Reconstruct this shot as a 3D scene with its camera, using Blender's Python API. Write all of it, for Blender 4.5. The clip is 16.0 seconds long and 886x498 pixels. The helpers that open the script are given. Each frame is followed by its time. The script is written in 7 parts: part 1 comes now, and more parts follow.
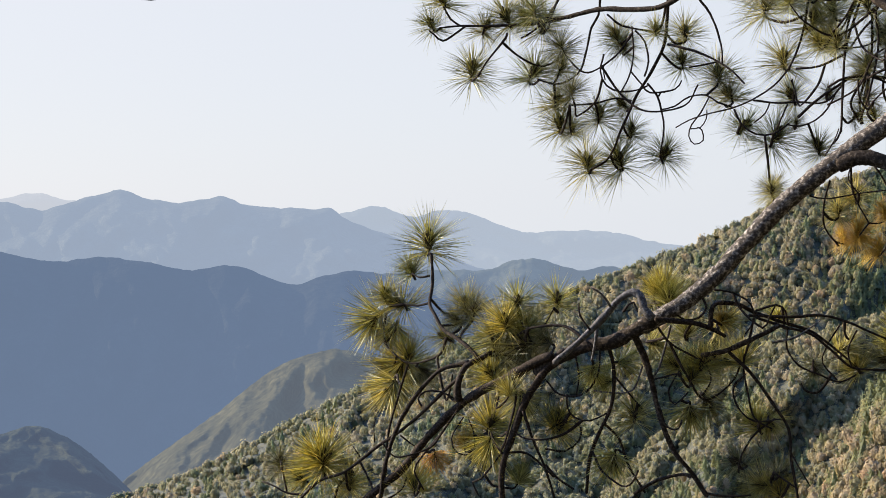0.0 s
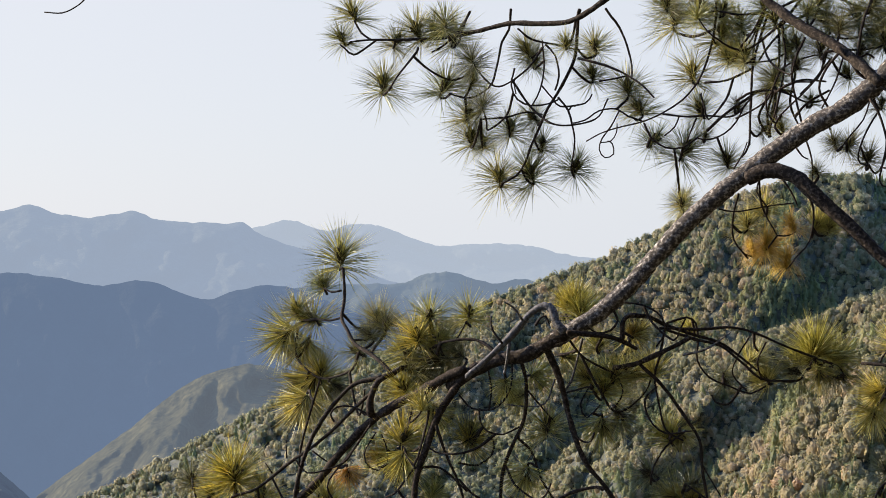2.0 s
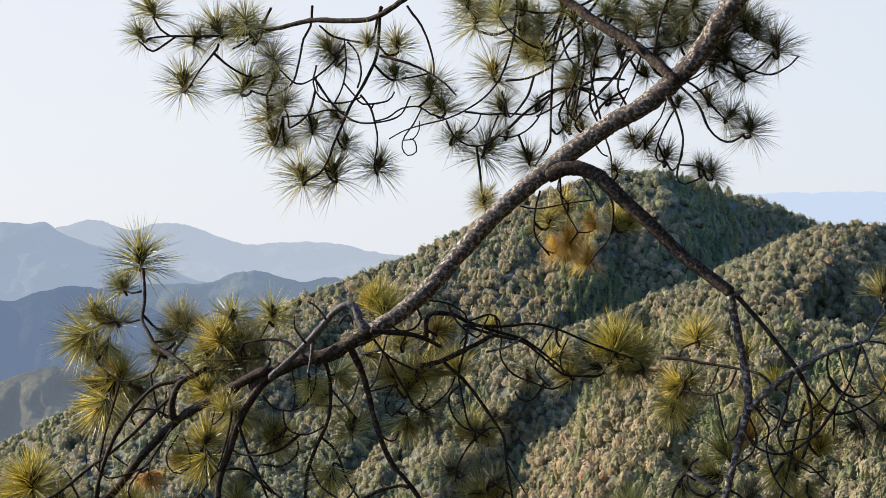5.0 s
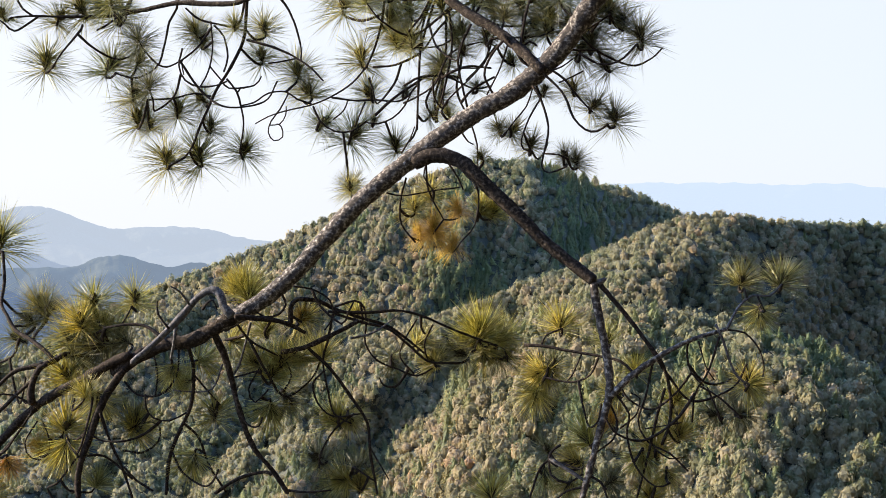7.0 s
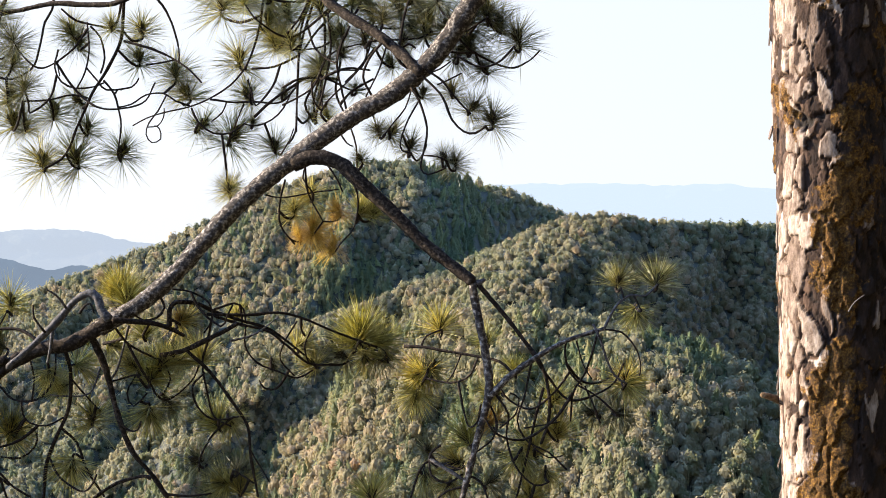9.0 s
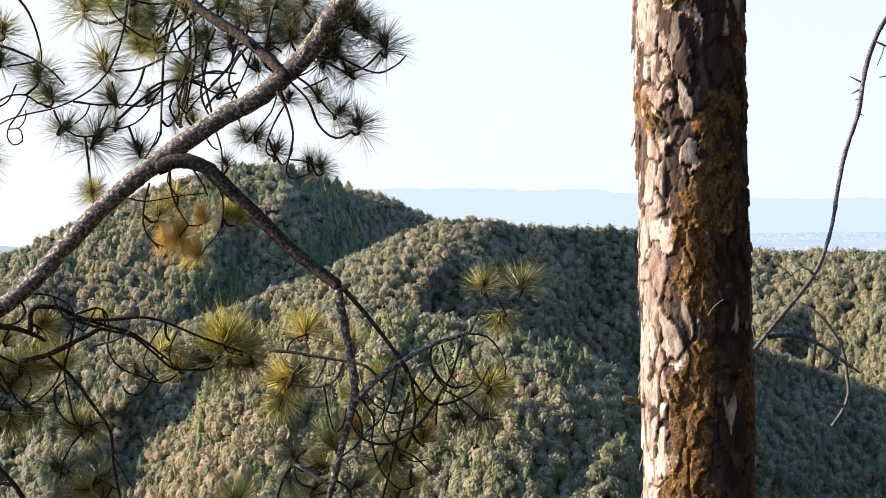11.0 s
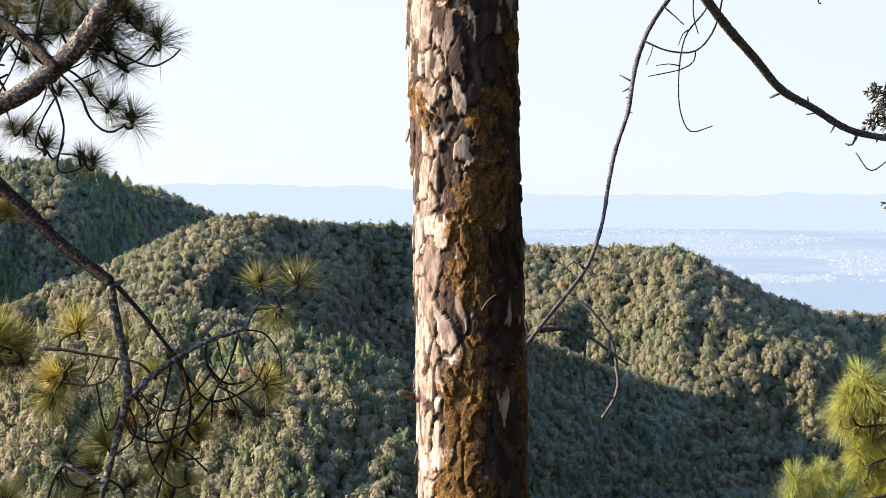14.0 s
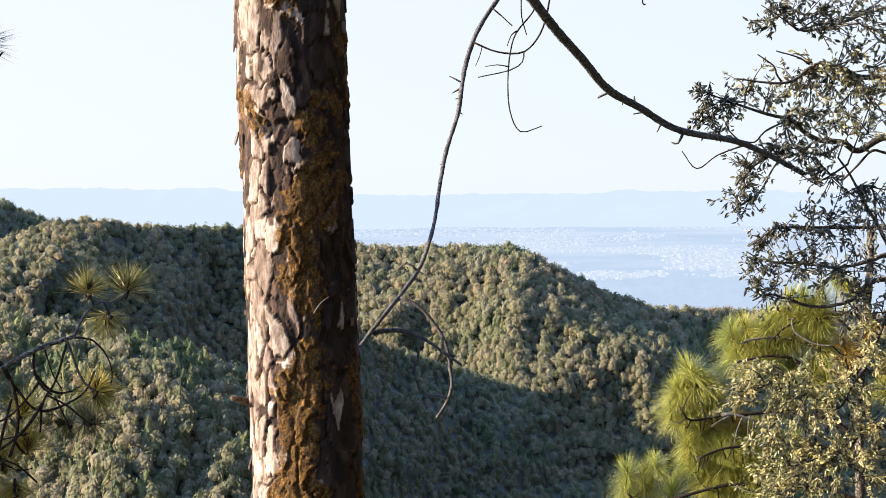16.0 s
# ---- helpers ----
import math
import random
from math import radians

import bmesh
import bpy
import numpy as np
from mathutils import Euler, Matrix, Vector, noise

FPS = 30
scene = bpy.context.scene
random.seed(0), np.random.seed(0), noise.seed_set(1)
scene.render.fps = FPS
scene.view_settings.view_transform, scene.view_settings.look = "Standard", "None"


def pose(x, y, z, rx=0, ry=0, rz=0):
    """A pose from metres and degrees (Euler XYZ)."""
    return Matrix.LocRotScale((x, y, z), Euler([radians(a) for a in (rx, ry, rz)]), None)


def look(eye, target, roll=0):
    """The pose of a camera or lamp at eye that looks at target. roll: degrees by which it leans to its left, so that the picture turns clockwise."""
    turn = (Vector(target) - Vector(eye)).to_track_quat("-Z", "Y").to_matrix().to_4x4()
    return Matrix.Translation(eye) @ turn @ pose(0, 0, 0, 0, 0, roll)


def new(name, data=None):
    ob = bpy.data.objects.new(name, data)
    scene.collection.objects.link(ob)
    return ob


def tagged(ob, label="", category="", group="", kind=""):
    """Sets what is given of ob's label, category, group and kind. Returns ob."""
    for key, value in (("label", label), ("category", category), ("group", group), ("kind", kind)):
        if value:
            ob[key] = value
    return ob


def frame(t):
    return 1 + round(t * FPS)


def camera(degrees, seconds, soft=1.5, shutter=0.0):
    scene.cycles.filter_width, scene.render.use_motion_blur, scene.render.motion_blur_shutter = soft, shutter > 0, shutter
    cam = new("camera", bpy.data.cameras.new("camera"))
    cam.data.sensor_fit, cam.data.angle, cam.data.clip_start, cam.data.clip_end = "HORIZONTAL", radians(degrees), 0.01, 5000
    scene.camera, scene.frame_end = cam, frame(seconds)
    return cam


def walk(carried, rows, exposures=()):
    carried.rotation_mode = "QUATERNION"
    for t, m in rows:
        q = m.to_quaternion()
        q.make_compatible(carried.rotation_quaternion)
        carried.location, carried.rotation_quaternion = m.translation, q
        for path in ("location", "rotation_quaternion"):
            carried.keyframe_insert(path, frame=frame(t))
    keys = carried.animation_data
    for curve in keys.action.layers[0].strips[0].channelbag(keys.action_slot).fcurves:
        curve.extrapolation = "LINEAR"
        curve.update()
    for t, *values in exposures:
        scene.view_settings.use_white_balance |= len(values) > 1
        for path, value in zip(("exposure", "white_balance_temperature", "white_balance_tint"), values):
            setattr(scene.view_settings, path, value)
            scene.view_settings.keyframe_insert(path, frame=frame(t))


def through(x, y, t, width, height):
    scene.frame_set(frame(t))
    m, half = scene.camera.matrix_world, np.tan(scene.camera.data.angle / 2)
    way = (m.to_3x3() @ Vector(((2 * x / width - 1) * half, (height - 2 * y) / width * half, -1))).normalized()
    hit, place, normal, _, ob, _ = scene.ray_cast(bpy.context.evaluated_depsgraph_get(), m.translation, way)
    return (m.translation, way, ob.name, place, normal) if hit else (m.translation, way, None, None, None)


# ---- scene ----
# ---- camera ----
cam = camera(28.72, 16.0, soft=0.5)
ROWS = [
    (0.0, 0.000, 0.000, 1.600, 88.11, 0.12, -0.00),
    (0.5, -0.002, 0.012, 1.601, 88.14, 0.50, -0.80),
    (1.0, 0.002, 0.013, 1.602, 88.20, 0.49, -2.09),
    (1.5, 0.006, 0.017, 1.600, 88.39, 0.43, -2.52),
    (2.0, 0.006, 0.016, 1.602, 88.55, 0.33, -2.88),
    (2.5, 0.005, 0.008, 1.602, 88.60, 0.36, -4.17),
    (3.0, 0.014, 0.025, 1.604, 88.70, 0.67, -4.96),
    (3.5, 0.019, 0.039, 1.603, 88.73, 0.68, -5.96),
    (6.0, 0.039, 0.060, 1.603, 88.13, 0.46, -11.20),
    (6.5, 0.040, 0.062, 1.603, 88.02, 0.23, -12.20),
    (7.0, 0.043, 0.051, 1.602, 87.97, -0.06, -13.56),
    (7.5, 0.049, 0.047, 1.602, 87.89, -0.13, -14.92),
    (8.0, 0.054, 0.046, 1.602, 87.85, -0.17, -16.24),
    (8.5, 0.054, 0.038, 1.602, 87.90, -0.28, -16.65),
    (9.0, 0.057, 0.028, 1.604, 88.01, 0.08, -17.39),
    (9.5, 0.060, 0.029, 1.603, 88.03, -0.26, -19.15),
    (12.0, 0.073, 0.003, 1.606, 88.22, 0.39, -23.41),
    (12.5, 0.077, 0.000, 1.606, 88.23, 0.44, -25.06),
    (13.0, 0.081, -0.005, 1.606, 88.19, 0.16, -26.61),
    (13.5, 0.083, -0.009, 1.605, 88.12, -0.09, -27.90),
    (14.0, 0.089, 0.004, 1.603, 88.06, -0.34, -28.90),
    (14.5, 0.090, -0.004, 1.606, 88.02, -0.00, -29.64),
    (15.0, 0.095, -0.007, 1.605, 88.04, 0.37, -31.05),
    (15.5, 0.102, -0.006, 1.606, 88.06, 0.54, -32.53),
    (16.0, 0.109, 0.002, 1.608, 88.08, 0.35, -34.32),
]
EXPOSURES = [(0.0, 1.74), (3.5, 1.70), (6.0, 1.92), (9.5, 2.12), (16.0, 2.07)]
walk(cam, [(t, pose(x, y, z, rx, ry, rz)) for t, x, y, z, rx, ry, rz in ROWS], EXPOSURES)

# ---- light ----
SUN_AZ, SUN_EL = -65.0, 21.0  # degrees, clockwise from +y


def heading(az, el, r=1.0):
    """A point at distance r from the origin, by compass degrees from +y and degrees above level."""
    a, e = radians(az), radians(el)
    return Vector((r * math.sin(a) * math.cos(e), r * math.cos(a) * math.cos(e), r * math.sin(e)))


world = bpy.data.worlds.new("sky")
scene.world = world
world.use_nodes = True
wn, wl = world.node_tree.nodes, world.node_tree.links
sky = wn.new("ShaderNodeTexSky")
sky.sky_type = "NISHITA"
sky.sun_disc = False
sky.sun_elevation, sky.sun_rotation = radians(SUN_EL), radians(SUN_AZ)
sky.altitude, sky.air_density, sky.dust_density, sky.ozone_density = 800, 1.0, 0.5, 3.0
haze = wn.new("ShaderNodeMix")  # bright hazy air whitens the sky towards the horizon
haze.data_type = "RGBA"
where = wn.new("ShaderNodeTexCoord")
height = wn.new("ShaderNodeSeparateXYZ")
thin = wn.new("ShaderNodeMapRange")
thin.interpolation_type = "SMOOTHSTEP"
thin.inputs["From Min"].default_value, thin.inputs["From Max"].default_value = 0.13, 0.34
thin.inputs["To Min"].default_value, thin.inputs["To Max"].default_value = 0.985, 0.05
wl.new(where.outputs["Generated"], height.inputs[0])
wl.new(height.outputs["Z"], thin.inputs["Value"])
wl.new(thin.outputs["Result"], haze.inputs[0])
glow = wn.new("ShaderNodeVectorMath")  # the haze is whiter and brighter on the sun's side
glow.operation = "DOT_PRODUCT"
glow.inputs[1].default_value = tuple(heading(SUN_AZ - 11, 0))
side = wn.new("ShaderNodeMapRange")
side.inputs["From Min"].default_value, side.inputs["From Max"].default_value = -1.0, 1.0
tone = wn.new("ShaderNodeValToRGB")
while len(tone.color_ramp.elements) < 5:
    tone.color_ramp.elements.new(0.5)
for stop, (at, colour) in zip(tone.color_ramp.elements, [(0.0, (0.30, 0.34, 0.40)), (0.22, (0.53, 0.578, 0.64)), (0.78, (0.655, 0.658, 0.692)), (0.87, (1.0, 1.0, 1.04)), (1.0, (2.8, 2.8, 2.85))]):
    stop.position, stop.color = at, (*colour, 1)
lift = wn.new("ShaderNodeVectorMath")
lift.operation = "SCALE"
lift.inputs["Scale"].default_value = 10.0
wl.new(where.outputs["Generated"], glow.inputs[0])
wl.new(glow.outputs["Value"], side.inputs["Value"])
wl.new(side.outputs["Result"], tone.inputs["Fac"])
wl.new(tone.outputs["Color"], lift.inputs[0])
wl.new(lift.outputs[0], haze.inputs[7])
deep = wn.new("ShaderNodeVectorMath")  # clear air overhead
deep.operation = "SCALE"
deep.inputs["Scale"].default_value = 6.6
blue = wn.new("ShaderNodeVectorMath")
blue.operation = "MULTIPLY"
blue.inputs[1].default_value = (0.88, 0.98, 1.14)
wl.new(sky.outputs["Color"], blue.inputs[0])
wl.new(blue.outputs[0], deep.inputs[0])
wl.new(deep.outputs[0], haze.inputs[6])
wl.new(haze.outputs[2], wn["Background"].inputs["Color"])
wn["Background"].inputs["Strength"].default_value = 0.0365

sun_data = bpy.data.lights.new("sun", "SUN")
sun_data.energy, sun_data.angle, sun_data.color = 5.0, radians(0.6), (1.0, 0.87, 0.66)
sun = new("sun", sun_data)
sun.matrix_world = look(heading(SUN_AZ, SUN_EL, 60), (0, 0, 0))


# ---- materials ----
def material(name, rough=0.8):
    m = bpy.data.materials.new(name)
    m.use_nodes = True
    b = m.node_tree.nodes["Principled BSDF"]
    b.inputs["Roughness"].default_value = rough
    b.inputs["Specular IOR Level"].default_value = 0.25
    return m, m.node_tree.nodes, m.node_tree.links, b


def ramp(nodes, links, source, stops):
    r = nodes.new("ShaderNodeValToRGB")
    while len(r.color_ramp.elements) < len(stops):
        r.color_ramp.elements.new(0.5)
    for e, (p, c) in zip(r.color_ramp.elements, stops):
        e.position, e.color = p, (*c, 1)
    links.new(source, r.inputs["Fac"])
    return r.outputs["Color"]


def noise_tex(nodes, links, scale, detail=4.0, stretch=(1, 1, 1), rough=0.6):
    c = nodes.new("ShaderNodeTexCoord")
    mp = nodes.new("ShaderNodeMapping")
    mp.inputs["Scale"].default_value = stretch
    links.new(c.outputs["Object"], mp.inputs["Vector"])
    n = nodes.new("ShaderNodeTexNoise")
    n.inputs["Scale"].default_value, n.inputs["Detail"].default_value, n.inputs["Roughness"].default_value = scale, detail, rough
    links.new(mp.outputs["Vector"], n.inputs["Vector"])
    return n.outputs["Fac"]


def mix(nodes, links, a, b, fac, mode="MIX"):
    m = nodes.new("ShaderNodeMix")
    m.data_type, m.blend_type = "RGBA", mode
    for idx, v in ((0, fac), (6, a), (7, b)):
        if hasattr(v, "links"):
            links.new(v, m.inputs[idx])
        else:
            m.inputs[idx].default_value = v if idx == 0 else (*v, 1)
    return m.outputs[2]


def bump(nodes, links, bsdf, height, strength, distance):
    b = nodes.new("ShaderNodeBump")
    b.inputs["Strength"].default_value, b.inputs["Distance"].default_value = strength, distance
    links.new(height, b.inputs["Height"])
    links.new(b.outputs["Normal"], bsdf.inputs["Normal"])


def bark(name, dark, mid, pale, scale, rough=0.9, depth=0.003):
    """Scaly bark: two scales of noise stretched along no axis, with relief."""
    m, n, l, b = material(name, rough)
    fine = noise_tex(n, l, scale, 6)
    broad = noise_tex(n, l, scale * 0.2, 3)
    c = ramp(n, l, fine, [(0.34, dark), (0.50, mid), (0.73, pale)])
    c = mix(n, l, c, mid, ramp(n, l, broad, [(0.4, (0, 0, 0)), (0.7, (0.6, 0.6, 0.6))]))
    l.new(c, b.inputs["Base Color"])
    bump(n, l, b, fine, 0.9, depth)
    return m


def needles(name, base, tip, through=0.58):
    """Thin leaves or needles that let light through, each tuft with a tint of its own."""
    m, n, l, b = material(name, 0.38)
    b.inputs["Specular IOR Level"].default_value = 0.5
    info = n.new("ShaderNodeObjectInfo")
    geo = n.new("ShaderNodeNewGeometry")
    c = ramp(n, l, geo.outputs["Random Per Island"], [(0.0, base), (0.75, tip), (1.0, tuple(min(1, v * 1.5) for v in tip))])
    t = ramp(n, l, info.outputs["Random"], [(0.0, (0.86, 0.91, 0.88)), (1.0, (1.12, 1.06, 0.96))])
    c = mix(n, l, c, t, 1.0, "MULTIPLY")
    l.new(c, b.inputs["Base Color"])
    tr = n.new("ShaderNodeBsdfTranslucent")
    l.new(c, tr.inputs["Color"])
    s = n.new("ShaderNodeMixShader")
    s.inputs[0].default_value = through
    l.new(b.outputs[0], s.inputs[1])
    l.new(tr.outputs[0], s.inputs[2])
    l.new(s.outputs[0], n["Material Output"].inputs["Surface"])
    return m


def forest_mat(name, stops):
    """Far woods: each crown a tint of its own, mottled by leaf clumps, in drifts of kinds across the slope."""
    m, n, l, b = material(name, 0.7)
    geo = n.new("ShaderNodeNewGeometry")
    tint = n.new("ShaderNodeAttribute")
    tint.attribute_name = "tint"
    c = ramp(n, l, tint.outputs["Fac"], stops)
    c = mix(n, l, c, ramp(n, l, geo.outputs["Random Per Island"], [(0.0, (0.84, 0.85, 0.86)), (1.0, (1.12, 1.1, 1.08))]), 1.0, "MULTIPLY")
    drift = noise_tex(n, l, 0.012, 3)
    c = mix(n, l, c, ramp(n, l, drift, [(0.35, (0.88, 0.98, 0.88)), (0.65, (1.14, 1.03, 0.93))]), 1.0, "MULTIPLY")
    leaf = noise_tex(n, l, 1.4, 4)
    bump(n, l, b, leaf, 0.5, 0.3)
    c = mix(n, l, c, ramp(n, l, leaf, [(0.3, (0.86, 0.86, 0.87)), (0.7, (1.08, 1.08, 1.06))]), 1.0, "MULTIPLY")
    l.new(c, b.inputs["Base Color"])
    tr = n.new("ShaderNodeBsdfTranslucent")
    l.new(c, tr.inputs["Color"])
    sh = n.new("ShaderNodeMixShader")
    sh.inputs[0].default_value = 0.55
    l.new(b.outputs[0], sh.inputs[1])
    l.new(tr.outputs[0], sh.inputs[2])
    l.new(sh.outputs[0], n["Material Output"].inputs["Surface"])
    return m


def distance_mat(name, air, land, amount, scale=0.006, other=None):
    """Far land under kilometres of bright air: dim woods and fields, with the haze painted in as emission."""
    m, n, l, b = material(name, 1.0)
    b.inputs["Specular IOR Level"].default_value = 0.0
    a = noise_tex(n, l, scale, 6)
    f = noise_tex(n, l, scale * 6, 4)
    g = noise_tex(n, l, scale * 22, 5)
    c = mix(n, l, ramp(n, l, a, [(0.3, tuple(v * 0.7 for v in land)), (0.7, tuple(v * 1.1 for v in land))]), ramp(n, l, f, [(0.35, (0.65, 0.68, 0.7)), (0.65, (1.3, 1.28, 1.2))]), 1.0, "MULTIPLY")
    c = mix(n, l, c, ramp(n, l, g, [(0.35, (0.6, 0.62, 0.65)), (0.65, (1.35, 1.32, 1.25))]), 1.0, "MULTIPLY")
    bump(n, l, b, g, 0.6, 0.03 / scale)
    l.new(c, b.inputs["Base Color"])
    # haze is painted on here: the land itself emits the air's colour
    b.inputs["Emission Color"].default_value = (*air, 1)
    if other:  # brighter built-up land among fields, put into the same emission
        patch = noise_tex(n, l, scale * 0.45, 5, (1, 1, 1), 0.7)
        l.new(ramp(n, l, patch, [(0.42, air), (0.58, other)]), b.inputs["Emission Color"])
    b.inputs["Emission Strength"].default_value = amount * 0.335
    return m


M_LIMB = bark("limb_bark", (0.009, 0.0065, 0.005), (0.048, 0.037, 0.030), (0.42, 0.36, 0.30), 68, 0.9, 0.006)
M_BOUGH = bark("bough_bark", (0.006, 0.0045, 0.0035), (0.021, 0.015, 0.011), (0.11, 0.085, 0.066), 80)
M_TWIG = bark("twig_bark", (0.005, 0.0036, 0.003), (0.020, 0.014, 0.0105), (0.080, 0.060, 0.046), 110)
for m in (M_TWIG, M_BOUGH):
    m.node_tree.nodes["Principled BSDF"].inputs["Specular IOR Level"].default_value = 0.08
M_DEAD = bark("dead_wood", (0.0170, 0.0150, 0.0142), (0.056, 0.0490, 0.0462), (0.190, 0.171, 0.160), 90)
M_DARK = bark("oak_bark", (0.0123, 0.0098, 0.0082), (0.0492, 0.0394, 0.0312), (0.1312, 0.1066, 0.0820), 80)
M_NEEDLE = {
    "green": needles("needles_green", (0.100, 0.102, 0.028), (0.40, 0.375, 0.165)),
    "dark": needles("needles_dark", (0.055, 0.056, 0.022), (0.235, 0.22, 0.100)),
    "mix": needles("needles_olive", (0.135, 0.130, 0.030), (0.49, 0.44, 0.165)),
    "yellow": needles("needles_yellow", (0.195, 0.176, 0.034), (0.56, 0.49, 0.165)),
    "orange": needles("needles_dry", (0.26, 0.150, 0.030), (0.52, 0.345, 0.075)),
    "lime": needles("needles_lime", (0.115, 0.122, 0.026), (0.42, 0.40, 0.105)),
}
M_FLAKE = bark("bark_scales", (0.0410, 0.0279, 0.0213), (0.1312, 0.0902, 0.0697), (0.3116, 0.2460, 0.1968), 90)
M_MOSSY = bark("mossy_stub", (0.0328, 0.0197, 0.0098), (0.1066, 0.0640, 0.0279), (0.2378, 0.1722, 0.0984), 70)
M_BUD = bark("bud_scales", (0.0115, 0.0098, 0.0066), (0.0369, 0.0295, 0.0148), (0.0984, 0.0697, 0.0328), 200)
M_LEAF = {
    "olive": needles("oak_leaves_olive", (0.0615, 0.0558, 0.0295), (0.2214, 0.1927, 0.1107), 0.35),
    # deep: the dark of backlit leaves, put into their colour
    "deep": needles("oak_leaves_backlit", (0.022, 0.021, 0.015), (0.095, 0.088, 0.062), 0.25),
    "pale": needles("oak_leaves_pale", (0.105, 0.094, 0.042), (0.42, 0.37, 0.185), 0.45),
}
M_BROAD = forest_mat("broadleaf_woods", [(0.0, (0.136, 0.136, 0.069)), (0.3, (0.201, 0.182, 0.103)), (0.65, (0.246, 0.211, 0.127)), (0.94, (0.278, 0.233, 0.158)), (1.0, (0.296, 0.211, 0.124))])
M_CONIF = forest_mat("conifer_woods", [(0.0, (0.100, 0.118, 0.063)), (0.5, (0.149, 0.163, 0.078)), (0.85, (0.198, 0.207, 0.090)), (1.0, (0.244, 0.211, 0.100))])


def soil():
    m, n, l, b = material("hill_soil", 0.95)
    a = noise_tex(n, l, 0.05, 6)
    f = noise_tex(n, l, 1.2, 5)
    c = mix(n, l, ramp(n, l, a, [(0.35, (0.034, 0.034, 0.021)), (0.65, (0.056, 0.052, 0.033))]), ramp(n, l, f, [(0.3, (0.5, 0.5, 0.5)), (0.7, (1.4, 1.4, 1.4))]), 1.0, "MULTIPLY")
    l.new(c, b.inputs["Base Color"])
    bump(n, l, b, f, 0.8, 0.3)
    return m


M_SOIL = soil()
# plain and town emit their haze colour too
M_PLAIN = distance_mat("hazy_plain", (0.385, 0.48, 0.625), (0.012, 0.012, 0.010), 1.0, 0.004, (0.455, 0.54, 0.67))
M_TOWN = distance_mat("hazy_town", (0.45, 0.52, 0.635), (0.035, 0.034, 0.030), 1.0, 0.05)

# ---- mesh tools ----


def mesh_object(name, verts, faces, mats, parent=None, smooth=True, label=""):
    me = bpy.data.meshes.new(name)
    me.from_pydata([tuple(v) for v in verts], [], [tuple(f) for f in faces])
    for m in mats if isinstance(mats, (list, tuple)) else [mats]:
        me.materials.append(m)
    me.polygons.foreach_set("use_smooth", [smooth] * len(me.polygons))
    me.update()
    ob = new(name, me)
    if parent:
        ob.parent = parent
        ob.matrix_parent_inverse = Matrix.Translation(-parent.matrix_basis.translation) if parent.type == "EMPTY" else parent.matrix_basis.inverted()
    if label:
        tagged(ob, label)
    return ob


def tri_mesh(name, verts, tris, mats, smooth=False):
    """A large triangle mesh straight from arrays."""
    me = bpy.data.meshes.new(name)
    me.vertices.add(len(verts))
    me.vertices.foreach_set("co", np.asarray(verts, np.float32).ravel())
    me.loops.add(3 * len(tris))
    me.loops.foreach_set("vertex_index", np.asarray(tris, np.int32).ravel())
    me.polygons.add(len(tris))
    me.polygons.foreach_set("loop_start", np.arange(0, 3 * len(tris), 3, dtype=np.int32))
    me.polygons.foreach_set("use_smooth", np.full(len(tris), smooth))
    for m in mats:
        me.materials.append(m)
    me.update(calc_edges=True)
    return me


def spline(points, step):
    """Points along a Catmull-Rom curve through the given ones, about a step apart, with the share of the way."""
    p = np.array(points, float)
    if len(p) == 2:
        p = np.array([p[0], (p[0] + p[1]) / 2, p[1]])
    q = np.vstack([2 * p[0] - p[1], p, 2 * p[-1] - p[-2]])
    out = []
    for i in range(1, len(q) - 2):
        n = max(2, int(np.linalg.norm(q[i + 1] - q[i]) / step))
        for t in np.arange(n) / n:
            out.append(0.5 * (2 * q[i] + (q[i + 1] - q[i - 1]) * t + (2 * q[i - 1] - 5 * q[i] + 4 * q[i + 1] - q[i + 2]) * t * t + (3 * q[i] - q[i - 1] - 3 * q[i + 1] + q[i + 2]) * t ** 3))
    out.append(q[-2])
    out = np.array(out)
    d = np.concatenate([[0], np.cumsum(np.linalg.norm(np.diff(out, axis=0), axis=1))])
    return out, d / max(d[-1], 1e-9)


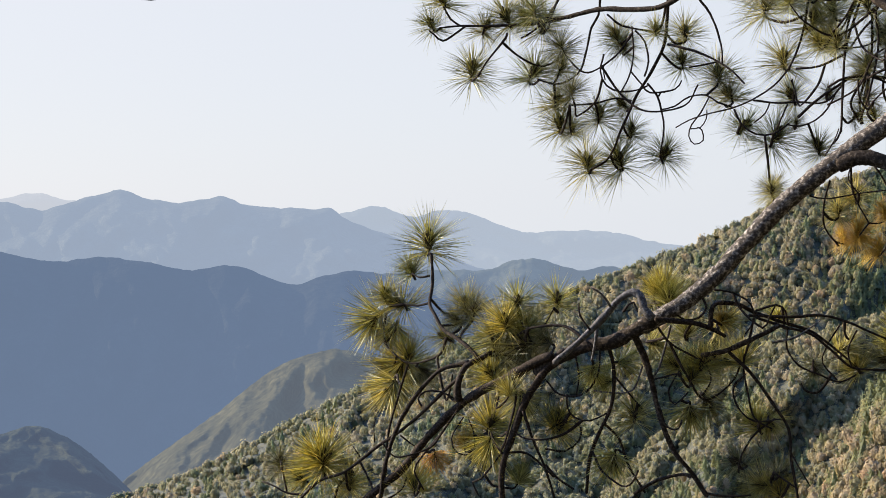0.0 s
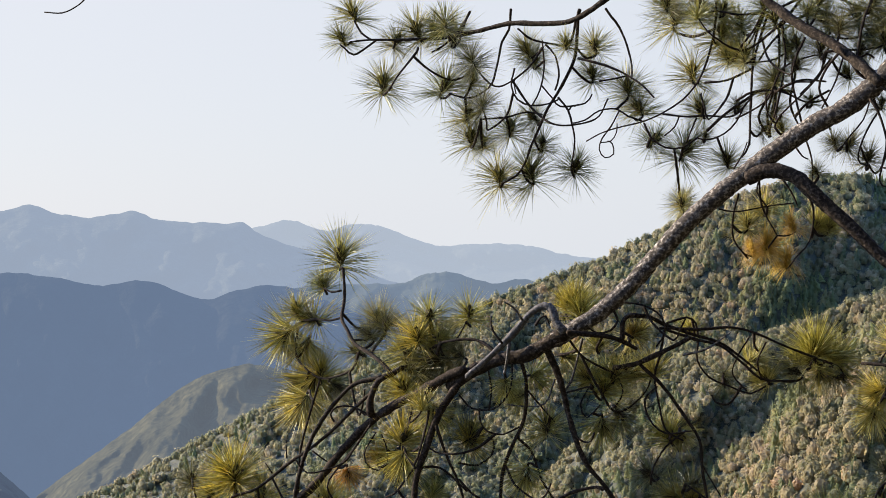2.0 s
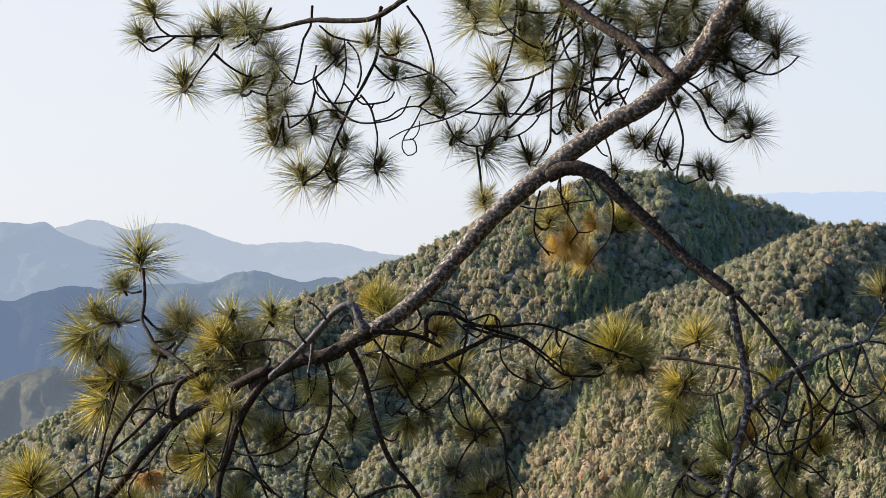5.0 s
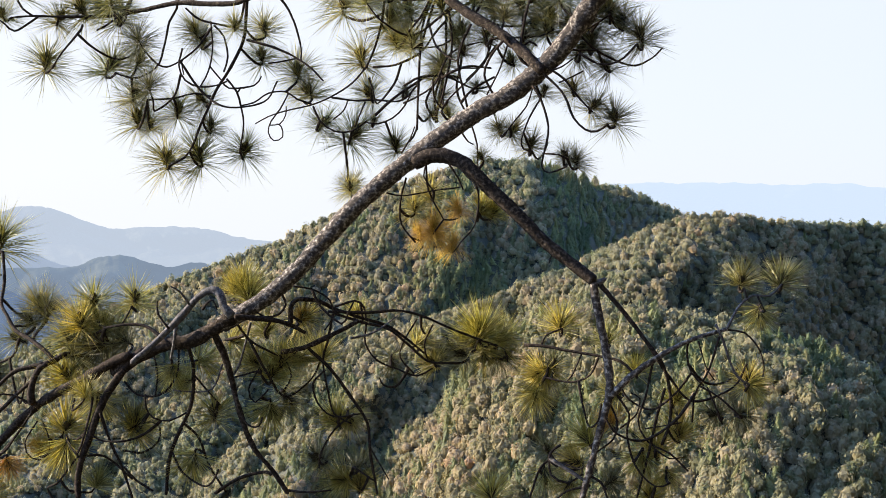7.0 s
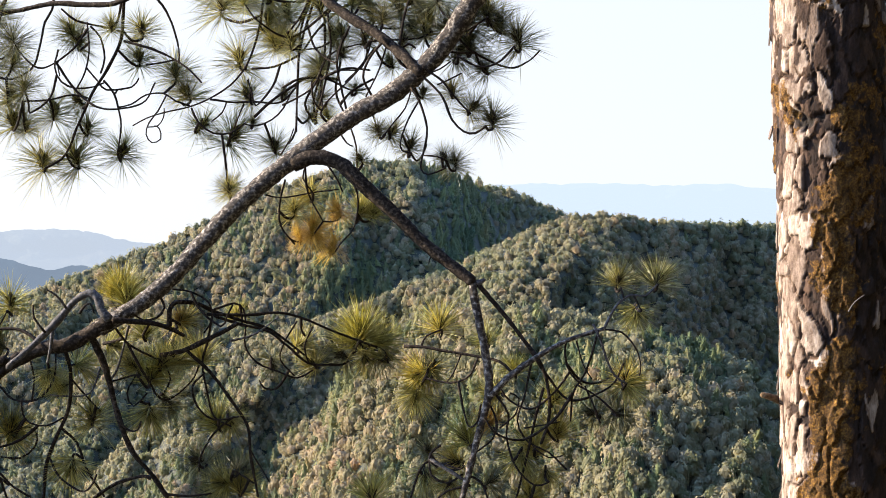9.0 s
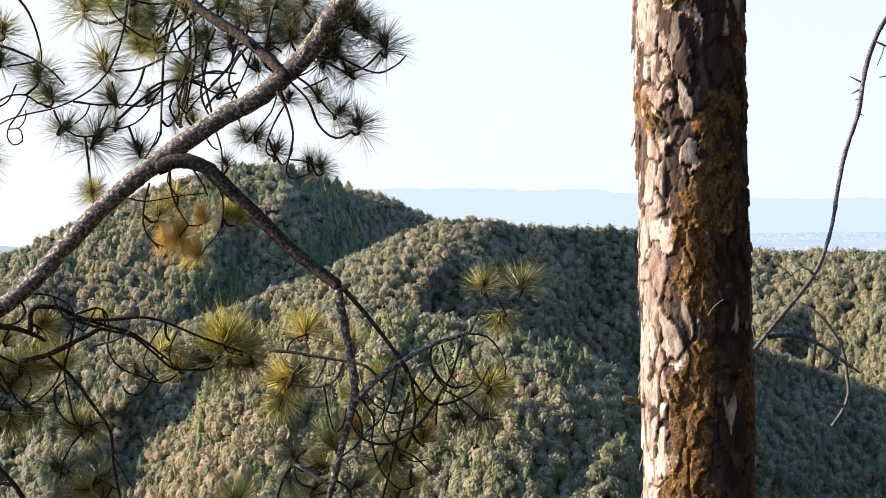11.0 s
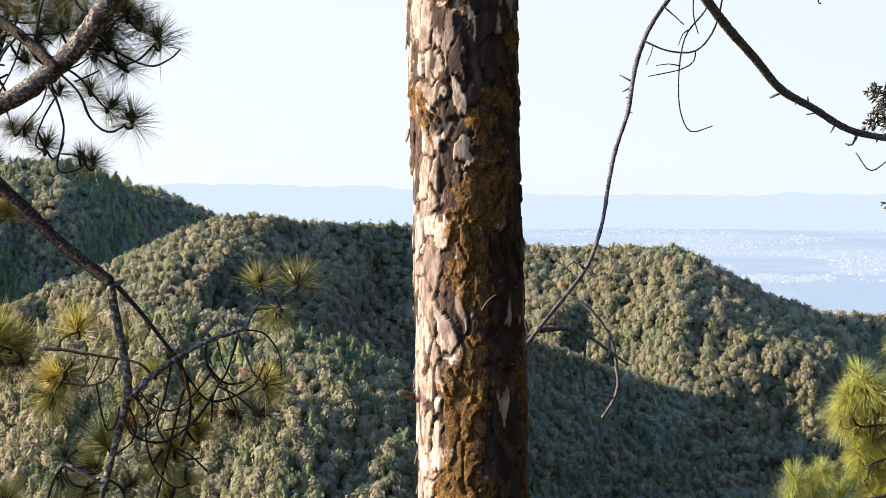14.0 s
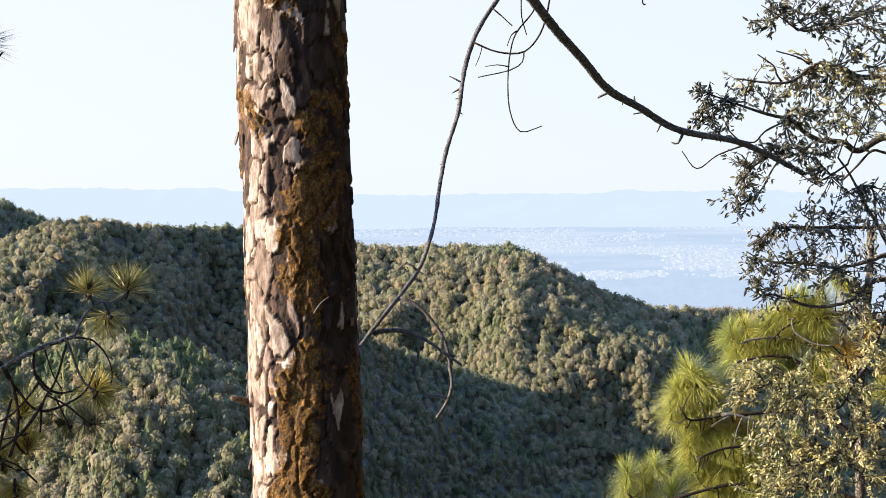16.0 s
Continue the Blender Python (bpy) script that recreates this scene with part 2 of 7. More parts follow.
def tube(points, r0, r1, sides=7, step=0.03, rough=0.12, seed=0):
    """A rough tapered branch along a curve: vertices, faces and its middle line."""
    rng = np.random.default_rng(seed)
    line, share = spline(points, step)
    n = len(line)
    tan = np.gradient(line, axis=0)
    tan /= np.linalg.norm(tan, axis=1)[:, None] + 1e-12
    up = np.cross(tan[0], (0.3, 0.5, 0.8))
    verts = []
    ang = np.arange(sides) * 2 * math.pi / sides
    lump = np.interp(np.arange(n), np.arange(0, n + 4, 3), 1 + rng.normal(0, rough * 0.6, len(np.arange(0, n + 4, 3))))
    for i in range(n):
        up = up - tan[i] * np.dot(up, tan[i])
        up /= np.linalg.norm(up) + 1e-12
        side = np.cross(tan[i], up)
        r = (r0 + (r1 - r0) * share[i]) * lump[i] * (1 + rng.normal(0, rough, sides))
        verts.append(line[i] + (np.cos(ang) * r)[:, None] * up + (np.sin(ang) * r)[:, None] * side)
    verts = np.vstack(verts + [line[0] - tan[0] * r0 * 0.5, line[-1] + tan[-1] * r1 * 0.8])
    faces = []
    for i in range(n - 1):
        for k in range(sides):
            a, b = i * sides + k, i * sides + (k + 1) % sides
            faces.append((a, b, b + sides, a + sides))
    for k in range(sides):
        faces.append(((k + 1) % sides, k, n * sides))
        faces.append(((n - 1) * sides + k, (n - 1) * sides + (k + 1) % sides, n * sides + 1))
    return verts, faces, line


# ---- far land ----
EYE = Vector((0, 0, 1.6))


def lattice(seed):
    rng = np.random.default_rng(seed)
    return rng.random((64, 64))


def value_noise(x, y, table):
    """Smooth noise on a plane, between 0 and 1."""
    xi, yi = np.floor(x).astype(int), np.floor(y).astype(int)
    fx, fy = x - xi, y - yi
    fx, fy = fx * fx * (3 - 2 * fx), fy * fy * (3 - 2 * fy)
    g = lambda a, b: table[a % 64, b % 64]
    return (g(xi, yi) * (1 - fx) + g(xi + 1, yi) * fx) * (1 - fy) + (g(xi, yi + 1) * (1 - fx) + g(xi + 1, yi + 1) * fx) * fy


def fbm(x, y, table, octaves=4):
    total, amp, norm = 0, 1.0, 0
    for o in range(octaves):
        total = total + amp * value_noise(x * 2 ** o + 7.3 * o, y * 2 ** o + 3.1 * o, table)
        norm += amp
        amp *= 0.5
    return total / norm


class Slope:
    """A hillside seen from the eye: its crest by compass heading and height angle, its foot nearer by, and spurs that bulge out of it."""

    def __init__(self, crest, far, near, foot, spurs=(), rough=0.05, seed=1, jag=0.0, swing=((0, 1.0), (1, 1.0))):
        crest = spline(crest, 0.2)[0]
        crest = crest[np.argsort(crest[:, 0])]
        self.crest, self.far, self.near, self.foot, self.spurs, self.rough, self.jag = crest, far, near, foot, spurs, rough, jag
        self.table, self.swing = lattice(seed), np.array(swing)

    def at(self, az, s):
        el_c = np.interp(az, self.crest[:, 0], self.crest[:, 1])
        el_c = el_c + self.jag * (fbm(az * 3.0, az * 0 + 2.2, self.table, 5) - 0.5)
        el = el_c + (self.foot - el_c) * s
        r = (self.far + (self.near - self.far) * s ** 0.85) * np.interp(az, self.swing[:, 0], self.swing[:, 1])
        r = r * (1 + self.rough * (fbm(az * 0.7 + s * 1.5, s * 4 + 9, self.table) - 0.5) * np.minimum(1, s * 8))
        for az0, az1, width, amp, lean in self.spurs:
            mid = az0 + (az1 - az0) * s
            d = (az - mid) / width
            d = np.where(d > 0, d / lean, d * lean)
            r = r - amp * np.exp(-d * d) * np.minimum(1, s * 5)
        a, e = np.radians(az), np.radians(el)
        return np.stack([r * np.sin(a), r * np.cos(a), EYE.z + r * np.tan(e)], -1)

    def build(self, name, mat, label, category, n_az=220, n_s=60):
        a0, a1 = self.crest[0, 0], self.crest[-1, 0]
        az, s = np.meshgrid(np.linspace(a0, a1, n_az), np.linspace(0, 1, n_s))
        v = self.at(az, s)
        back = v[0].copy()
        back[:, :2] *= 1.12
        back[:, 2] -= 0.05 * self.far
        skirt = v[-1] * 0.98
        skirt[:, 2] = v[-1][:, 2] - 90
        v = np.vstack([back[None], v, skirt[None]]).reshape(-1, 3)
        i, j = np.meshgrid(np.arange(n_s + 1), np.arange(n_az - 1), indexing="ij")
        k = (i * n_az + j).ravel()
        tris = np.vstack([np.stack([k, k + n_az, k + n_az + 1], 1), np.stack([k, k + n_az + 1, k + 1], 1)])
        ob = new(name, tri_mesh(name, v, tris, [mat], True))
        return tagged(ob, label, category, kind="structure")


def ground_sheet():
    """One sheet of ground from underfoot down into the valley and out over the plain to the horizon."""
    rings = np.concatenate([[0.0], np.geomspace(0.6, 4950, 90)])
    az = np.radians(np.arange(0, 360, 2))
    table = lattice(5)
    r, a = np.meshgrid(rings, az, indexing="ij")
    east = np.clip((np.degrees((a + math.pi) % (2 * math.pi) - math.pi) - 6) / 10, 0, 1)
    east = east * east * (3 - 2 * east)
    fall = -0.02 - 0.30 * r
    z = east * (np.interp(r, [0, 1600, 1900, 5000], [0, 0, 1, 1]) * -100 + np.interp(r, [0, 1600, 1900, 5000], [1, 1, 0, 0]) * np.maximum(-290.0, fall)) + (1 - east) * np.maximum(-560.0, fall)
    z = z + np.minimum(r * 0.02, 0.5) * (fbm(r * np.sin(a) * 0.3, r * np.cos(a) * 0.3, table) - 0.5)
    # ground behind and right of the eye raised, unseen, to block sky light
    light_block = np.clip((-np.cos(a + radians(40)) - 0.05) / 0.35, 0, 1)
    light_block = light_block * light_block * (3 - 2 * light_block)
    z = z * (1 - light_block) + light_block * np.minimum(1.5 * np.maximum(r - 1.5, 0), 240)
    v = np.stack([r * np.sin(a), r * np.cos(a), z], -1).reshape(-1, 3)
    n = len(az)
    faces, slots = [], []
    for i in range(len(rings) - 1):
        for k in range(n):
            b = (k + 1) % n
            faces.append((i * n + k, (i + 1) * n + k, (i + 1) * n + b, i * n + b))
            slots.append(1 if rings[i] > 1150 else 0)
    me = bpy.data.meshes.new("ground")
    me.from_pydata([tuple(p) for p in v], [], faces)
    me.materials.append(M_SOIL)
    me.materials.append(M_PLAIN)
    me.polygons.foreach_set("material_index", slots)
    me.polygons.foreach_set("use_smooth", [True] * len(slots))
    me.update()
    tagged(new("ground", me), "steep wooded hillside falling to a valley and hazy plain", "ground", kind="structure")


ground_sheet()

RIDGES = {
    "A": [(-14.47, -11.56), (-12.32, -10.60), (-10.32, -9.87), (-8.49, -9.34), (-6.64, -8.51), (-4.96, -7.65), (-3.27, -6.82), (-0.46, -5.61), (2.17, -4.34), (4.41, -3.33), (5.90, -2.73), (7.37, -2.21), (8.66, -1.68), (9.93, -1.04), (11.01, -0.43), (13.33, 0.34), (14.80, 0.66), (16.07, 0.75), (16.29, 0.76), (17.59, 0.42), (18.52, 0.05), (20.38, -0.54), (21.58, -1.09), (23.50, -1.97), (25.85, -3.05), (30.57, -4.13)],
    "B": [(5.09, -10.45), (7.32, -7.94), (9.37, -6.01), (11.99, -4.81), (14.80, -3.97), (16.30, -3.31), (17.60, -2.82), (19.27, -2.03), (20.38, -1.52), (21.58, -1.13), (22.95, -1.05), (24.94, -1.26), (26.73, -1.34), (28.22, -1.39), (28.34, -1.40), (29.27, -1.96), (30.31, -3.46), (31.72, -4.88), (33.68, -5.72), (36.10, -6.44), (38.32, -7.14), (41.78, -8.48), (44.07, -9.51)],
    "C": [(25.45, -3.45), (28.06, -2.38), (29.93, -1.96), (31.71, -1.96), (32.93, -2.09), (33.67, -2.00), (35.34, -1.99), (36.82, -2.10), (37.93, -2.65), (39.21, -3.28), (40.67, -3.89), (41.75, -4.08), (44.02, -4.13), (46.59, -4.12), (48.69, -4.37), (52.69, -4.75)],
    "S": [(12.41, -10.05), (14.17, -6.57), (16.66, -4.65), (19.72, -4.18), (22.10, -4.51), (23.95, -4.93), (25.44, -5.35), (26.93, -5.84), (28.06, -6.63), (29.56, -7.93), (30.88, -9.22), (31.82, -10.50)],
    "D": [(-12.86, -11.20), (-10.32, -9.18), (-9.03, -8.27), (-7.55, -7.29), (-6.44, -6.39), (-5.32, -5.67), (-4.29, -5.29), (-3.27, -5.22), (-1.96, -5.60), (-0.46, -6.54), (1.41, -7.84)],
    "K": [(-19.59, -8.57), (-17.04, -7.99), (-15.48, -7.88), (-14.07, -7.63), (-13.36, -7.47), (-12.47, -7.81), (-11.40, -8.60), (-10.32, -9.65), (-9.42, -10.80)],
    "E": [(-19.51, -2.25), (-16.45, -1.76), (-14.37, -1.89), (-13.31, -2.16), (-12.42, -2.22), (-11.17, -2.09), (-9.72, -2.27), (-8.26, -2.54), (-6.97, -2.40), (-5.86, -2.78), (-4.94, -3.07), (-4.19, -2.83), (-2.70, -2.61), (-1.20, -3.08), (0.30, -3.65), (2.17, -4.12), (4.97, -4.67)],
    "N": [(-5.68, -4.08), (-4.19, -3.35), (-2.51, -2.80), (-0.45, -2.58), (1.42, -2.58), (2.17, -2.30), (2.82, -2.21), (3.66, -2.34), (4.60, -2.62), (5.52, -2.47), (6.82, -2.80), (9.58, -3.71)],
    "F": [(-19.48, -0.14), (-16.10, -0.60), (-14.35, -0.26), (-13.12, -0.56), (-11.69, -0.16), (-10.52, 0.08), (-9.70, -0.20), (-8.43, -0.32), (-7.32, -0.12), (-6.40, -0.45), (-5.66, -0.51), (-4.18, -0.55), (-3.71, -0.52), (-3.06, -0.97), (-1.57, -1.49), (-0.08, -2.06), (2.17, -2.81)],
    "G": [(-4.55, -1.11), (-3.25, -0.70), (-2.13, -0.48), (-1.01, -0.80), (0.12, -0.58), (1.24, -0.85), (2.73, -1.35), (4.04, -1.28), (5.71, -1.35), (6.63, -1.59), (8.11, -1.83), (9.57, -2.14)],
    "H": [(-19.49, -0.67), (-15.40, -0.24), (-14.35, -0.19), (-13.29, 0.01), (-12.40, -0.19), (-11.15, -0.44), (-8.98, -0.91)],
    "R": [(10.87, -1.64), (13.11, -0.33), (15.73, -0.03), (19.45, 0.13), (23.12, 0.17), (23.49, 0.11), (26.95, 0.14), (27.23, 0.05), (32.74, -0.13), (35.52, -0.09), (39.19, -0.11), (40.28, 0.02), (41.36, -0.07), (43.99, -0.04), (47.48, -0.14), (54.34, -0.32)],
}

hill_main = Slope(RIDGES["A"], 1050, 750, -11.6, [(6, -3, 2.0, 22, 0.9), (11, 2, 1.8, 22, 0.85), (14.5, 7.5, 1.8, 13, 0.9), (18.5, 12, 1.6, 12, 0.9)], 0.08, 3, 0.05, ((-16, 0.92), (4, 0.95), (16.3, 1.0), (18, 1.04), (24, 1.30)))
hill_mid = Slope(RIDGES["B"], 900, 720, -11.6, [(20.0, 12.5, 1.4, 40, 0.6), (22.6, 25.6, 2.4, 15, 0.9), (21.5, 17.5, 1.4, 34, 0.6)], 0.10, 4, 0.05, ((8, 0.72), (18, 0.79), (22.8, 0.80), (25, 0.84), (28, 0.90), (30, 1.00), (33, 1.14), (37, 1.30), (46, 1.60)))
hill_east = Slope(RIDGES["C"], 1450, 1180, -11.6, [(40.0, 49.0, 3.2, 110, 0.45)], 0.06, 6, 0.05, ((26, 1.0), (33, 0.97), (38, 0.95), (41, 0.98), (44, 1.07), (52, 1.10)))
hill_near = Slope(RIDGES["S"], 545, 450, -11.6, [(25, 24, 2.6, 10, 1.0)], 0.05, 9, 0.05, ((14, 1.05), (24, 0.97), (27.5, 0.97), (33, 1.03)))
hill_main.build("hill_1", M_SOIL, "forested hill rising to a rounded summit", "hill")
hill_mid.build("hill_2", M_SOIL, "sunlit forested ridge in front of the summit", "hill")
hill_east.build("hill_3", M_SOIL, "rounded forested hill above the plain", "hill")
hill_near.build("hill_4", M_SOIL, "low sunlit forested spur in the valley", "hill")
# unseen bank behind the eye, added to keep sky light off the near trees
Slope([(84, -12), (96, 12), (118, 34), (150, 44), (185, 46), (215, 42), (240, 24), (258, -12)], 46, 7, -13.5, [], 0.2, 31, 0.6).build("hillside", M_SOIL, "plain bank behind the eye, added to keep off sky light", "hill")

# fifth entry: the haze colour that each range emits
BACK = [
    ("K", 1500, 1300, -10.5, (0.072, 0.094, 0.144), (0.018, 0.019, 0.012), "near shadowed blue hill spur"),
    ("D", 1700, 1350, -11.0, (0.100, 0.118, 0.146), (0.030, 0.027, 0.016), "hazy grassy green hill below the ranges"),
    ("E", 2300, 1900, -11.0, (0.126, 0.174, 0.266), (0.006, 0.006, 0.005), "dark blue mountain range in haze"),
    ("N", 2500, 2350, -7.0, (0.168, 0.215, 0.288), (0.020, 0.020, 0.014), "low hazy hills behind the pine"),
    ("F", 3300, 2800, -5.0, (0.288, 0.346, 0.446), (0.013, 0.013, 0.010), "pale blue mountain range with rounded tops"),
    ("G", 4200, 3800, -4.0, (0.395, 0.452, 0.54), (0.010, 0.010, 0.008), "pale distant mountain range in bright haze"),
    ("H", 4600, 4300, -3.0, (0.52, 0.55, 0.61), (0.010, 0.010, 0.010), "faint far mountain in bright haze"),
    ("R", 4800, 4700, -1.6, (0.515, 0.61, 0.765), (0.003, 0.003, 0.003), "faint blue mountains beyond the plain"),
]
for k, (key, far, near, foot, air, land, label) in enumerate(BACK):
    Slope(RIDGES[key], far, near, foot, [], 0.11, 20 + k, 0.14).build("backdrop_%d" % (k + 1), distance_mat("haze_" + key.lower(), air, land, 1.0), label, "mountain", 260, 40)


def crown_shape(kind, seed):
    """One far tree: a crown of rounded leafy lobes or a tiered spire, a metre wide and standing on the ground."""
    rng = np.random.default_rng(seed)
    vs, fs = [], []

    def clump(p, out, wide):
        """One leafy clump: a ragged triangle facing about outwards."""
        out = np.array(out, float) + rng.normal(0, 0.10, 3)
        out /= np.linalg.norm(out)
        u = np.cross(out, rng.normal(size=3))
        u /= np.linalg.norm(u)
        v = np.cross(out, u)
        k = len(vs)
        for a in (0, 2.1, 4.2):
            a += rng.normal(0, 0.3)
            vs.append(p + wide * rng.uniform(0.7, 1.3) * (math.cos(a) * u + math.sin(a) * v))
        fs.append((k, k + 1, k + 2))

    if kind == "broad":
        lobes = rng.normal(size=(9, 3))
        lobes[:, 2] = np.abs(lobes[:, 2]) * 0.9 - 0.25
        lobes /= np.linalg.norm(lobes, axis=1)[:, None]
        reach, wide = rng.uniform(0.18, 0.31, 9), rng.uniform(0.18, 0.25, 9)

        def surface(d):
            """How far the outermost lobe reaches along a heading."""
            c = lobes @ d * reach
            under = wide ** 2 - reach ** 2 + c ** 2
            return max(0.32, float(np.where(under > 0, c + np.sqrt(np.maximum(under, 0)), 0).max()))

        ball = bmesh.new()
        bmesh.ops.create_icosphere(ball, subdivisions=1, radius=1.0)
        bmesh.ops.delete(ball, geom=[v for v in ball.verts if v.co.z < -0.75], context="VERTS")
        ball.verts.index_update()
        for v in ball.verts:
            d = np.array(v.co)
            vs.append(d * surface(d) * rng.uniform(0.86, 0.96) + (0, 0, 0.45))
        fs += [tuple(x.index for x in p.verts) for p in ball.faces]
        ball.free()
        for k in range(66):
            d = rng.normal(size=3)
            d[2] = abs(d[2]) - 0.3
            d /= np.linalg.norm(d)
            clump(d * surface(d) * rng.uniform(0.95, 1.06) + (0, 0, 0.45), d + rng.normal(0, 0.16, 3), 0.095)
    else:
        sides, tiers = 7, 7
        for t in range(tiers):
            h = t / (tiers - 1)
            for k in range(sides):
                a = (k + 0.5 * (t % 2)) * 2 * math.pi / sides + rng.normal(0, 0.12)
                r = (0.27 * (1 - h) ** 0.8 + 0.015) * rng.uniform(0.75, 1.2)
                vs.append(np.array([r * math.cos(a), r * math.sin(a), 0.05 + 1.45 * h + rng.normal(0, 0.03)]))
        for t in range(tiers - 1):
            for k in range(sides):
                p, q = t * sides + k, t * sides + (k + 1) % sides
                fs += [(p, q, q + sides), (p, q + sides, p + sides)]
        for k in range(90):
            h = rng.random() ** 1.35
            a = rng.uniform(0, 2 * math.pi)
            r = 0.5 * (1 - h) ** 0.65 * rng.uniform(0.65, 1.1) + 0.02
            clump(np.array([r * math.cos(a), r * math.sin(a), 0.05 + h * 1.5 - 0.12 * r]), (math.cos(a), math.sin(a), 0.8), 0.075 * (1.2 - 0.6 * h))
    return np.array(vs), np.array(fs)


BROAD = [crown_shape("broad", s) for s in range(12)]
CONIF = [crown_shape("conif", s + 40) for s in range(8)]


def woods(slope, name, label, az0, az1, gap, conifer, seed, size=3.7, front=None):
    """Woods over a hillside, in one mesh of crowns for each kind of tree."""
    rng = np.random.default_rng(seed)
    table = lattice(seed + 70)
    spots = []
    for a in np.arange(az0, az1, gap):
        span = np.interp(a, slope.crest[:, 0], slope.crest[:, 1]) - slope.foot
        n = int(max(span, 0) / (gap * 0.55))
        for s in np.linspace(0, 1, n + 1) ** 1.08:
            spots.append((a + rng.uniform(-1, 1) * gap, abs(s + rng.uniform(-0.8, 0.8) / (n + 1)) if s > 0 else 0.0))
        spots += [(a + gap * k, 0.0) for k in (0.33, 0.66)]
    spots = np.array(spots)
    if front:
        up = np.interp(spots[:, 0], slope.crest[:, 0], slope.crest[:, 1])
        up = up + (slope.foot - up) * spots[:, 1]
        rim = np.interp(spots[:, 0], front.crest[:, 0], front.crest[:, 1], -90, -90)
        cover = front.at(spots[:, 0], np.clip((rim - up) / np.maximum(rim - front.foot, 0.1), 0, 1))
        own = slope.at(spots[:, 0], spots[:, 1])
        spots = spots[(up > rim - 0.25) | (np.linalg.norm(cover[:, :2], axis=1) > np.linalg.norm(own[:, :2], axis=1) - 12)]
    place = slope.at(spots[:, 0], spots[:, 1])
    dens = fbm(spots[:, 0] * 0.5, spots[:, 1] * 5, table)
    packs = {"broad": ([], [], 0), "conif": ([], [], 0)}
    tints = {"broad": [], "conif": []}
    for (az, s), p, d in zip(spots, place, dens):
        kind = "conif" if d + rng.normal(0, 0.10) > 0.78 - conifer(az, s) else "broad"
        v, f = (CONIF if kind == "conif" else BROAD)[rng.integers(len(CONIF if kind == "conif" else BROAD))]
        w = 1.14 * size * (rng.uniform(0.6, 1.2) if kind == "broad" else rng.uniform(0.8, 1.5))
        h = w * (rng.uniform(1.15, 1.7) if kind == "broad" else rng.uniform(0.50, 0.80))
        t, w, h = rng.uniform(0, 2 * math.pi), w * math.hypot(p[0], p[1]) / (0.8 * slope.far), h * math.hypot(p[0], p[1]) / (0.8 * slope.far)
        c, sn = math.cos(t), math.sin(t)
        v = v * (rng.uniform(0.8, 1.2), 1, 1) + v[:, 2:3] * (rng.normal(0, 0.12), rng.normal(0, 0.12), 0)
        q = np.stack([(v[:, 0] * c - v[:, 1] * sn) * w, (v[:, 0] * sn + v[:, 1] * c) * w, v[:, 2] * h - (0.18 if s > 0 else 0.36) * h], 1) + p
        vs, fs, n = packs[kind]
        vs.append(q)
        fs.append(f + n)
        tints[kind].append(np.full(len(v), rng.random(), np.float32))
        packs[kind] = (vs, fs, n + len(v))
    for kind, (vs, fs, n) in packs.items():
        if vs:
            me = tri_mesh(name, np.vstack(vs), np.vstack(fs), [M_CONIF if kind == "conif" else M_BROAD])
            me.attributes.new("tint", "FLOAT", "POINT").data.foreach_set("value", np.concatenate(tints[kind]))
            ob = new(name + ("_conifers" if kind == "conif" else "_broadleaf"), me)
            tagged(ob, label % ("dark green conifer" if kind == "conif" else "grey-green broadleaf"), "trees", kind="stuff")


woods(hill_main, "woods_main", "%s woods on the summit hill", -14.6, 26, 0.235, lambda a, s: 0.08 + 0.2 * (s < 0.7) * (a > 8) - 0.6 * (s < 0.05) * (a < 14), 11, 4.15, hill_mid)
woods(hill_mid, "woods_mid", "%s woods on the sunlit ridge", 2, 46, 0.225, lambda a, s: 0.0 + 0.15 * (s > 0.42) - 0.3 * (s < 0.05), 12, 3.7, hill_near)
woods(hill_east, "woods_east", "%s woods on the rounded hill", 27, 50, 0.212, lambda a, s: 0.02 - 0.5 * (s < 0.06), 13, 6.2, hill_mid)
woods(hill_near, "woods_near", "%s woods on the low spur", 11, 32, 0.29, lambda a, s: 0.17, 14, 3.8)


def town():
    """Pale buildings strewn over the far plain."""
    rng = np.random.default_rng(8)
    table = lattice(9)
    vs, fs = [], []
    box = np.array([(x, y, z) for z in (0, 1) for y in (-0.5, 0.5) for x in (-0.5, 0.5)])
    tri = np.array([(0, 1, 5), (0, 5, 4), (1, 3, 7), (1, 7, 5), (3, 2, 6), (3, 6, 7), (2, 0, 4), (2, 4, 6), (4, 5, 7), (4, 7, 6)])
    n = 0
    while n < 6000:
        az, el = rng.uniform(28, 52), -rng.uniform(1.22, 3.0)
        r = 101.6 / math.tan(radians(-el))
        if r > 4880 or r < 1960:
            continue
        if fbm(np.array([az * 0.35]), np.array([el * 5.0]), table)[0] + rng.normal(0, 0.05) + 0.05 * (el + 2.4) < 0.52:
            continue
        w = rng.uniform(2.0, 10.0) * np.array([1, 0.5])
        t = rng.uniform(0, 3.14)
        q = box * (w[0], w[1], rng.uniform(1.5, 3.5))
        q = np.stack([q[:, 0] * math.cos(t) - q[:, 1] * math.sin(t), q[:, 0] * math.sin(t) + q[:, 1] * math.cos(t), q[:, 2]], 1)
        p = heading(az, 0, r)
        vs.append(q + (p.x, p.y, -100.3))
        fs.append(tri + 8 * n)
        n += 1
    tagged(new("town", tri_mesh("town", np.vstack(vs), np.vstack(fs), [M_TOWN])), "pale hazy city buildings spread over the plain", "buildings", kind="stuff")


town()

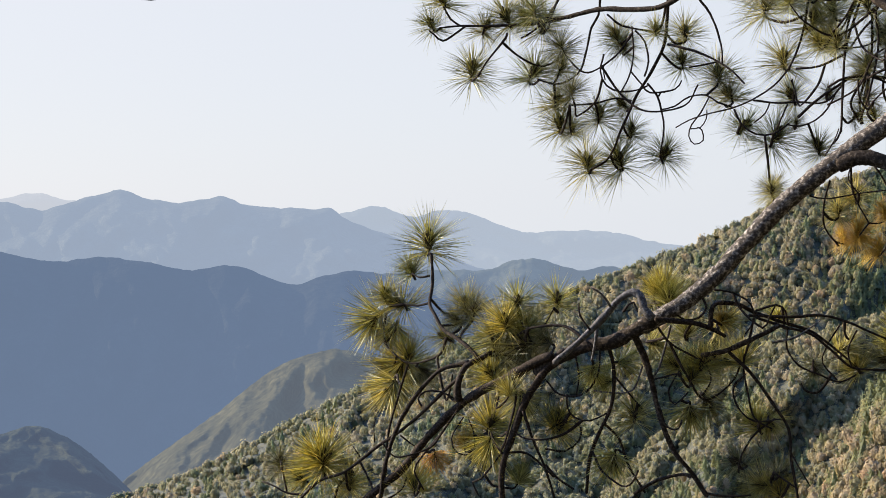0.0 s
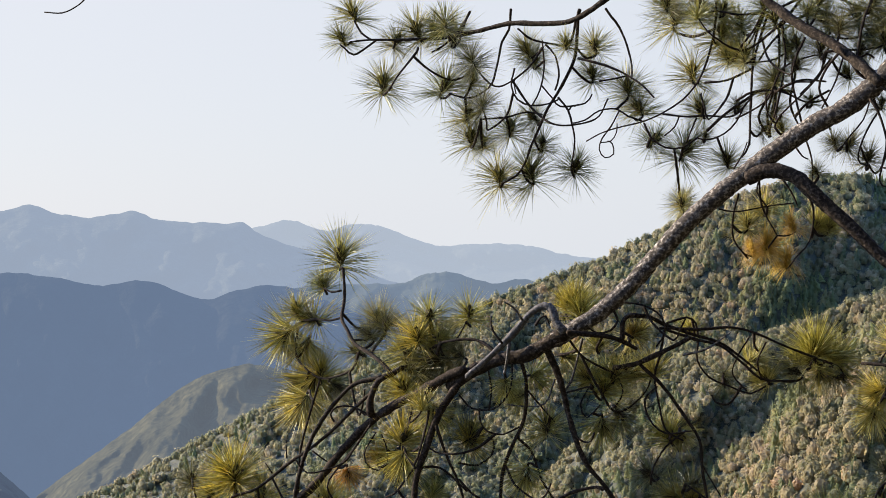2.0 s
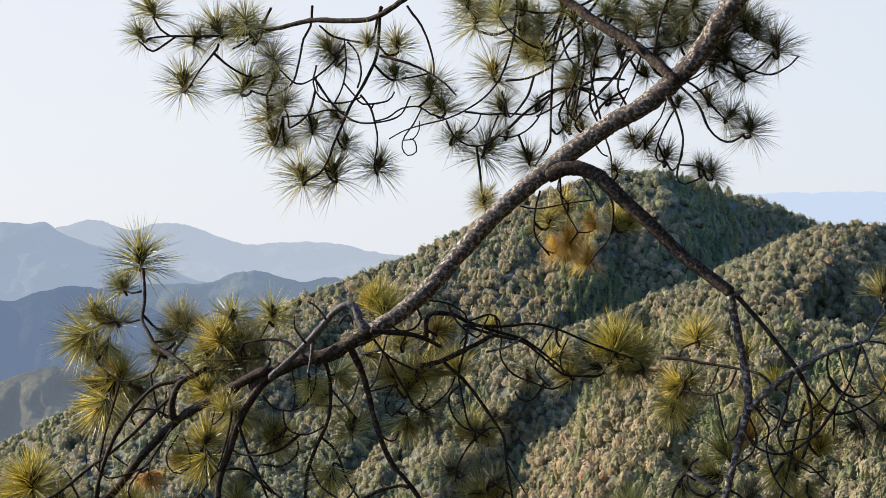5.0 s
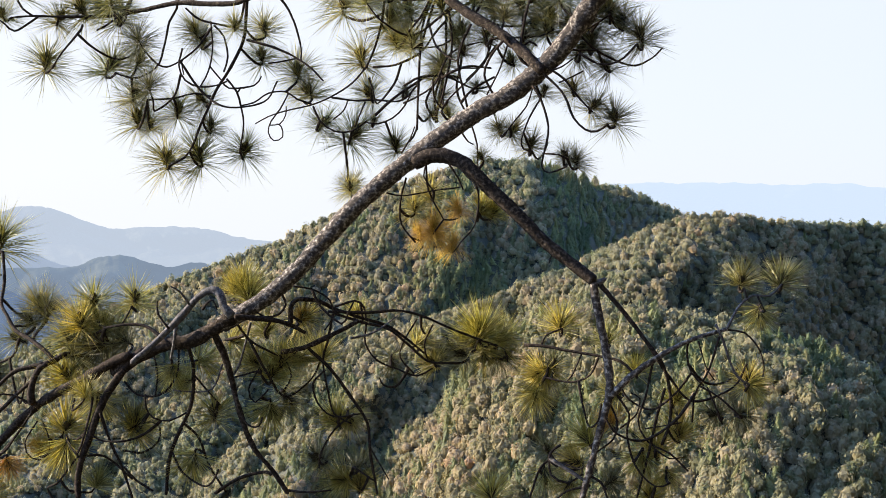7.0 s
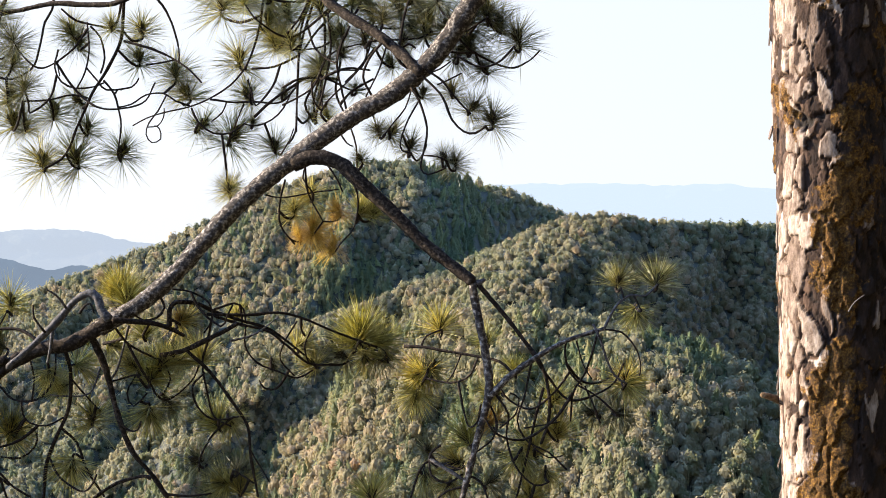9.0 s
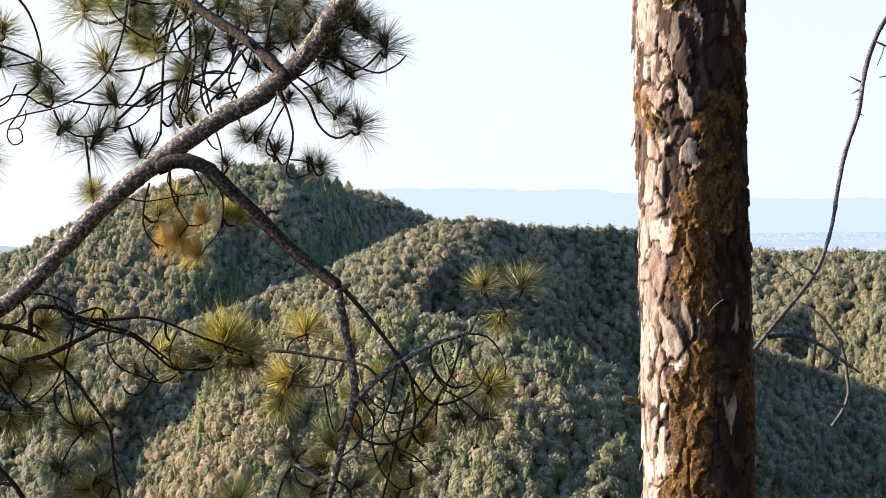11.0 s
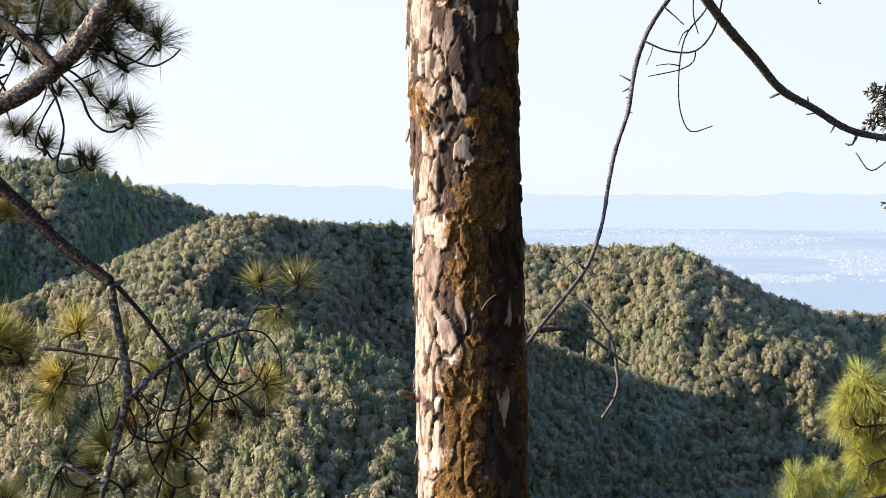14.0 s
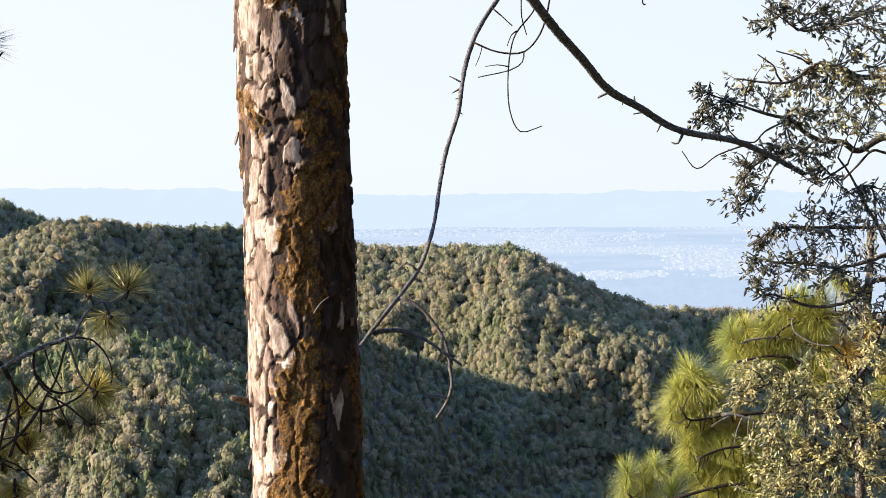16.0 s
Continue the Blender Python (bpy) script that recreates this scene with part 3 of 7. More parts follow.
# ---- trees by the path ----
PATHS = {}  # middle lines of each tree's branches, to hang tufts from
COUNT = [0]


def base(name, spot, label, category):
    ob = new(name)
    ob.location = spot
    ob.empty_display_size = 0.3
    PATHS[name] = []
    return tagged(ob, label, category)


BRANCH_MATS = {"moss": M_MOSSY, "limb": M_LIMB, "bough": M_BOUGH, "twig": M_TWIG, "dead": M_DEAD, "dark": M_DARK}


def branch(tree, name, points, r0, r1, mat):
    COUNT[0] += 1
    big = max(r0, r1) > 0.03
    r0, r1 = (r0 * 0.89, r1 * 0.89) if big else (r0 * 0.84, r1 * 0.84)
    v, f, line = tube(points, r0, r1, 22 if big else 7, 0.012 if big else 0.025, 0.05 if big else 0.10, COUNT[0])
    ob = mesh_object(name, v - np.array(tree.location), f, BRANCH_MATS[mat], None, True)
    ob.parent = tree
    PATHS[tree.name].append((ob, line, max(r0, r1)))
    return ob


def needle_shape(kind, seed, count):
    """A tuft of long needles along the end of a shoot, of unit reach, its shoot upright."""
    rng = np.random.default_rng(seed)
    vs, fs = [], []
    for i in range(count):
        u = rng.random()
        if kind == "ball":
            up, tilt = -0.30 + 0.42 * u, radians(28 + 82 * (1 - u) + rng.normal(0, 20))
        else:
            up, tilt = -0.20 + 0.28 * u, radians(8 + 62 * (1 - u) + abs(rng.normal(0, 18)))
        turn = rng.uniform(0, 2 * math.pi)
        d = np.array([math.sin(tilt) * math.cos(turn), math.sin(tilt) * math.sin(turn), math.cos(tilt)])
        side = np.cross(d, rng.normal(size=3))
        side /= np.linalg.norm(side)
        over = np.cross(d, side)
        long = rng.uniform(0.92, 1.40)
        w = 0.0082
        start = np.array([0, 0, up])
        droop = np.array([0, 0, -1]) * rng.uniform(0.02, 0.34 if kind == "ball" else 0.14)
        bend = rng.normal(0, 0.05, 3)
        k = len(vs)
        for share, width in ((0.03, 0.8), (0.5, 1.0)):
            c = start + d * long * share + (droop + bend) * share ** 2
            vs += [c + side * w * width, c + (-0.5 * side + 0.87 * over) * w * width, c + (-0.5 * side - 0.87 * over) * w * width]
        vs.append(start + d * long + droop + bend)
        for a in range(3):
            b = (a + 1) % 3
            fs += [(k + a, k + b, k + 3 + b), (k + a, k + 3 + b, k + 3 + a), (k + 3 + a, k + 3 + b, k + 6)]
    return np.array(vs), np.array(fs)


def plume_shape(seed, count):
    """A mop of fine needles that rise from a shoot's end and droop over."""
    rng = np.random.default_rng(seed)
    vs, fs = [], []
    for i in range(count):
        turn, tilt = rng.uniform(0, 2 * math.pi), radians(rng.uniform(8, 105))
        d = np.array([math.sin(tilt) * math.cos(turn), math.sin(tilt) * math.sin(turn), math.cos(tilt)])
        side = np.cross(d, (0.1, 0.2, 1.0))
        side /= np.linalg.norm(side) + 1e-9
        long, w = rng.uniform(0.85, 1.35), 0.0085
        drop = rng.uniform(0.25, 0.75) * math.sin(tilt)
        start = np.array([0, 0, rng.uniform(-0.35, 0.15)])
        k = len(vs)
        for share, width in ((0.02, 0.8), (0.4, 1.0), (0.75, 0.8)):
            c = start + d * long * share - np.array([0, 0, drop * share ** 2])
            vs += [c + side * w * width, c - side * w * width + (0, 0, w * 0.5)]
        vs.append(start + d * long - np.array([0, 0, drop]) + rng.normal(0, 0.03, 3))
        fs += [(k, k + 1, k + 3), (k, k + 3, k + 2), (k + 2, k + 3, k + 5), (k + 2, k + 5, k + 4), (k + 4, k + 5, k + 6)]
    return np.array(vs), np.array(fs)


TUFT_SHAPES = {kind: [needle_shape(kind, 100 + s, 260 if kind == "ball" else 270) for s in range(4)] for kind in ("ball", "brush")}
TUFT_SHAPES["plume"] = [plume_shape(160 + s, 620) for s in range(4)]
TUFT_MESHES = {}


def tuft_mesh(kind, colour, k):
    if (kind, colour, k) not in TUFT_MESHES:
        v, f = TUFT_SHAPES[kind][k]
        TUFT_MESHES[kind, colour, k] = tri_mesh("needle_tuft", v, f, [M_NEEDLE[colour]])
    return TUFT_MESHES[kind, colour, k]


def bud_mesh():
    """Scaly winter buds at the end of a shoot: a stout leader and smaller ones at its foot."""
    vs, fs = [], []
    for lean, turn, foot, size in ((0.0, 0.0, -0.30, 1.0), (0.45, 0.4, -0.16, 0.6), (0.5, 2.5, -0.18, 0.62), (0.42, 4.5, -0.12, 0.52)):
        spin = np.array(Matrix.Rotation(turn, 3, "Z") @ Matrix.Rotation(lean, 3, "Y"))
        k = len(vs)
        for i, (z, r) in enumerate(((0.0, 0.06), (0.18, 0.105), (0.36, 0.115), (0.52, 0.09), (0.66, 0.045))):
            for q in range(8):
                a = q * math.pi / 4 + z * 5
                w = r * (1 + 0.25 * ((q + i) % 2))
                vs.append(spin @ (np.array((w * math.cos(a), w * math.sin(a), z)) * size) + (0, 0, foot))
        vs.append(spin @ np.array((0, 0, 0.76 * size)) + (0, 0, foot))
        for i in range(4):
            for q in range(8):
                p, o = k + i * 8 + q, k + i * 8 + (q + 1) % 8
                fs.append((p, o, o + 8, p + 8))
        fs += [(k + 32 + q, k + 32 + (q + 1) % 8, k + 40) for q in range(8)]
    me = bpy.data.meshes.new("bud")
    me.from_pydata([tuple(v) for v in vs], [], fs)
    me.materials.append(M_BUD)
    me.update()
    return me


BUD = bud_mesh()


def nearest(tree, p):
    best = None
    for ob, line, r in PATHS[tree.name]:
        d = np.linalg.norm(line - p, axis=1)
        i = int(d.argmin())
        if best is None or d[i] < best[0]:
            best = (d[i], ob, line[i])
    return best


def tufts(tree, kind, colour, spots):
    """Tufts of needles at the ends of shoots, each joined to the nearest branch by a twig of its own."""
    for x, y, z, size, *lean in spots:
        COUNT[0] += 1
        rng = np.random.default_rng(COUNT[0] + 5000)
        p = np.array((x, y, z))
        gap, owner, root = nearest(tree, p)
        tip = radians(lean[0] + rng.normal(0, 6)) if lean else rng.normal(0, 0.3)
        axis = np.array([math.sin(tip), rng.normal(0, 0.22), math.cos(tip)])
        axis /= np.linalg.norm(axis)
        p = np.array(EYE) + (p - np.array(EYE)) * 1.016
        foot = p - axis * size * 0.30
        offset = np.array(tree.location)
        if np.linalg.norm(foot - root) > 0.012:
            mid = (foot + root) / 2 - np.array([0, 0, 0.10 * np.linalg.norm(foot - root)]) + rng.normal(0, 0.006, 3)
            v, f, _ = tube([root, mid, foot, p + axis * size * 0.2], 0.0035 if kind == "plume" else 0.006, 0.003 if kind == "plume" else 0.005, 6, 0.02, 0.08, COUNT[0])
            tw = mesh_object("twig", v - offset, f, M_TWIG)
            tw.parent = owner
        m = Matrix.Translation(p - offset) @ Vector(axis).to_track_quat("Z", "Y").to_matrix().to_4x4() @ pose(0, 0, 0, 0, 0, rng.uniform(0, 360)) @ Matrix.Diagonal((size, size, size, 1))
        ob = new("needle_tuft", tuft_mesh(kind, colour, int(rng.integers(4))))
        ob.parent, ob.matrix_basis = owner, m
        bd = new("bud", BUD)
        bd.parent, bd.matrix_basis = owner, m @ (Matrix.Translation((0, 0, 0.16)) @ Matrix.Diagonal((0.55, 0.55, 0.8, 1)) if kind == "plume" else Matrix.Translation((0, 0, 0.10)) @ Matrix.Diagonal((1.15, 1.15, 0.8, 1)))


def leaf_blades(spots, size, rng):
    """Narrow oak leaves, folded along the midrib: a foot and a heading for each."""
    vs, fs = [], []
    for p, d in spots:
        d = d / np.linalg.norm(d)
        side = np.cross(d, rng.normal(size=3))
        side /= np.linalg.norm(side)
        up = np.cross(side, d)
        long = size * rng.uniform(0.65, 1.25)
        wide = long * rng.uniform(0.15, 0.22)
        k = len(vs)
        vs += [p, p + d * long * 0.35 + side * wide + up * wide * 0.4, p + d * long * 0.7 + side * wide * 0.75 + up * wide * 0.3, p + d * long - up * wide * 0.5,
               p + d * long * 0.7 - side * wide * 0.75 + up * wide * 0.3, p + d * long * 0.35 - side * wide + up * wide * 0.4, p + d * long * 0.4 - up * 0.002, p + d * long * 0.7 - up * 0.002]
        fs += [(k, k + 6, k + 1), (k + 1, k + 6, k + 7), (k + 1, k + 7, k + 2), (k + 2, k + 7, k + 3), (k, k + 5, k + 6), (k + 5, k + 7, k + 6), (k + 5, k + 4, k + 7), (k + 4, k + 3, k + 7)]
    return np.array(vs), np.array(fs)


def sprays(tree, colour, count, spots):
    """Leafy sprays: thin twigs off the nearest branch, leaves set along them."""
    for x, y, z, size in spots:
        COUNT[0] += 1
        rng = np.random.default_rng(COUNT[0] + 9000)
        p = np.array((x, y, z))
        gap, owner, root = nearest(tree, p)
        offset = np.array(tree.location)
        tv, tf, leaves, n = [], [], [], 0
        twigs = 9
        way = p - root
        fork = p - way * min(1.0, 0.9 * size / (np.linalg.norm(way) + 1e-9))
        for k in range(twigs):
            end = p + rng.normal(0, size * 0.8, 3)
            start = root if k == 0 else fork + rng.normal(0, 0.004, 3)
            v, f, line = tube([start, (start + end) / 2 + rng.normal(0, 0.25 * size, 3), end], 0.0045 if k == 0 else 0.003, 0.0014, 5, 0.025, 0.1, COUNT[0] + k)
            tv.append(v)
            tf += [tuple(i + n for i in q) for q in f]
            n += len(v)
            outer = line[len(line) // 3:]
            grow = (line[-1] - line[len(line) // 2]) / (np.linalg.norm(line[-1] - line[len(line) // 2]) + 1e-9)
            for j in range(max(3, int(count * 1.35) // twigs)):
                spot = outer[rng.integers(len(outer))] if j else line[-1]
                leaves.append((spot + rng.normal(0, 0.006, 3), 0.7 * grow + rng.normal(0, 0.55, 3) + np.array([-0.1, 0, -0.25])))
        tw = mesh_object("spray", np.vstack(tv) - offset, tf, M_DARK)
        tw.parent = owner
        v, f = leaf_blades(leaves, 0.026 if colour == "pale" else 0.031, rng)
        lv = new("leaves", tri_mesh("leaves", v - offset, f, [M_LEAF[colour]]))
        lv.parent = owner
        tagged(lv, kind="stuff")


# pine: trunk, limb, hanging branches
PINE_FOOT = Vector((3.142, 5.162, -1.85))
pine = base("pine_tree", PINE_FOOT, "tall scaly-barked pine with long drooping needled branches", "tree")


def trunk_line(z):
    """The middle of the trunk at a height: a slight lean to the west."""
    return np.array([3.062 + -0.0246 * (z - 1.4) - 0.004 * np.maximum(z - 2.4, 0) ** 2, 5.208 + 0.0140 * (z - 1.4), z])


def trunk_bark():
    """Flaking pine bark: tan plates over dark cracks, with orange moss where it grows."""
    m, n, l, b = material("pine_trunk_bark", 0.9)

    def stored(key):
        at = n.new("ShaderNodeAttribute")
        at.attribute_name = key
        return at.outputs["Fac"]

    fine = noise_tex(n, l, 90, 6, (1, 1, 0.35))
    mid = noise_tex(n, l, 34, 5, (1, 1, 0.4))
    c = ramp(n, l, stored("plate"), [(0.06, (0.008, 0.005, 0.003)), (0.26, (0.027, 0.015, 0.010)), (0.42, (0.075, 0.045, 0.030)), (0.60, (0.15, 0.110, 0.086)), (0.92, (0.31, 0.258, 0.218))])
    c = mix(n, l, c, ramp(n, l, mid, [(0.33, (0.38, 0.30, 0.25)), (0.60, (1.12, 1.08, 1.05))]), 1.0, "MULTIPLY")
    c = mix(n, l, c, ramp(n, l, fine, [(0.3, (0.55, 0.5, 0.46)), (0.55, (1.1, 1.1, 1.1))]), 1.0, "MULTIPLY")
    c = mix(n, l, (0.012, 0.008, 0.006), c, ramp(n, l, stored("relief"), [(0.10, (0, 0, 0)), (0.75, (1, 1, 1))]))
    speck = noise_tex(n, l, 130, 4)
    clump = noise_tex(n, l, 30, 4)
    mosscol = mix(n, l, ramp(n, l, speck, [(0.3, (0.018, 0.008, 0.002)), (0.52, (0.078, 0.036, 0.006)), (0.72, (0.185, 0.098, 0.016))]), ramp(n, l, clump, [(0.35, (0.5, 0.5, 0.5)), (0.65, (1.2, 1.15, 1.0))]), 1.0, "MULTIPLY")
    edge = mix(n, l, stored("moss"), clump, 0.35)
    c = mix(n, l, c, mosscol, ramp(n, l, edge, [(0.55, (0, 0, 0)), (0.585, (1, 1, 1))]))
    l.new(c, b.inputs["Base Color"])
    bump(n, l, b, mix(n, l, fine, speck, 0.5), 0.9, 0.008)
    return m


def cells(u, v, wrap, table):
    """Cracked cells on a sheet that closes round the trunk: the way to the nearest crack, a number for each cell, and how low in it."""
    ui, vi = np.floor(u).astype(int), np.floor(v).astype(int)
    best, second = np.full(u.shape, 9.0), np.full(u.shape, 9.0)
    tag, low, across = np.zeros(u.shape), np.zeros(u.shape), np.zeros(u.shape)
    for du in (-1, 0, 1):
        for dv in (-1, 0, 1):
            a, b = ui + du, vi + dv
            cu, cv = a % wrap, b % 61
            px = a + 0.05 + 0.9 * table[cu, cv]
            py = b + 0.05 + 0.9 * table[(cu + 29) % 64, (cv + 17) % 64]
            d = np.hypot(u - px, v - py)
            nearer = d < best
            second = np.where(nearer, best, np.minimum(second, d))
            tag = np.where(nearer, table[(cu + 11) % 64, (cv + 41) % 64], tag)
            low = np.where(nearer, py - v, low)
            across = np.where(nearer, (u - px) * (table[(cu + 3) % 64, (cv + 7) % 64] - 0.5), across)
            best = np.minimum(best, d)
    return second - best, tag, low, across


def ring_noise(around, z, count, tall, table, octaves=4):
    """Noise over the trunk without a seam: count lumps round it, each so tall."""
    total, norm = 0, 0
    for o in range(octaves):
        wrap = count * 2 ** o
        x, y = around * wrap, z / tall * 2 ** o + 5.7 * o
        xi, yi = np.floor(x).astype(int), np.floor(y).astype(int)
        fx, fy = x - xi, y - yi
        fx, fy = fx * fx * (3 - 2 * fx), fy * fy * (3 - 2 * fy)
        g = lambda a, b: table[(a % wrap) % 64, b % 64]
        total = total + 0.5 ** o * ((g(xi, yi) * (1 - fx) + g(xi + 1, yi) * fx) * (1 - fy) + (g(xi, yi + 1) * (1 - fx) + g(xi + 1, yi + 1) * fx) * fy)
        norm += 0.5 ** o
    return total / norm


def build_trunk():
    zs = np.concatenate([np.linspace(-2.4, -0.1, 40, endpoint=False), np.linspace(-0.1, 3.3, 470, endpoint=False), np.linspace(3.3, 9.5, 50)])
    n = 256
    th, z = np.meshgrid(np.arange(n) * 2 * math.pi / n, zs)
    t1, t2, t3 = lattice(31), lattice(32), lattice(33)
    around = th / (2 * math.pi)
    away = lambda deg: (th - radians(deg) + math.pi) % (2 * math.pi) - math.pi
    w1, w2 = ring_noise(around, z, 14, 0.16, t1, 5) - 0.5, ring_noise(around, z, 14, 0.16, t2, 5) - 0.5
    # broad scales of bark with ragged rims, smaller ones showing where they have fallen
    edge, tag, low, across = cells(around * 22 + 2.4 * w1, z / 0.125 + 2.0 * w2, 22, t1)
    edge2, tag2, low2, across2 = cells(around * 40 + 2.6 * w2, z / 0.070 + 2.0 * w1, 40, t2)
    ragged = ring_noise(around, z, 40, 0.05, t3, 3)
    # scales kept fuller towards the sunlit side
    sunward = np.exp(-away(182) ** 2 / 0.85)
    lost = 0.02 + 0.42 * np.clip(ring_noise(around, z, 9, 0.22, t3) * 3.0 - 1.35, 0, 1) * (1 - 0.65 * sunward)
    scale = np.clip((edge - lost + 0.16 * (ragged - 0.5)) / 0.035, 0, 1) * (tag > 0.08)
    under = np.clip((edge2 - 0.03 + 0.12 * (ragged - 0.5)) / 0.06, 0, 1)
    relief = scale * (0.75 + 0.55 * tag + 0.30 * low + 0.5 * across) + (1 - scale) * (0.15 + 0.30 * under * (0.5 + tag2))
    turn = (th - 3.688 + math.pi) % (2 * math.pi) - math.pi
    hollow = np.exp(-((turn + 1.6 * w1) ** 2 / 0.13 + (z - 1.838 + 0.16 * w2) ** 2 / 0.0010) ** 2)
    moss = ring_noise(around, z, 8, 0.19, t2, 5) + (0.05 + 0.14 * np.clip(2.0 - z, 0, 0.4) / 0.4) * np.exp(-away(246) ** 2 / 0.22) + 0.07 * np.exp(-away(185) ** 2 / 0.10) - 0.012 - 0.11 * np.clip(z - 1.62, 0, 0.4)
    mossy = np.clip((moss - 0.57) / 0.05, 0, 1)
    # pale weathered scales gathered on the sunlit side; shaded side darkened in colour
    sunlit_pale = 0.16 + 0.66 * np.exp(-away(188) ** 2 / 0.85)
    face = np.where(tag2 * 0.35 + ((tag * 7.31) % 1) * 0.65 < sunlit_pale, 0.60 + 0.36 * ((tag * 13.7) % 1) * (0.7 + 0.3 * tag2), 0.15 + 0.18 * tag2)
    pale = scale * face + (1 - scale) * (0.10 + 0.24 * under * tag2 + 0.10 * sunlit_pale)
    crack = np.clip(scale * np.clip((edge - lost) / 0.09 + 0.15, 0, 1) * np.clip(edge2 / 0.05 + 0.45, 0, 1) + (1 - scale) * (0.25 + 0.6 * under), 0, 1)
    radius = np.interp(z, [-2.4, -1.6, 0.5, 3.0, 9.5], [0.30, 0.235, 0.188, 0.185, 0.12])
    radius = radius * (1 + 0.06 * (ring_noise(around, z, 3, 0.8, t2, 2) - 0.5)) + 0.015 * (relief - 0.75) - 0.03 * hollow + mossy * 0.010 * (ring_noise(around, z, 60, 0.02, t1, 2) - 0.2)
    mid = np.array([trunk_line(q) for q in zs])
    verts = np.stack([mid[:, 0][:, None] + radius * np.cos(th), mid[:, 1][:, None] + radius * np.sin(th), z], -1).reshape(-1, 3) - np.array(PINE_FOOT)
    i, k = np.meshgrid(np.arange(len(zs) - 1), np.arange(n), indexing="ij")
    a, b = (i * n + k).ravel(), (i * n + (k + 1) % n).ravel()
    tris = np.vstack([np.stack([a, b, b + n], 1), np.stack([a, b + n, a + n], 1)])
    me = tri_mesh("trunk", verts, tris, [trunk_bark()], True)
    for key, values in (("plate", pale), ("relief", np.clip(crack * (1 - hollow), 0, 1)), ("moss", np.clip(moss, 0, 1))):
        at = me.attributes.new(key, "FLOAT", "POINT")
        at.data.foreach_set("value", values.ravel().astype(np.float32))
    ob = new("trunk", me)
    ob.parent = pine
    tagged(ob, "thick trunk with flaking tan bark plates and orange moss")
    return ob


trunk = build_trunk()


def flake_mesh(seed):
    """A thin loose scale of bark with a ragged outline, hinged at its top."""
    rng = np.random.default_rng(seed)
    n = 9
    ring = [(0.5 * math.sin(a) * rng.uniform(0.7, 1.15), -0.5 + 0.5 * math.cos(a) * rng.uniform(0.75, 1.1)) for a in np.arange(n) * 2 * math.pi / n]
    vs = [(x, 0.03 * x * x, z) for x, z in ring] + [(x * 0.9, -0.09, z * 0.95) for x, z in ring]
    fs = [tuple(range(n - 1, -1, -1)), tuple(range(n, 2 * n))] + [(k, (k + 1) % n, n + (k + 1) % n, n + k) for k in range(n)]
    me = bpy.data.meshes.new("bark_flake")
    me.from_pydata(vs, [], fs)
    me.materials.append(M_FLAKE)
    me.update()
    return me


FLAKES = [flake_mesh(s) for s in range(6)]
flake_rng = np.random.default_rng(77)
for k in range(18):
    th, z = radians(flake_rng.uniform(140, 170) if k % 4 else flake_rng.uniform(305, 340)), flake_rng.uniform(-0.1, 2.7)
    mid = trunk_line(z)
    fl = new("bark_flake", FLAKES[k % 6])
    fl.parent = trunk
    r = 0.192 + flake_rng.uniform(-0.004, 0.004)
    spot = Vector((mid[0] + r * math.cos(th), mid[1] + r * math.sin(th), z)) - PINE_FOOT
    wide, tall = flake_rng.uniform(0.02, 0.045), flake_rng.uniform(0.02, 0.055)
    fl.matrix_basis = Matrix.Translation(spot) @ pose(0, 0, 0, 0, 0, math.degrees(th) + 90) @ pose(0, 0, 0, -flake_rng.uniform(2, 16), flake_rng.uniform(-25, 25), 0) @ Matrix.Diagonal((wide, 0.05, tall, 1))
PATHS["pine_tree"].append((trunk, np.array([trunk_line(q) for q in np.linspace(-1, 9, 60)]), 0.2))

branch(pine, "limb", [(3.138, 5.427, 4.263), (2.942, 5.609, 4.129), (2.712, 5.837, 3.882), (2.543, 6.046, 3.533), (2.433, 6.209, 3.153), (2.365, 6.324, 2.792), (2.294, 6.408, 2.500), (2.195, 6.473, 2.331), (2.065, 6.544, 2.126), (1.901, 6.613, 1.973), (1.787, 6.656, 1.908), (1.617, 6.712, 1.786), (1.445, 6.762, 1.647), (1.315, 6.797, 1.529), (1.184, 6.826, 1.383), (1.074, 6.847, 1.260), (0.942, 6.869, 1.148), (0.792, 6.889, 1.060)], 0.0564, 0.0361, "limb")
branch(pine, "limb", [(0.833, 6.865, 1.093), (0.760, 6.902, 1.042), (0.672, 6.940, 0.993), (0.585, 6.980, 0.979), (0.485, 7.016, 0.932), (0.422, 7.048, 0.887), (0.385, 7.081, 0.859)], 0.0342, 0.0261, "bough")
branch(pine, "branch", [(0.494, 7.003, 0.951), (0.428, 7.031, 0.889), (0.341, 7.051, 0.754), (0.282, 7.064, 0.603), (0.240, 7.074, 0.453), (0.241, 7.081, 0.317)], 0.0228, 0.0148, "twig")
branch(pine, "branch", [(0.442, 7.005, 0.936), (0.371, 7.061, 0.901), (0.299, 7.114, 0.851), (0.241, 7.168, 0.815), (0.152, 7.220, 0.764), (0.076, 7.270, 0.705), (-0.000, 7.316, 0.630), (-0.093, 7.356, 0.524), (-0.187, 7.391, 0.402), (-0.313, 7.425, 0.295), (-0.409, 7.462, 0.217)], 0.0249, 0.0179, "twig")
branch(pine, "branch", [(0.061, 7.247, 0.723), (0.061, 7.255, 0.791), (0.095, 7.262, 0.866), (0.153, 7.264, 0.897), (0.199, 7.266, 0.924)], 0.0215, 0.0129, "twig")
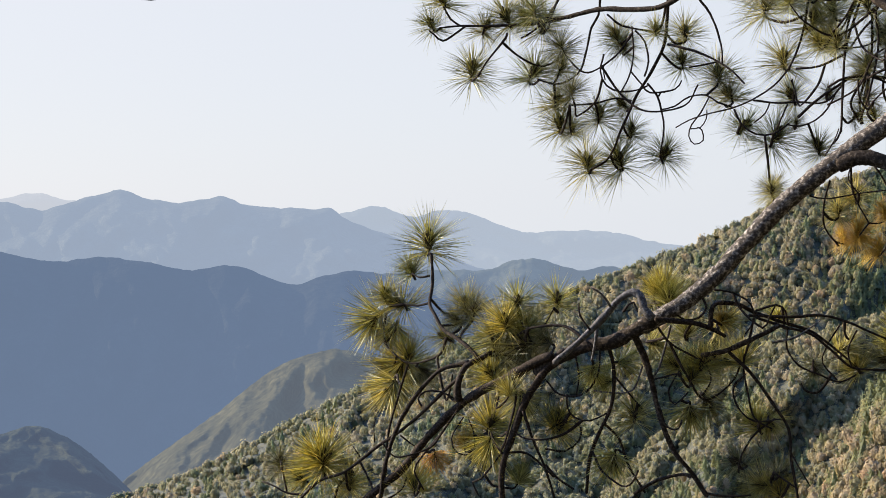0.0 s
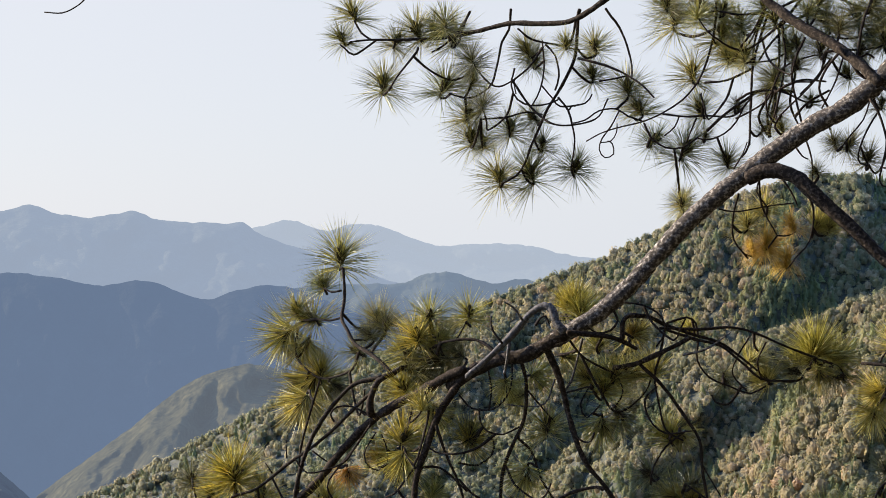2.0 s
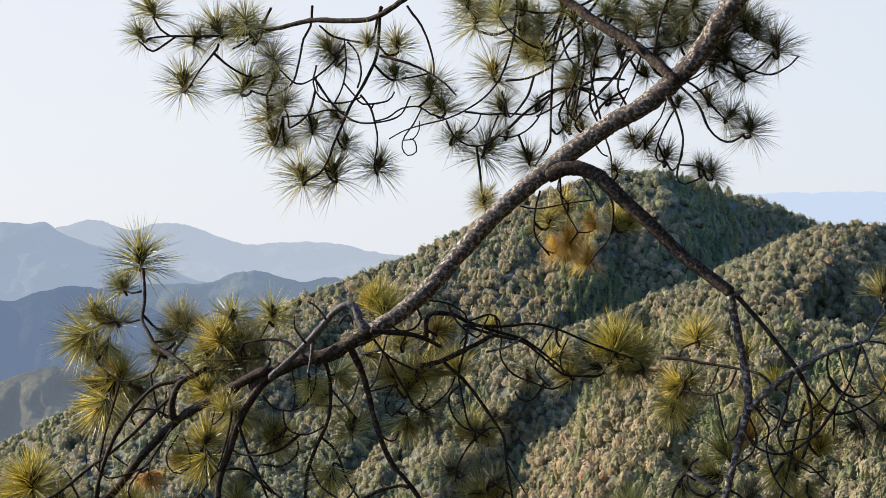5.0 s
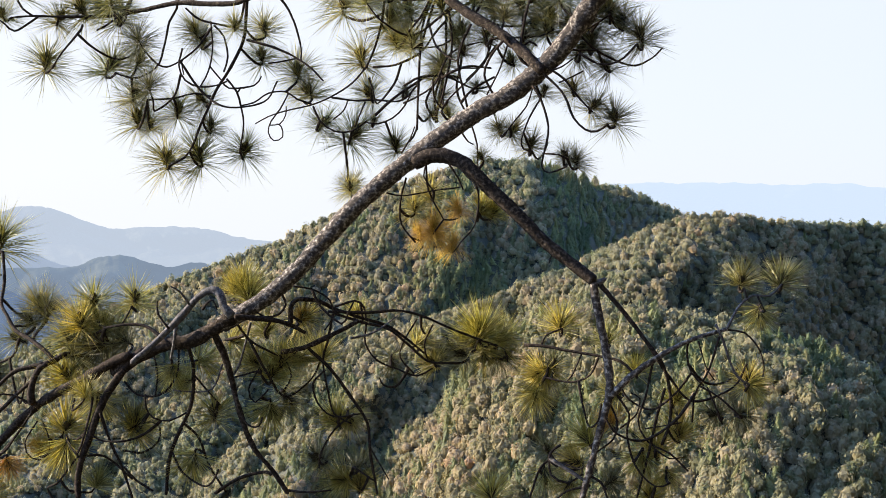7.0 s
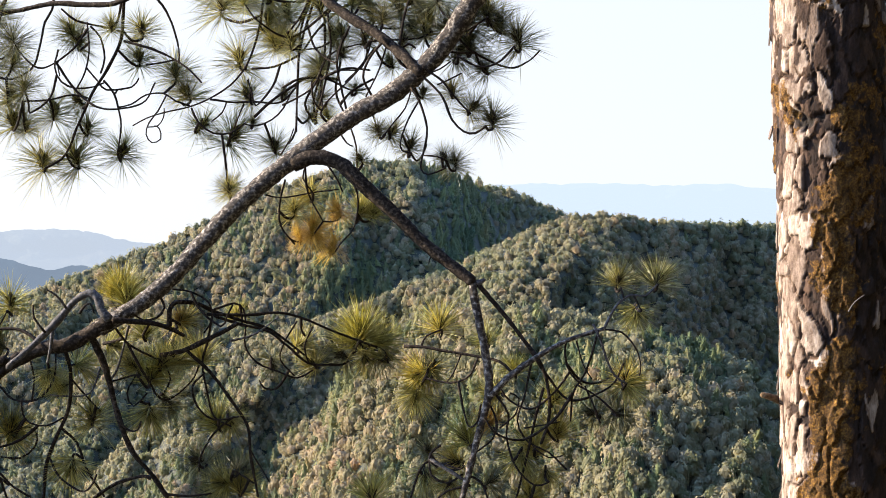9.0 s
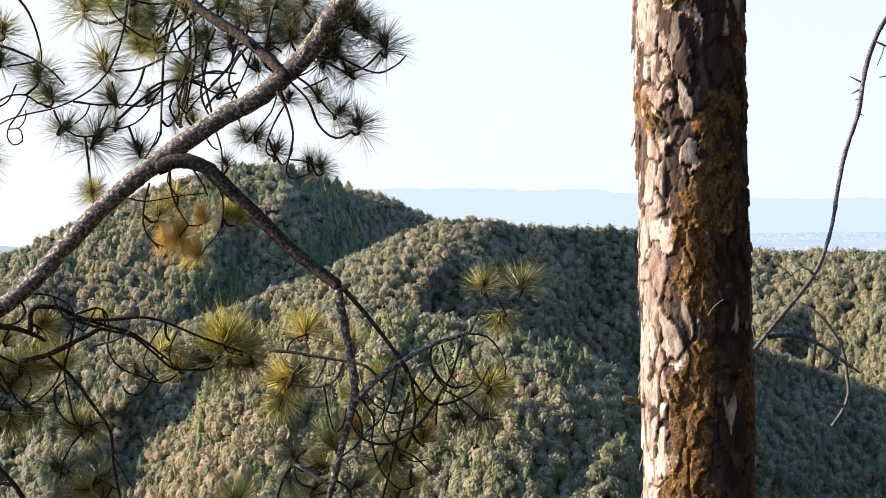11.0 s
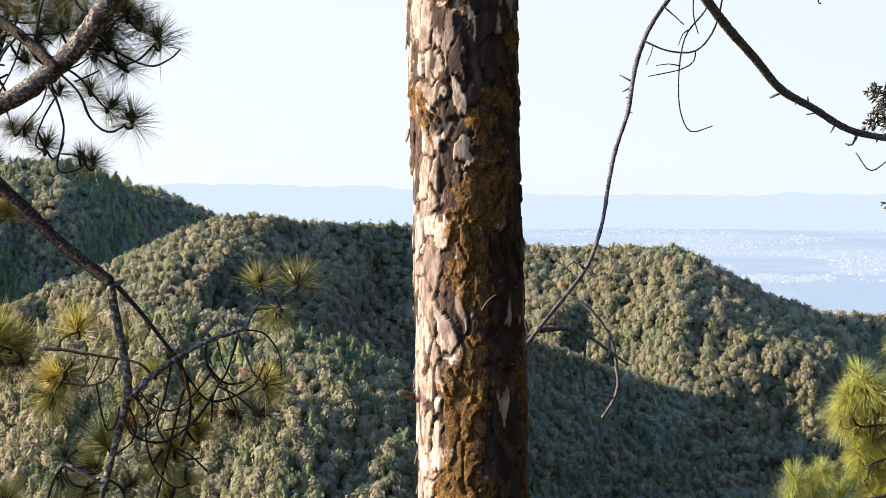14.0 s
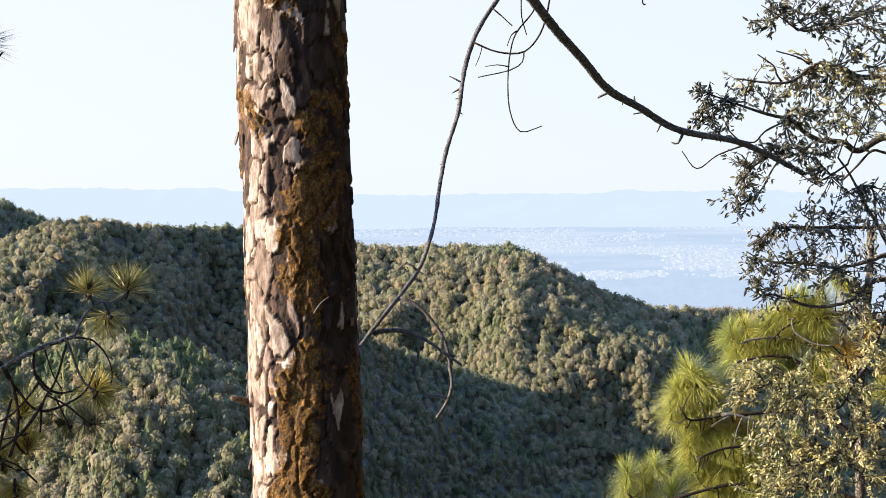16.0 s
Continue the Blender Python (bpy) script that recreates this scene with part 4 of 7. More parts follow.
branch(pine, "branch", [(0.107, 7.264, 0.882), (0.062, 7.297, 0.869), (-0.015, 7.328, 0.842), (-0.116, 7.348, 0.734), (-0.198, 7.362, 0.593), (-0.249, 7.371, 0.437), (-0.273, 7.378, 0.280)], 0.0118, 0.0088, "twig")
branch(pine, "branch", [(0.069, 7.258, 0.821), (0.000, 7.308, 0.754), (-0.093, 7.353, 0.656), (-0.187, 7.398, 0.573), (-0.282, 7.443, 0.504), (-0.425, 7.476, 0.389), (-0.538, 7.519, 0.342), (-0.629, 7.556, 0.256)], 0.0097, 0.0068, "twig")
branch(pine, "branch", [(-0.613, 7.560, 0.272), (-0.687, 7.588, 0.275), (-0.754, 7.620, 0.302), (-0.805, 7.651, 0.316)], 0.0068, 0.0046, "twig")
branch(pine, "branch", [(-0.692, 7.605, 0.275), (-0.711, 7.640, 0.347), (-0.727, 7.673, 0.403)], 0.0057, 0.0046, "twig")
branch(pine, "branch", [(-0.154, 7.361, 0.857), (-0.202, 7.392, 0.698), (-0.239, 7.423, 0.554), (-0.248, 7.451, 0.408), (-0.268, 7.479, 0.277)], 0.0065, 0.0056, "twig")
branch(pine, "branch", [(0.153, 7.264, 0.897), (0.101, 7.327, 0.945), (0.047, 7.388, 0.981), (0.001, 7.448, 1.005), (-0.034, 7.509, 1.063), (-0.059, 7.570, 1.114), (-0.047, 7.632, 1.198), (-0.052, 7.695, 1.324)], 0.0107, 0.0079, "twig")
branch(pine, "branch", [(-0.059, 7.584, 1.113), (-0.111, 7.633, 1.098), (-0.173, 7.682, 1.102)], 0.0067, 0.0045, "twig")
branch(pine, "branch", [(-0.060, 7.641, 1.230), (-0.103, 7.665, 1.221), (-0.136, 7.690, 1.236)], 0.0056, 0.0045, "twig")
branch(pine, "branch", [(0.013, 7.473, 0.968), (-0.012, 7.527, 0.895), (-0.087, 7.583, 0.855), (-0.160, 7.641, 0.845), (-0.226, 7.704, 0.884), (-0.263, 7.766, 0.923)], 0.0077, 0.0046, "twig")
branch(pine, "branch", [(0.084, 7.238, 0.655), (0.033, 7.226, 0.566), (0.060, 7.217, 0.506), (0.121, 7.217, 0.506), (0.129, 7.227, 0.581), (0.103, 7.238, 0.652)], 0.0043, 0.0032, "twig")
branch(pine, "branch", [(-0.091, 7.244, 0.701), (-0.106, 7.247, 0.731), (-0.079, 7.251, 0.761), (-0.015, 7.252, 0.761), (0.061, 7.247, 0.723)], 0.0054, 0.0043, "twig")
branch(pine, "branch", [(0.325, 7.036, 0.704), (0.370, 7.050, 0.575), (0.416, 7.065, 0.469), (0.458, 7.073, 0.333)], 0.0073, 0.0063, "twig")
branch(pine, "branch", [(0.282, 7.054, 0.843), (0.297, 7.063, 0.752), (0.252, 7.061, 0.574), (0.238, 7.075, 0.527), (0.343, 7.091, 0.524), (0.454, 7.089, 0.427)], 0.0063, 0.0053, "twig")
branch(pine, "branch", [(0.239, 7.115, 0.521), (0.157, 7.134, 0.413), (0.120, 7.165, 0.393), (0.150, 7.187, 0.328)], 0.0053, 0.0043, "twig")
branch(pine, "branch", [(0.061, 7.242, 0.686), (-0.015, 7.253, 0.577), (-0.092, 7.264, 0.484), (-0.123, 7.279, 0.420), (-0.085, 7.292, 0.341)], 0.0064, 0.0043, "twig")
branch(pine, "branch", [(-0.416, 7.589, 0.362), (-0.463, 7.577, 0.308), (-0.478, 7.566, 0.254)], 0.0057, 0.0057, "twig")
branch(pine, "branch", [(-0.366, 7.553, 0.440), (-0.398, 7.558, 0.487)], 0.0045, 0.0022, "twig")
branch(pine, "branch", [(-0.187, 7.424, 0.553), (-0.125, 7.419, 0.507), (-0.063, 7.415, 0.476)], 0.0044, 0.0033, "twig")
branch(pine, "branch", [(0.598, 6.947, 0.978), (0.496, 7.028, 1.052), (0.373, 7.102, 1.043), (0.332, 7.169, 1.019)], 0.0093, 0.0063, "twig")
branch(pine, "branch", [(0.407, 7.166, 1.026), (0.437, 7.167, 1.074), (0.459, 7.169, 1.116)], 0.0042, 0.0032, "twig")
branch(pine, "branch", [(-0.300, 7.515, 0.509), (-0.304, 7.524, 0.571), (-0.297, 7.529, 0.610)], 0.0045, 0.0022, "twig")
branch(pine, "dead_branch", [(0.820, 6.782, 1.102), (0.791, 6.803, 1.140), (0.779, 6.822, 1.185), (0.748, 6.841, 1.202), (0.700, 6.858, 1.173), (0.629, 6.874, 1.092), (0.544, 6.889, 1.005), (0.444, 6.902, 0.917)], 0.0201, 0.0133, "dead")
branch(pine, "dead_branch", [(0.659, 6.803, 1.148), (0.621, 6.785, 1.199), (0.584, 6.764, 1.221)], 0.0070, 0.0030, "dead")
branch(pine, "dead_branch", [(0.584, 6.853, 1.051), (0.542, 6.861, 1.108), (0.539, 6.865, 1.158)], 0.0061, 0.0041, "twig")
branch(pine, "dead_branch", [(0.708, 6.797, 1.127), (0.729, 6.797, 1.155), (0.750, 6.795, 1.162), (0.764, 6.791, 1.127)], 0.0060, 0.0040, "twig")
branch(pine, "branch", [(0.840, 6.830, 1.095), (0.985, 6.843, 1.080), (1.060, 6.864, 1.056), (1.124, 6.885, 1.023)], 0.0152, 0.0093, "twig")
branch(pine, "branch", [(1.061, 6.848, 1.065), (1.067, 6.882, 1.120), (1.097, 6.912, 1.154), (1.186, 6.928, 1.146), (1.248, 6.947, 1.115), (1.366, 6.954, 1.073), (1.470, 6.962, 1.040), (1.546, 6.974, 0.992), (1.635, 6.979, 0.921)], 0.0123, 0.0053, "bough")
branch(pine, "branch", [(1.223, 6.912, 1.103), (1.388, 6.925, 1.096), (1.516, 6.943, 1.101), (1.618, 6.963, 1.077), (1.760, 6.969, 1.015), (1.890, 6.976, 0.965), (1.981, 6.992, 0.926), (2.005, 7.025, 0.873)], 0.0082, 0.0043, "twig")
branch(pine, "branch", [(1.037, 6.927, 0.942), (1.122, 6.916, 0.958), (1.195, 6.907, 0.990), (1.274, 6.897, 1.029), (1.343, 6.888, 1.066)], 0.0134, 0.0103, "bough")
branch(pine, "branch", [(1.249, 6.907, 1.096), (1.361, 6.924, 1.058), (1.474, 6.941, 1.027), (1.560, 6.958, 0.962), (1.647, 6.972, 0.889), (1.743, 6.990, 0.876)], 0.0072, 0.0053, "twig")
branch(pine, "branch", [(1.392, 6.979, 1.047), (1.391, 6.992, 0.964), (1.442, 6.996, 0.893), (1.526, 6.995, 0.856), (1.610, 6.995, 0.826), (1.675, 7.003, 0.855)], 0.0052, 0.0042, "twig")
branch(pine, "branch", [(1.595, 6.938, 1.065), (1.550, 6.975, 0.974), (1.539, 7.004, 0.903), (1.601, 7.018, 0.833)], 0.0042, 0.0042, "twig")
branch(pine, "branch", [(1.669, 6.971, 1.038), (1.639, 6.996, 0.956), (1.659, 7.011, 0.888)], 0.0042, 0.0042, "twig")
branch(pine, "branch", [(1.242, 6.908, 1.096), (1.224, 6.923, 0.988), (1.206, 6.938, 0.906), (1.226, 6.942, 0.784), (1.253, 6.945, 0.687), (1.324, 6.947, 0.643)], 0.0062, 0.0042, "twig")
branch(pine, "branch", [(1.142, 6.913, 0.958), (1.238, 6.929, 0.866), (1.321, 6.942, 0.753), (1.392, 6.955, 0.640), (1.408, 6.974, 0.513), (1.439, 6.981, 0.345)], 0.0093, 0.0063, "twig")
branch(pine, "branch", [(1.208, 6.893, 0.870), (1.163, 6.920, 0.815), (1.184, 6.932, 0.732), (1.252, 6.939, 0.675), (1.363, 6.946, 0.683)], 0.0051, 0.0042, "twig")
branch(pine, "branch", [(1.336, 6.951, 0.683), (1.260, 6.989, 0.613), (1.210, 7.017, 0.516), (1.207, 7.041, 0.451)], 0.0052, 0.0042, "twig")
branch(pine, "branch", [(1.414, 7.017, 0.534), (1.486, 6.982, 0.404)], 0.0042, 0.0032, "twig")
branch(pine, "branch", [(1.347, 7.017, 0.454), (1.386, 7.005, 0.427), (1.425, 6.993, 0.399)], 0.0042, 0.0042, "twig")
branch(pine, "branch", [(1.080, 6.891, 1.208), (1.153, 6.891, 1.196), (1.226, 6.889, 1.151), (1.240, 6.895, 1.084), (1.209, 6.908, 1.030)], 0.0051, 0.0041, "twig")
branch(pine, "branch", [(1.027, 6.846, 1.178), (1.042, 6.841, 1.139), (1.013, 6.843, 1.100), (0.961, 6.849, 1.091), (0.923, 6.856, 1.114)], 0.0061, 0.0041, "twig")
branch(pine, "branch", [(1.250, 6.909, 1.123), (1.332, 6.912, 1.145), (1.371, 6.920, 1.119), (1.382, 6.931, 1.064)], 0.0062, 0.0052, "twig")
branch(pine, "branch", [(1.321, 6.936, 0.991), (1.410, 6.896, 1.019), (1.498, 6.858, 1.087)], 0.0062, 0.0031, "dead")
branch(pine, "branch", [(0.767, 6.917, 1.021), (0.813, 6.928, 0.920), (0.840, 6.940, 0.825), (0.878, 6.943, 0.676), (0.930, 6.944, 0.553), (0.997, 6.948, 0.469), (1.063, 6.947, 0.371)], 0.0163, 0.0115, "bough")
branch(pine, "branch", [(1.052, 6.951, 0.382), (1.141, 6.935, 0.372), (1.236, 6.921, 0.379)], 0.0073, 0.0042, "twig")
branch(pine, "branch", [(0.999, 6.969, 0.445), (0.977, 6.998, 0.451), (0.900, 7.030, 0.431), (0.850, 7.057, 0.405), (0.785, 7.081, 0.357)], 0.0094, 0.0074, "twig")
branch(pine, "branch", [(0.667, 6.953, 0.981), (0.691, 6.984, 0.865), (0.683, 7.013, 0.729), (0.639, 7.047, 0.619), (0.602, 7.078, 0.509), (0.589, 7.099, 0.358)], 0.0092, 0.0085, "twig")
branch(pine, "branch", [(0.836, 6.884, 1.088), (0.903, 6.906, 0.998), (0.984, 6.927, 0.948), (1.053, 6.950, 0.910), (1.083, 6.975, 0.839), (1.058, 7.008, 0.780)], 0.0061, 0.0042, "twig")
branch(pine, "branch", [(0.423, 7.075, 0.825), (0.472, 7.042, 0.774), (0.560, 7.011, 0.774), (0.624, 6.989, 0.853), (0.634, 6.976, 0.980)], 0.0052, 0.0041, "twig")
branch(pine, "branch", [(0.505, 7.064, 0.770), (0.508, 7.058, 0.717), (0.536, 7.051, 0.677), (0.600, 7.044, 0.664), (0.666, 7.043, 0.695)], 0.0052, 0.0042, "twig")
branch(pine, "branch", [(0.423, 7.139, 0.536), (0.501, 7.133, 0.526), (0.561, 7.135, 0.570), (0.568, 7.142, 0.623), (0.540, 7.147, 0.646)], 0.0053, 0.0042, "twig")
branch(pine, "branch", [(0.656, 7.038, 0.653), (0.719, 7.057, 0.587), (0.759, 7.070, 0.476), (0.828, 7.078, 0.362)], 0.0063, 0.0053, "twig")
branch(pine, "branch", [(0.692, 6.958, 0.854), (0.741, 6.998, 0.795), (0.810, 7.031, 0.715)], 0.0051, 0.0042, "twig")
branch(pine, "branch", [(0.535, 7.031, 0.952), (0.551, 7.020, 0.853), (0.541, 7.012, 0.774)], 0.0041, 0.0041, "twig")
branch(pine, "branch", [(0.621, 6.934, 1.070), (0.607, 6.928, 0.979), (0.596, 6.924, 0.927)], 0.0102, 0.0051, "dead")
branch(pine, "branch", [(0.909, 6.904, 1.065), (0.891, 6.917, 0.985), (0.865, 6.927, 0.891), (0.840, 6.943, 0.851)], 0.0061, 0.0051, "dead")
branch(pine, "branch", [(0.827, 6.943, 0.838), (0.892, 6.937, 0.856), (0.944, 6.932, 0.868), (0.957, 6.928, 0.848)], 0.0051, 0.0041, "twig")
branch(pine, "branch", [(0.803, 6.952, 0.898), (0.765, 6.979, 0.796), (0.678, 7.019, 0.782), (0.616, 7.058, 0.786)], 0.0041, 0.0042, "dead")
branch(pine, "branch", [(0.422, 7.128, 0.470), (0.473, 7.117, 0.415), (0.537, 7.106, 0.373)], 0.0063, 0.0053, "twig")
branch(pine, "branch", [(0.951, 6.982, 0.870), (0.910, 6.979, 0.791), (0.935, 6.969, 0.738), (0.988, 6.968, 0.789)], 0.0041, 0.0041, "twig")
branch(pine, "limb", [(1.535, 6.715, 1.703), (1.606, 6.677, 1.729), (1.698, 6.633, 1.707), (1.779, 6.591, 1.625), (1.900, 6.535, 1.503), (1.999, 6.481, 1.393), (2.097, 6.425, 1.306), (2.164, 6.378, 1.246)], 0.0350, 0.0235, "bough")
branch(pine, "branch", [(2.169, 6.375, 1.238), (2.170, 6.379, 1.190), (2.189, 6.372, 1.096), (2.213, 6.357, 0.948), (2.223, 6.347, 0.827), (2.195, 6.349, 0.719), (2.167, 6.349, 0.612), (2.138, 6.348, 0.506), (2.102, 6.344, 0.386)], 0.0215, 0.0150, "limb")
branch(pine, "branch", [(2.182, 6.371, 1.238), (2.268, 6.353, 1.136), (2.360, 6.327, 1.014), (2.426, 6.311, 0.918), (2.453, 6.306, 0.809), (2.454, 6.309, 0.700), (2.427, 6.323, 0.611)], 0.0108, 0.0070, "twig")
branch(pine, "branch", [(2.221, 6.339, 0.801), (2.299, 6.317, 0.881), (2.388, 6.288, 0.949), (2.489, 6.251, 1.010), (2.563, 6.220, 1.041), (2.636, 6.188, 1.065)], 0.0165, 0.0085, "limb")
branch(pine, "branch", [(2.636, 6.188, 1.065), (2.655, 6.192, 1.098), (2.682, 6.193, 1.144), (2.723, 6.187, 1.184), (2.757, 6.182, 1.193), (2.804, 6.171, 1.190), (2.847, 6.163, 1.233)], 0.0069, 0.0040, "dead")
branch(pine, "branch", [(2.752, 6.170, 1.191), (2.764, 6.163, 1.162), (2.776, 6.155, 1.134)], 0.0049, 0.0039, "twig")
branch(pine, "branch", [(2.715, 6.185, 1.184), (2.707, 6.191, 1.218)], 0.0049, 0.0039, "twig")
branch(pine, "branch", [(2.636, 6.187, 1.062), (2.707, 6.184, 1.050), (2.764, 6.180, 0.988), (2.790, 6.189, 0.918), (2.793, 6.210, 0.873)], 0.0049, 0.0030, "twig")
branch(pine, "branch", [(2.590, 6.187, 1.083), (2.622, 6.187, 1.018), (2.645, 6.189, 0.950), (2.680, 6.186, 0.882), (2.725, 6.182, 0.851)], 0.0059, 0.0050, "dead")
branch(pine, "branch", [(2.611, 6.196, 1.045), (2.593, 6.222, 0.949), (2.575, 6.248, 0.879), (2.544, 6.279, 0.809), (2.539, 6.293, 0.698)], 0.0059, 0.0040, "twig")
branch(pine, "branch", [(2.506, 6.257, 1.009), (2.504, 6.264, 0.961), (2.522, 6.260, 0.893), (2.567, 6.247, 0.845)], 0.0049, 0.0040, "twig")
branch(pine, "branch", [(2.549, 6.255, 0.845), (2.631, 6.243, 0.796), (2.714, 6.224, 0.718)], 0.0050, 0.0040, "twig")
branch(pine, "branch", [(2.579, 6.242, 0.839), (2.622, 6.239, 0.743), (2.645, 6.249, 0.693)], 0.0040, 0.0040, "twig")
branch(pine, "branch", [(2.543, 6.243, 1.016), (2.571, 6.239, 0.921), (2.605, 6.234, 0.866)], 0.0039, 0.0030, "twig")
branch(pine, "branch", [(1.948, 6.582, 0.983), (2.013, 6.536, 0.982), (2.096, 6.481, 0.967), (2.204, 6.417, 0.949), (2.272, 6.364, 0.932), (2.313, 6.317, 0.887)], 0.0081, 0.0059, "twig")
branch(pine, "branch", [(2.014, 6.563, 0.987), (2.035, 6.560, 1.024), (2.091, 6.545, 1.047)], 0.0050, 0.0040, "twig")
branch(pine, "branch", [(2.149, 6.466, 0.960), (2.114, 6.469, 0.879), (2.091, 6.473, 0.850)], 0.0040, 0.0030, "twig")
branch(pine, "branch", [(2.192, 6.397, 0.945), (2.169, 6.432, 0.874), (2.111, 6.483, 0.843), (2.023, 6.547, 0.857)], 0.0060, 0.0040, "twig")
branch(pine, "branch", [(2.240, 6.334, 0.814), (2.293, 6.322, 0.732), (2.286, 6.329, 0.650), (2.319, 6.315, 0.529), (2.390, 6.293, 0.454), (2.447, 6.291, 0.465)], 0.0059, 0.0040, "twig")
branch(pine, "branch", [(2.378, 6.298, 0.928), (2.353, 6.309, 0.799), (2.329, 6.322, 0.704), (2.369, 6.312, 0.622), (2.448, 6.293, 0.580), (2.515, 6.273, 0.512)], 0.0059, 0.0040, "twig")
branch(pine, "branch", [(2.429, 6.300, 0.831), (2.403, 6.328, 0.700), (2.383, 6.352, 0.574), (2.339, 6.370, 0.382)], 0.0069, 0.0050, "twig")
branch(pine, "branch", [(2.363, 6.335, 0.673), (2.427, 6.313, 0.684), (2.493, 6.290, 0.698)], 0.0040, 0.0030, "twig")
branch(pine, "branch", [(2.404, 6.329, 0.591), (2.452, 6.305, 0.558), (2.503, 6.287, 0.565)], 0.0040, 0.0030, "twig")
branch(pine, "branch", [(2.051, 6.430, 0.606), (2.011, 6.438, 0.573), (2.011, 6.424, 0.493), (2.070, 6.401, 0.463), (2.126, 6.389, 0.496)], 0.0060, 0.0050, "twig")
branch(pine, "branch", [(2.147, 6.353, 0.457), (2.063, 6.377, 0.437), (2.022, 6.384, 0.404)], 0.0070, 0.0050, "twig")
branch(pine, "branch", [(2.010, 6.435, 0.553), (2.070, 6.399, 0.515), (2.123, 6.365, 0.479)], 0.0090, 0.0079, "dead")
branch(pine, "branch", [(2.009, 6.455, 0.543), (1.975, 6.459, 0.510), (1.930, 6.451, 0.391)], 0.0060, 0.0050, "twig")
branch(pine, "branch", [(2.136, 6.364, 0.496), (2.186, 6.343, 0.470), (2.211, 6.321, 0.398)], 0.0060, 0.0050, "twig")
branch(pine, "branch", [(2.220, 6.358, 0.785), (2.249, 6.338, 0.705), (2.233, 6.333, 0.638), (2.167, 6.348, 0.585)], 0.0050, 0.0040, "twig")
branch(pine, "branch", [(2.307, 6.342, 0.811), (2.338, 6.328, 0.791), (2.323, 6.326, 0.730), (2.263, 6.339, 0.677)], 0.0040, 0.0040, "twig")
branch(pine, "branch", [(1.579, 6.706, 1.699), (1.601, 6.753, 1.592), (1.670, 6.787, 1.474)], 0.0050, 0.0041, "twig")
branch(pine, "branch", [(1.709, 6.675, 1.699), (1.786, 6.690, 1.591), (1.783, 6.724, 1.456), (1.735, 6.768, 1.383)], 0.0050, 0.0041, "twig")
branch(pine, "branch", [(1.513, 6.772, 1.641), (1.498, 6.809, 1.547), (1.509, 6.840, 1.456), (1.570, 6.859, 1.382)], 0.0051, 0.0041, "twig")
branch(pine, "branch", [(1.437, 6.788, 1.581), (1.502, 6.775, 1.570), (1.633, 6.745, 1.592), (1.720, 6.724, 1.603)], 0.0041, 0.0030, "twig")
branch(pine, "branch", [(2.003, 6.528, 2.055), (1.941, 6.634, 2.150), (1.867, 6.743, 2.235), (1.779, 6.853, 2.311), (1.698, 6.958, 2.399), (1.569, 7.067, 2.523), (1.358, 7.196, 2.577), (1.143, 7.333, 2.516), (0.959, 7.464, 2.401), (0.828, 7.572, 2.394), (0.695, 7.676, 2.405), (0.547, 7.782, 2.380), (0.433, 7.881, 2.374)], 0.0270, 0.0100, "bough")
branch(pine, "branch", [(0.711, 7.824, 2.428), (0.668, 7.858, 2.418), (0.532, 7.900, 2.385), (0.440, 7.936, 2.369), (0.348, 7.970, 2.365), (0.173, 8.005, 2.364), (0.079, 8.035, 2.367), (-0.010, 8.064, 2.361)], 0.0104, 0.0048, "twig")
branch(pine, "branch", [(0.081, 8.063, 2.370), (0.037, 8.060, 2.402), (0.008, 8.055, 2.454)], 0.0060, 0.0048, "twig")
branch(pine, "branch", [(0.701, 7.719, 2.474), (0.694, 7.742, 2.386), (0.665, 7.762, 2.331), (0.644, 7.786, 2.230), (0.623, 7.806, 2.151), (0.584, 7.824, 2.112), (0.528, 7.842, 2.087), (0.482, 7.857, 2.092), (0.437, 7.872, 2.108)], 0.0069, 0.0046, "twig")
branch(pine, "branch", [(0.295, 7.961, 2.327), (0.289, 7.964, 2.304), (0.237, 7.971, 2.240), (0.196, 7.976, 2.188), (0.172, 7.979, 2.147)], 0.0071, 0.0047, "twig")
branch(pine, "branch", [(0.527, 7.834, 2.476), (0.482, 7.845, 2.397), (0.413, 7.856, 2.329), (0.355, 7.861, 2.295)], 0.0070, 0.0046, "twig")
branch(pine, "branch", [(0.996, 7.622, 2.461), (0.990, 7.637, 2.425), (0.987, 7.657, 2.326), (0.976, 7.677, 2.238), (0.915, 7.703, 2.112), (0.866, 7.723, 2.035), (0.829, 7.742, 1.947), (0.795, 7.758, 1.870), (0.768, 7.773, 1.794), (0.731, 7.787, 1.736), (0.669, 7.803, 1.701)], 0.0102, 0.0057, "twig")
branch(pine, "branch", [(0.846, 7.777, 2.006), (0.771, 7.784, 2.018), (0.684, 7.793, 1.996), (0.572, 7.801, 1.988)], 0.0057, 0.0046, "twig")
branch(pine, "branch", [(0.713, 7.676, 2.207), (0.698, 7.683, 2.131), (0.725, 7.684, 2.069), (0.787, 7.681, 2.041), (0.861, 7.673, 2.049), (0.904, 7.667, 2.067)], 0.0045, 0.0045, "twig")
branch(pine, "branch", [(0.732, 7.677, 2.173), (0.710, 7.680, 2.150), (0.719, 7.683, 2.094)], 0.0034, 0.0034, "twig")
branch(pine, "branch", [(0.854, 7.704, 2.314), (0.897, 7.704, 2.264), (0.914, 7.709, 2.176), (0.897, 7.715, 2.112)], 0.0057, 0.0046, "twig")
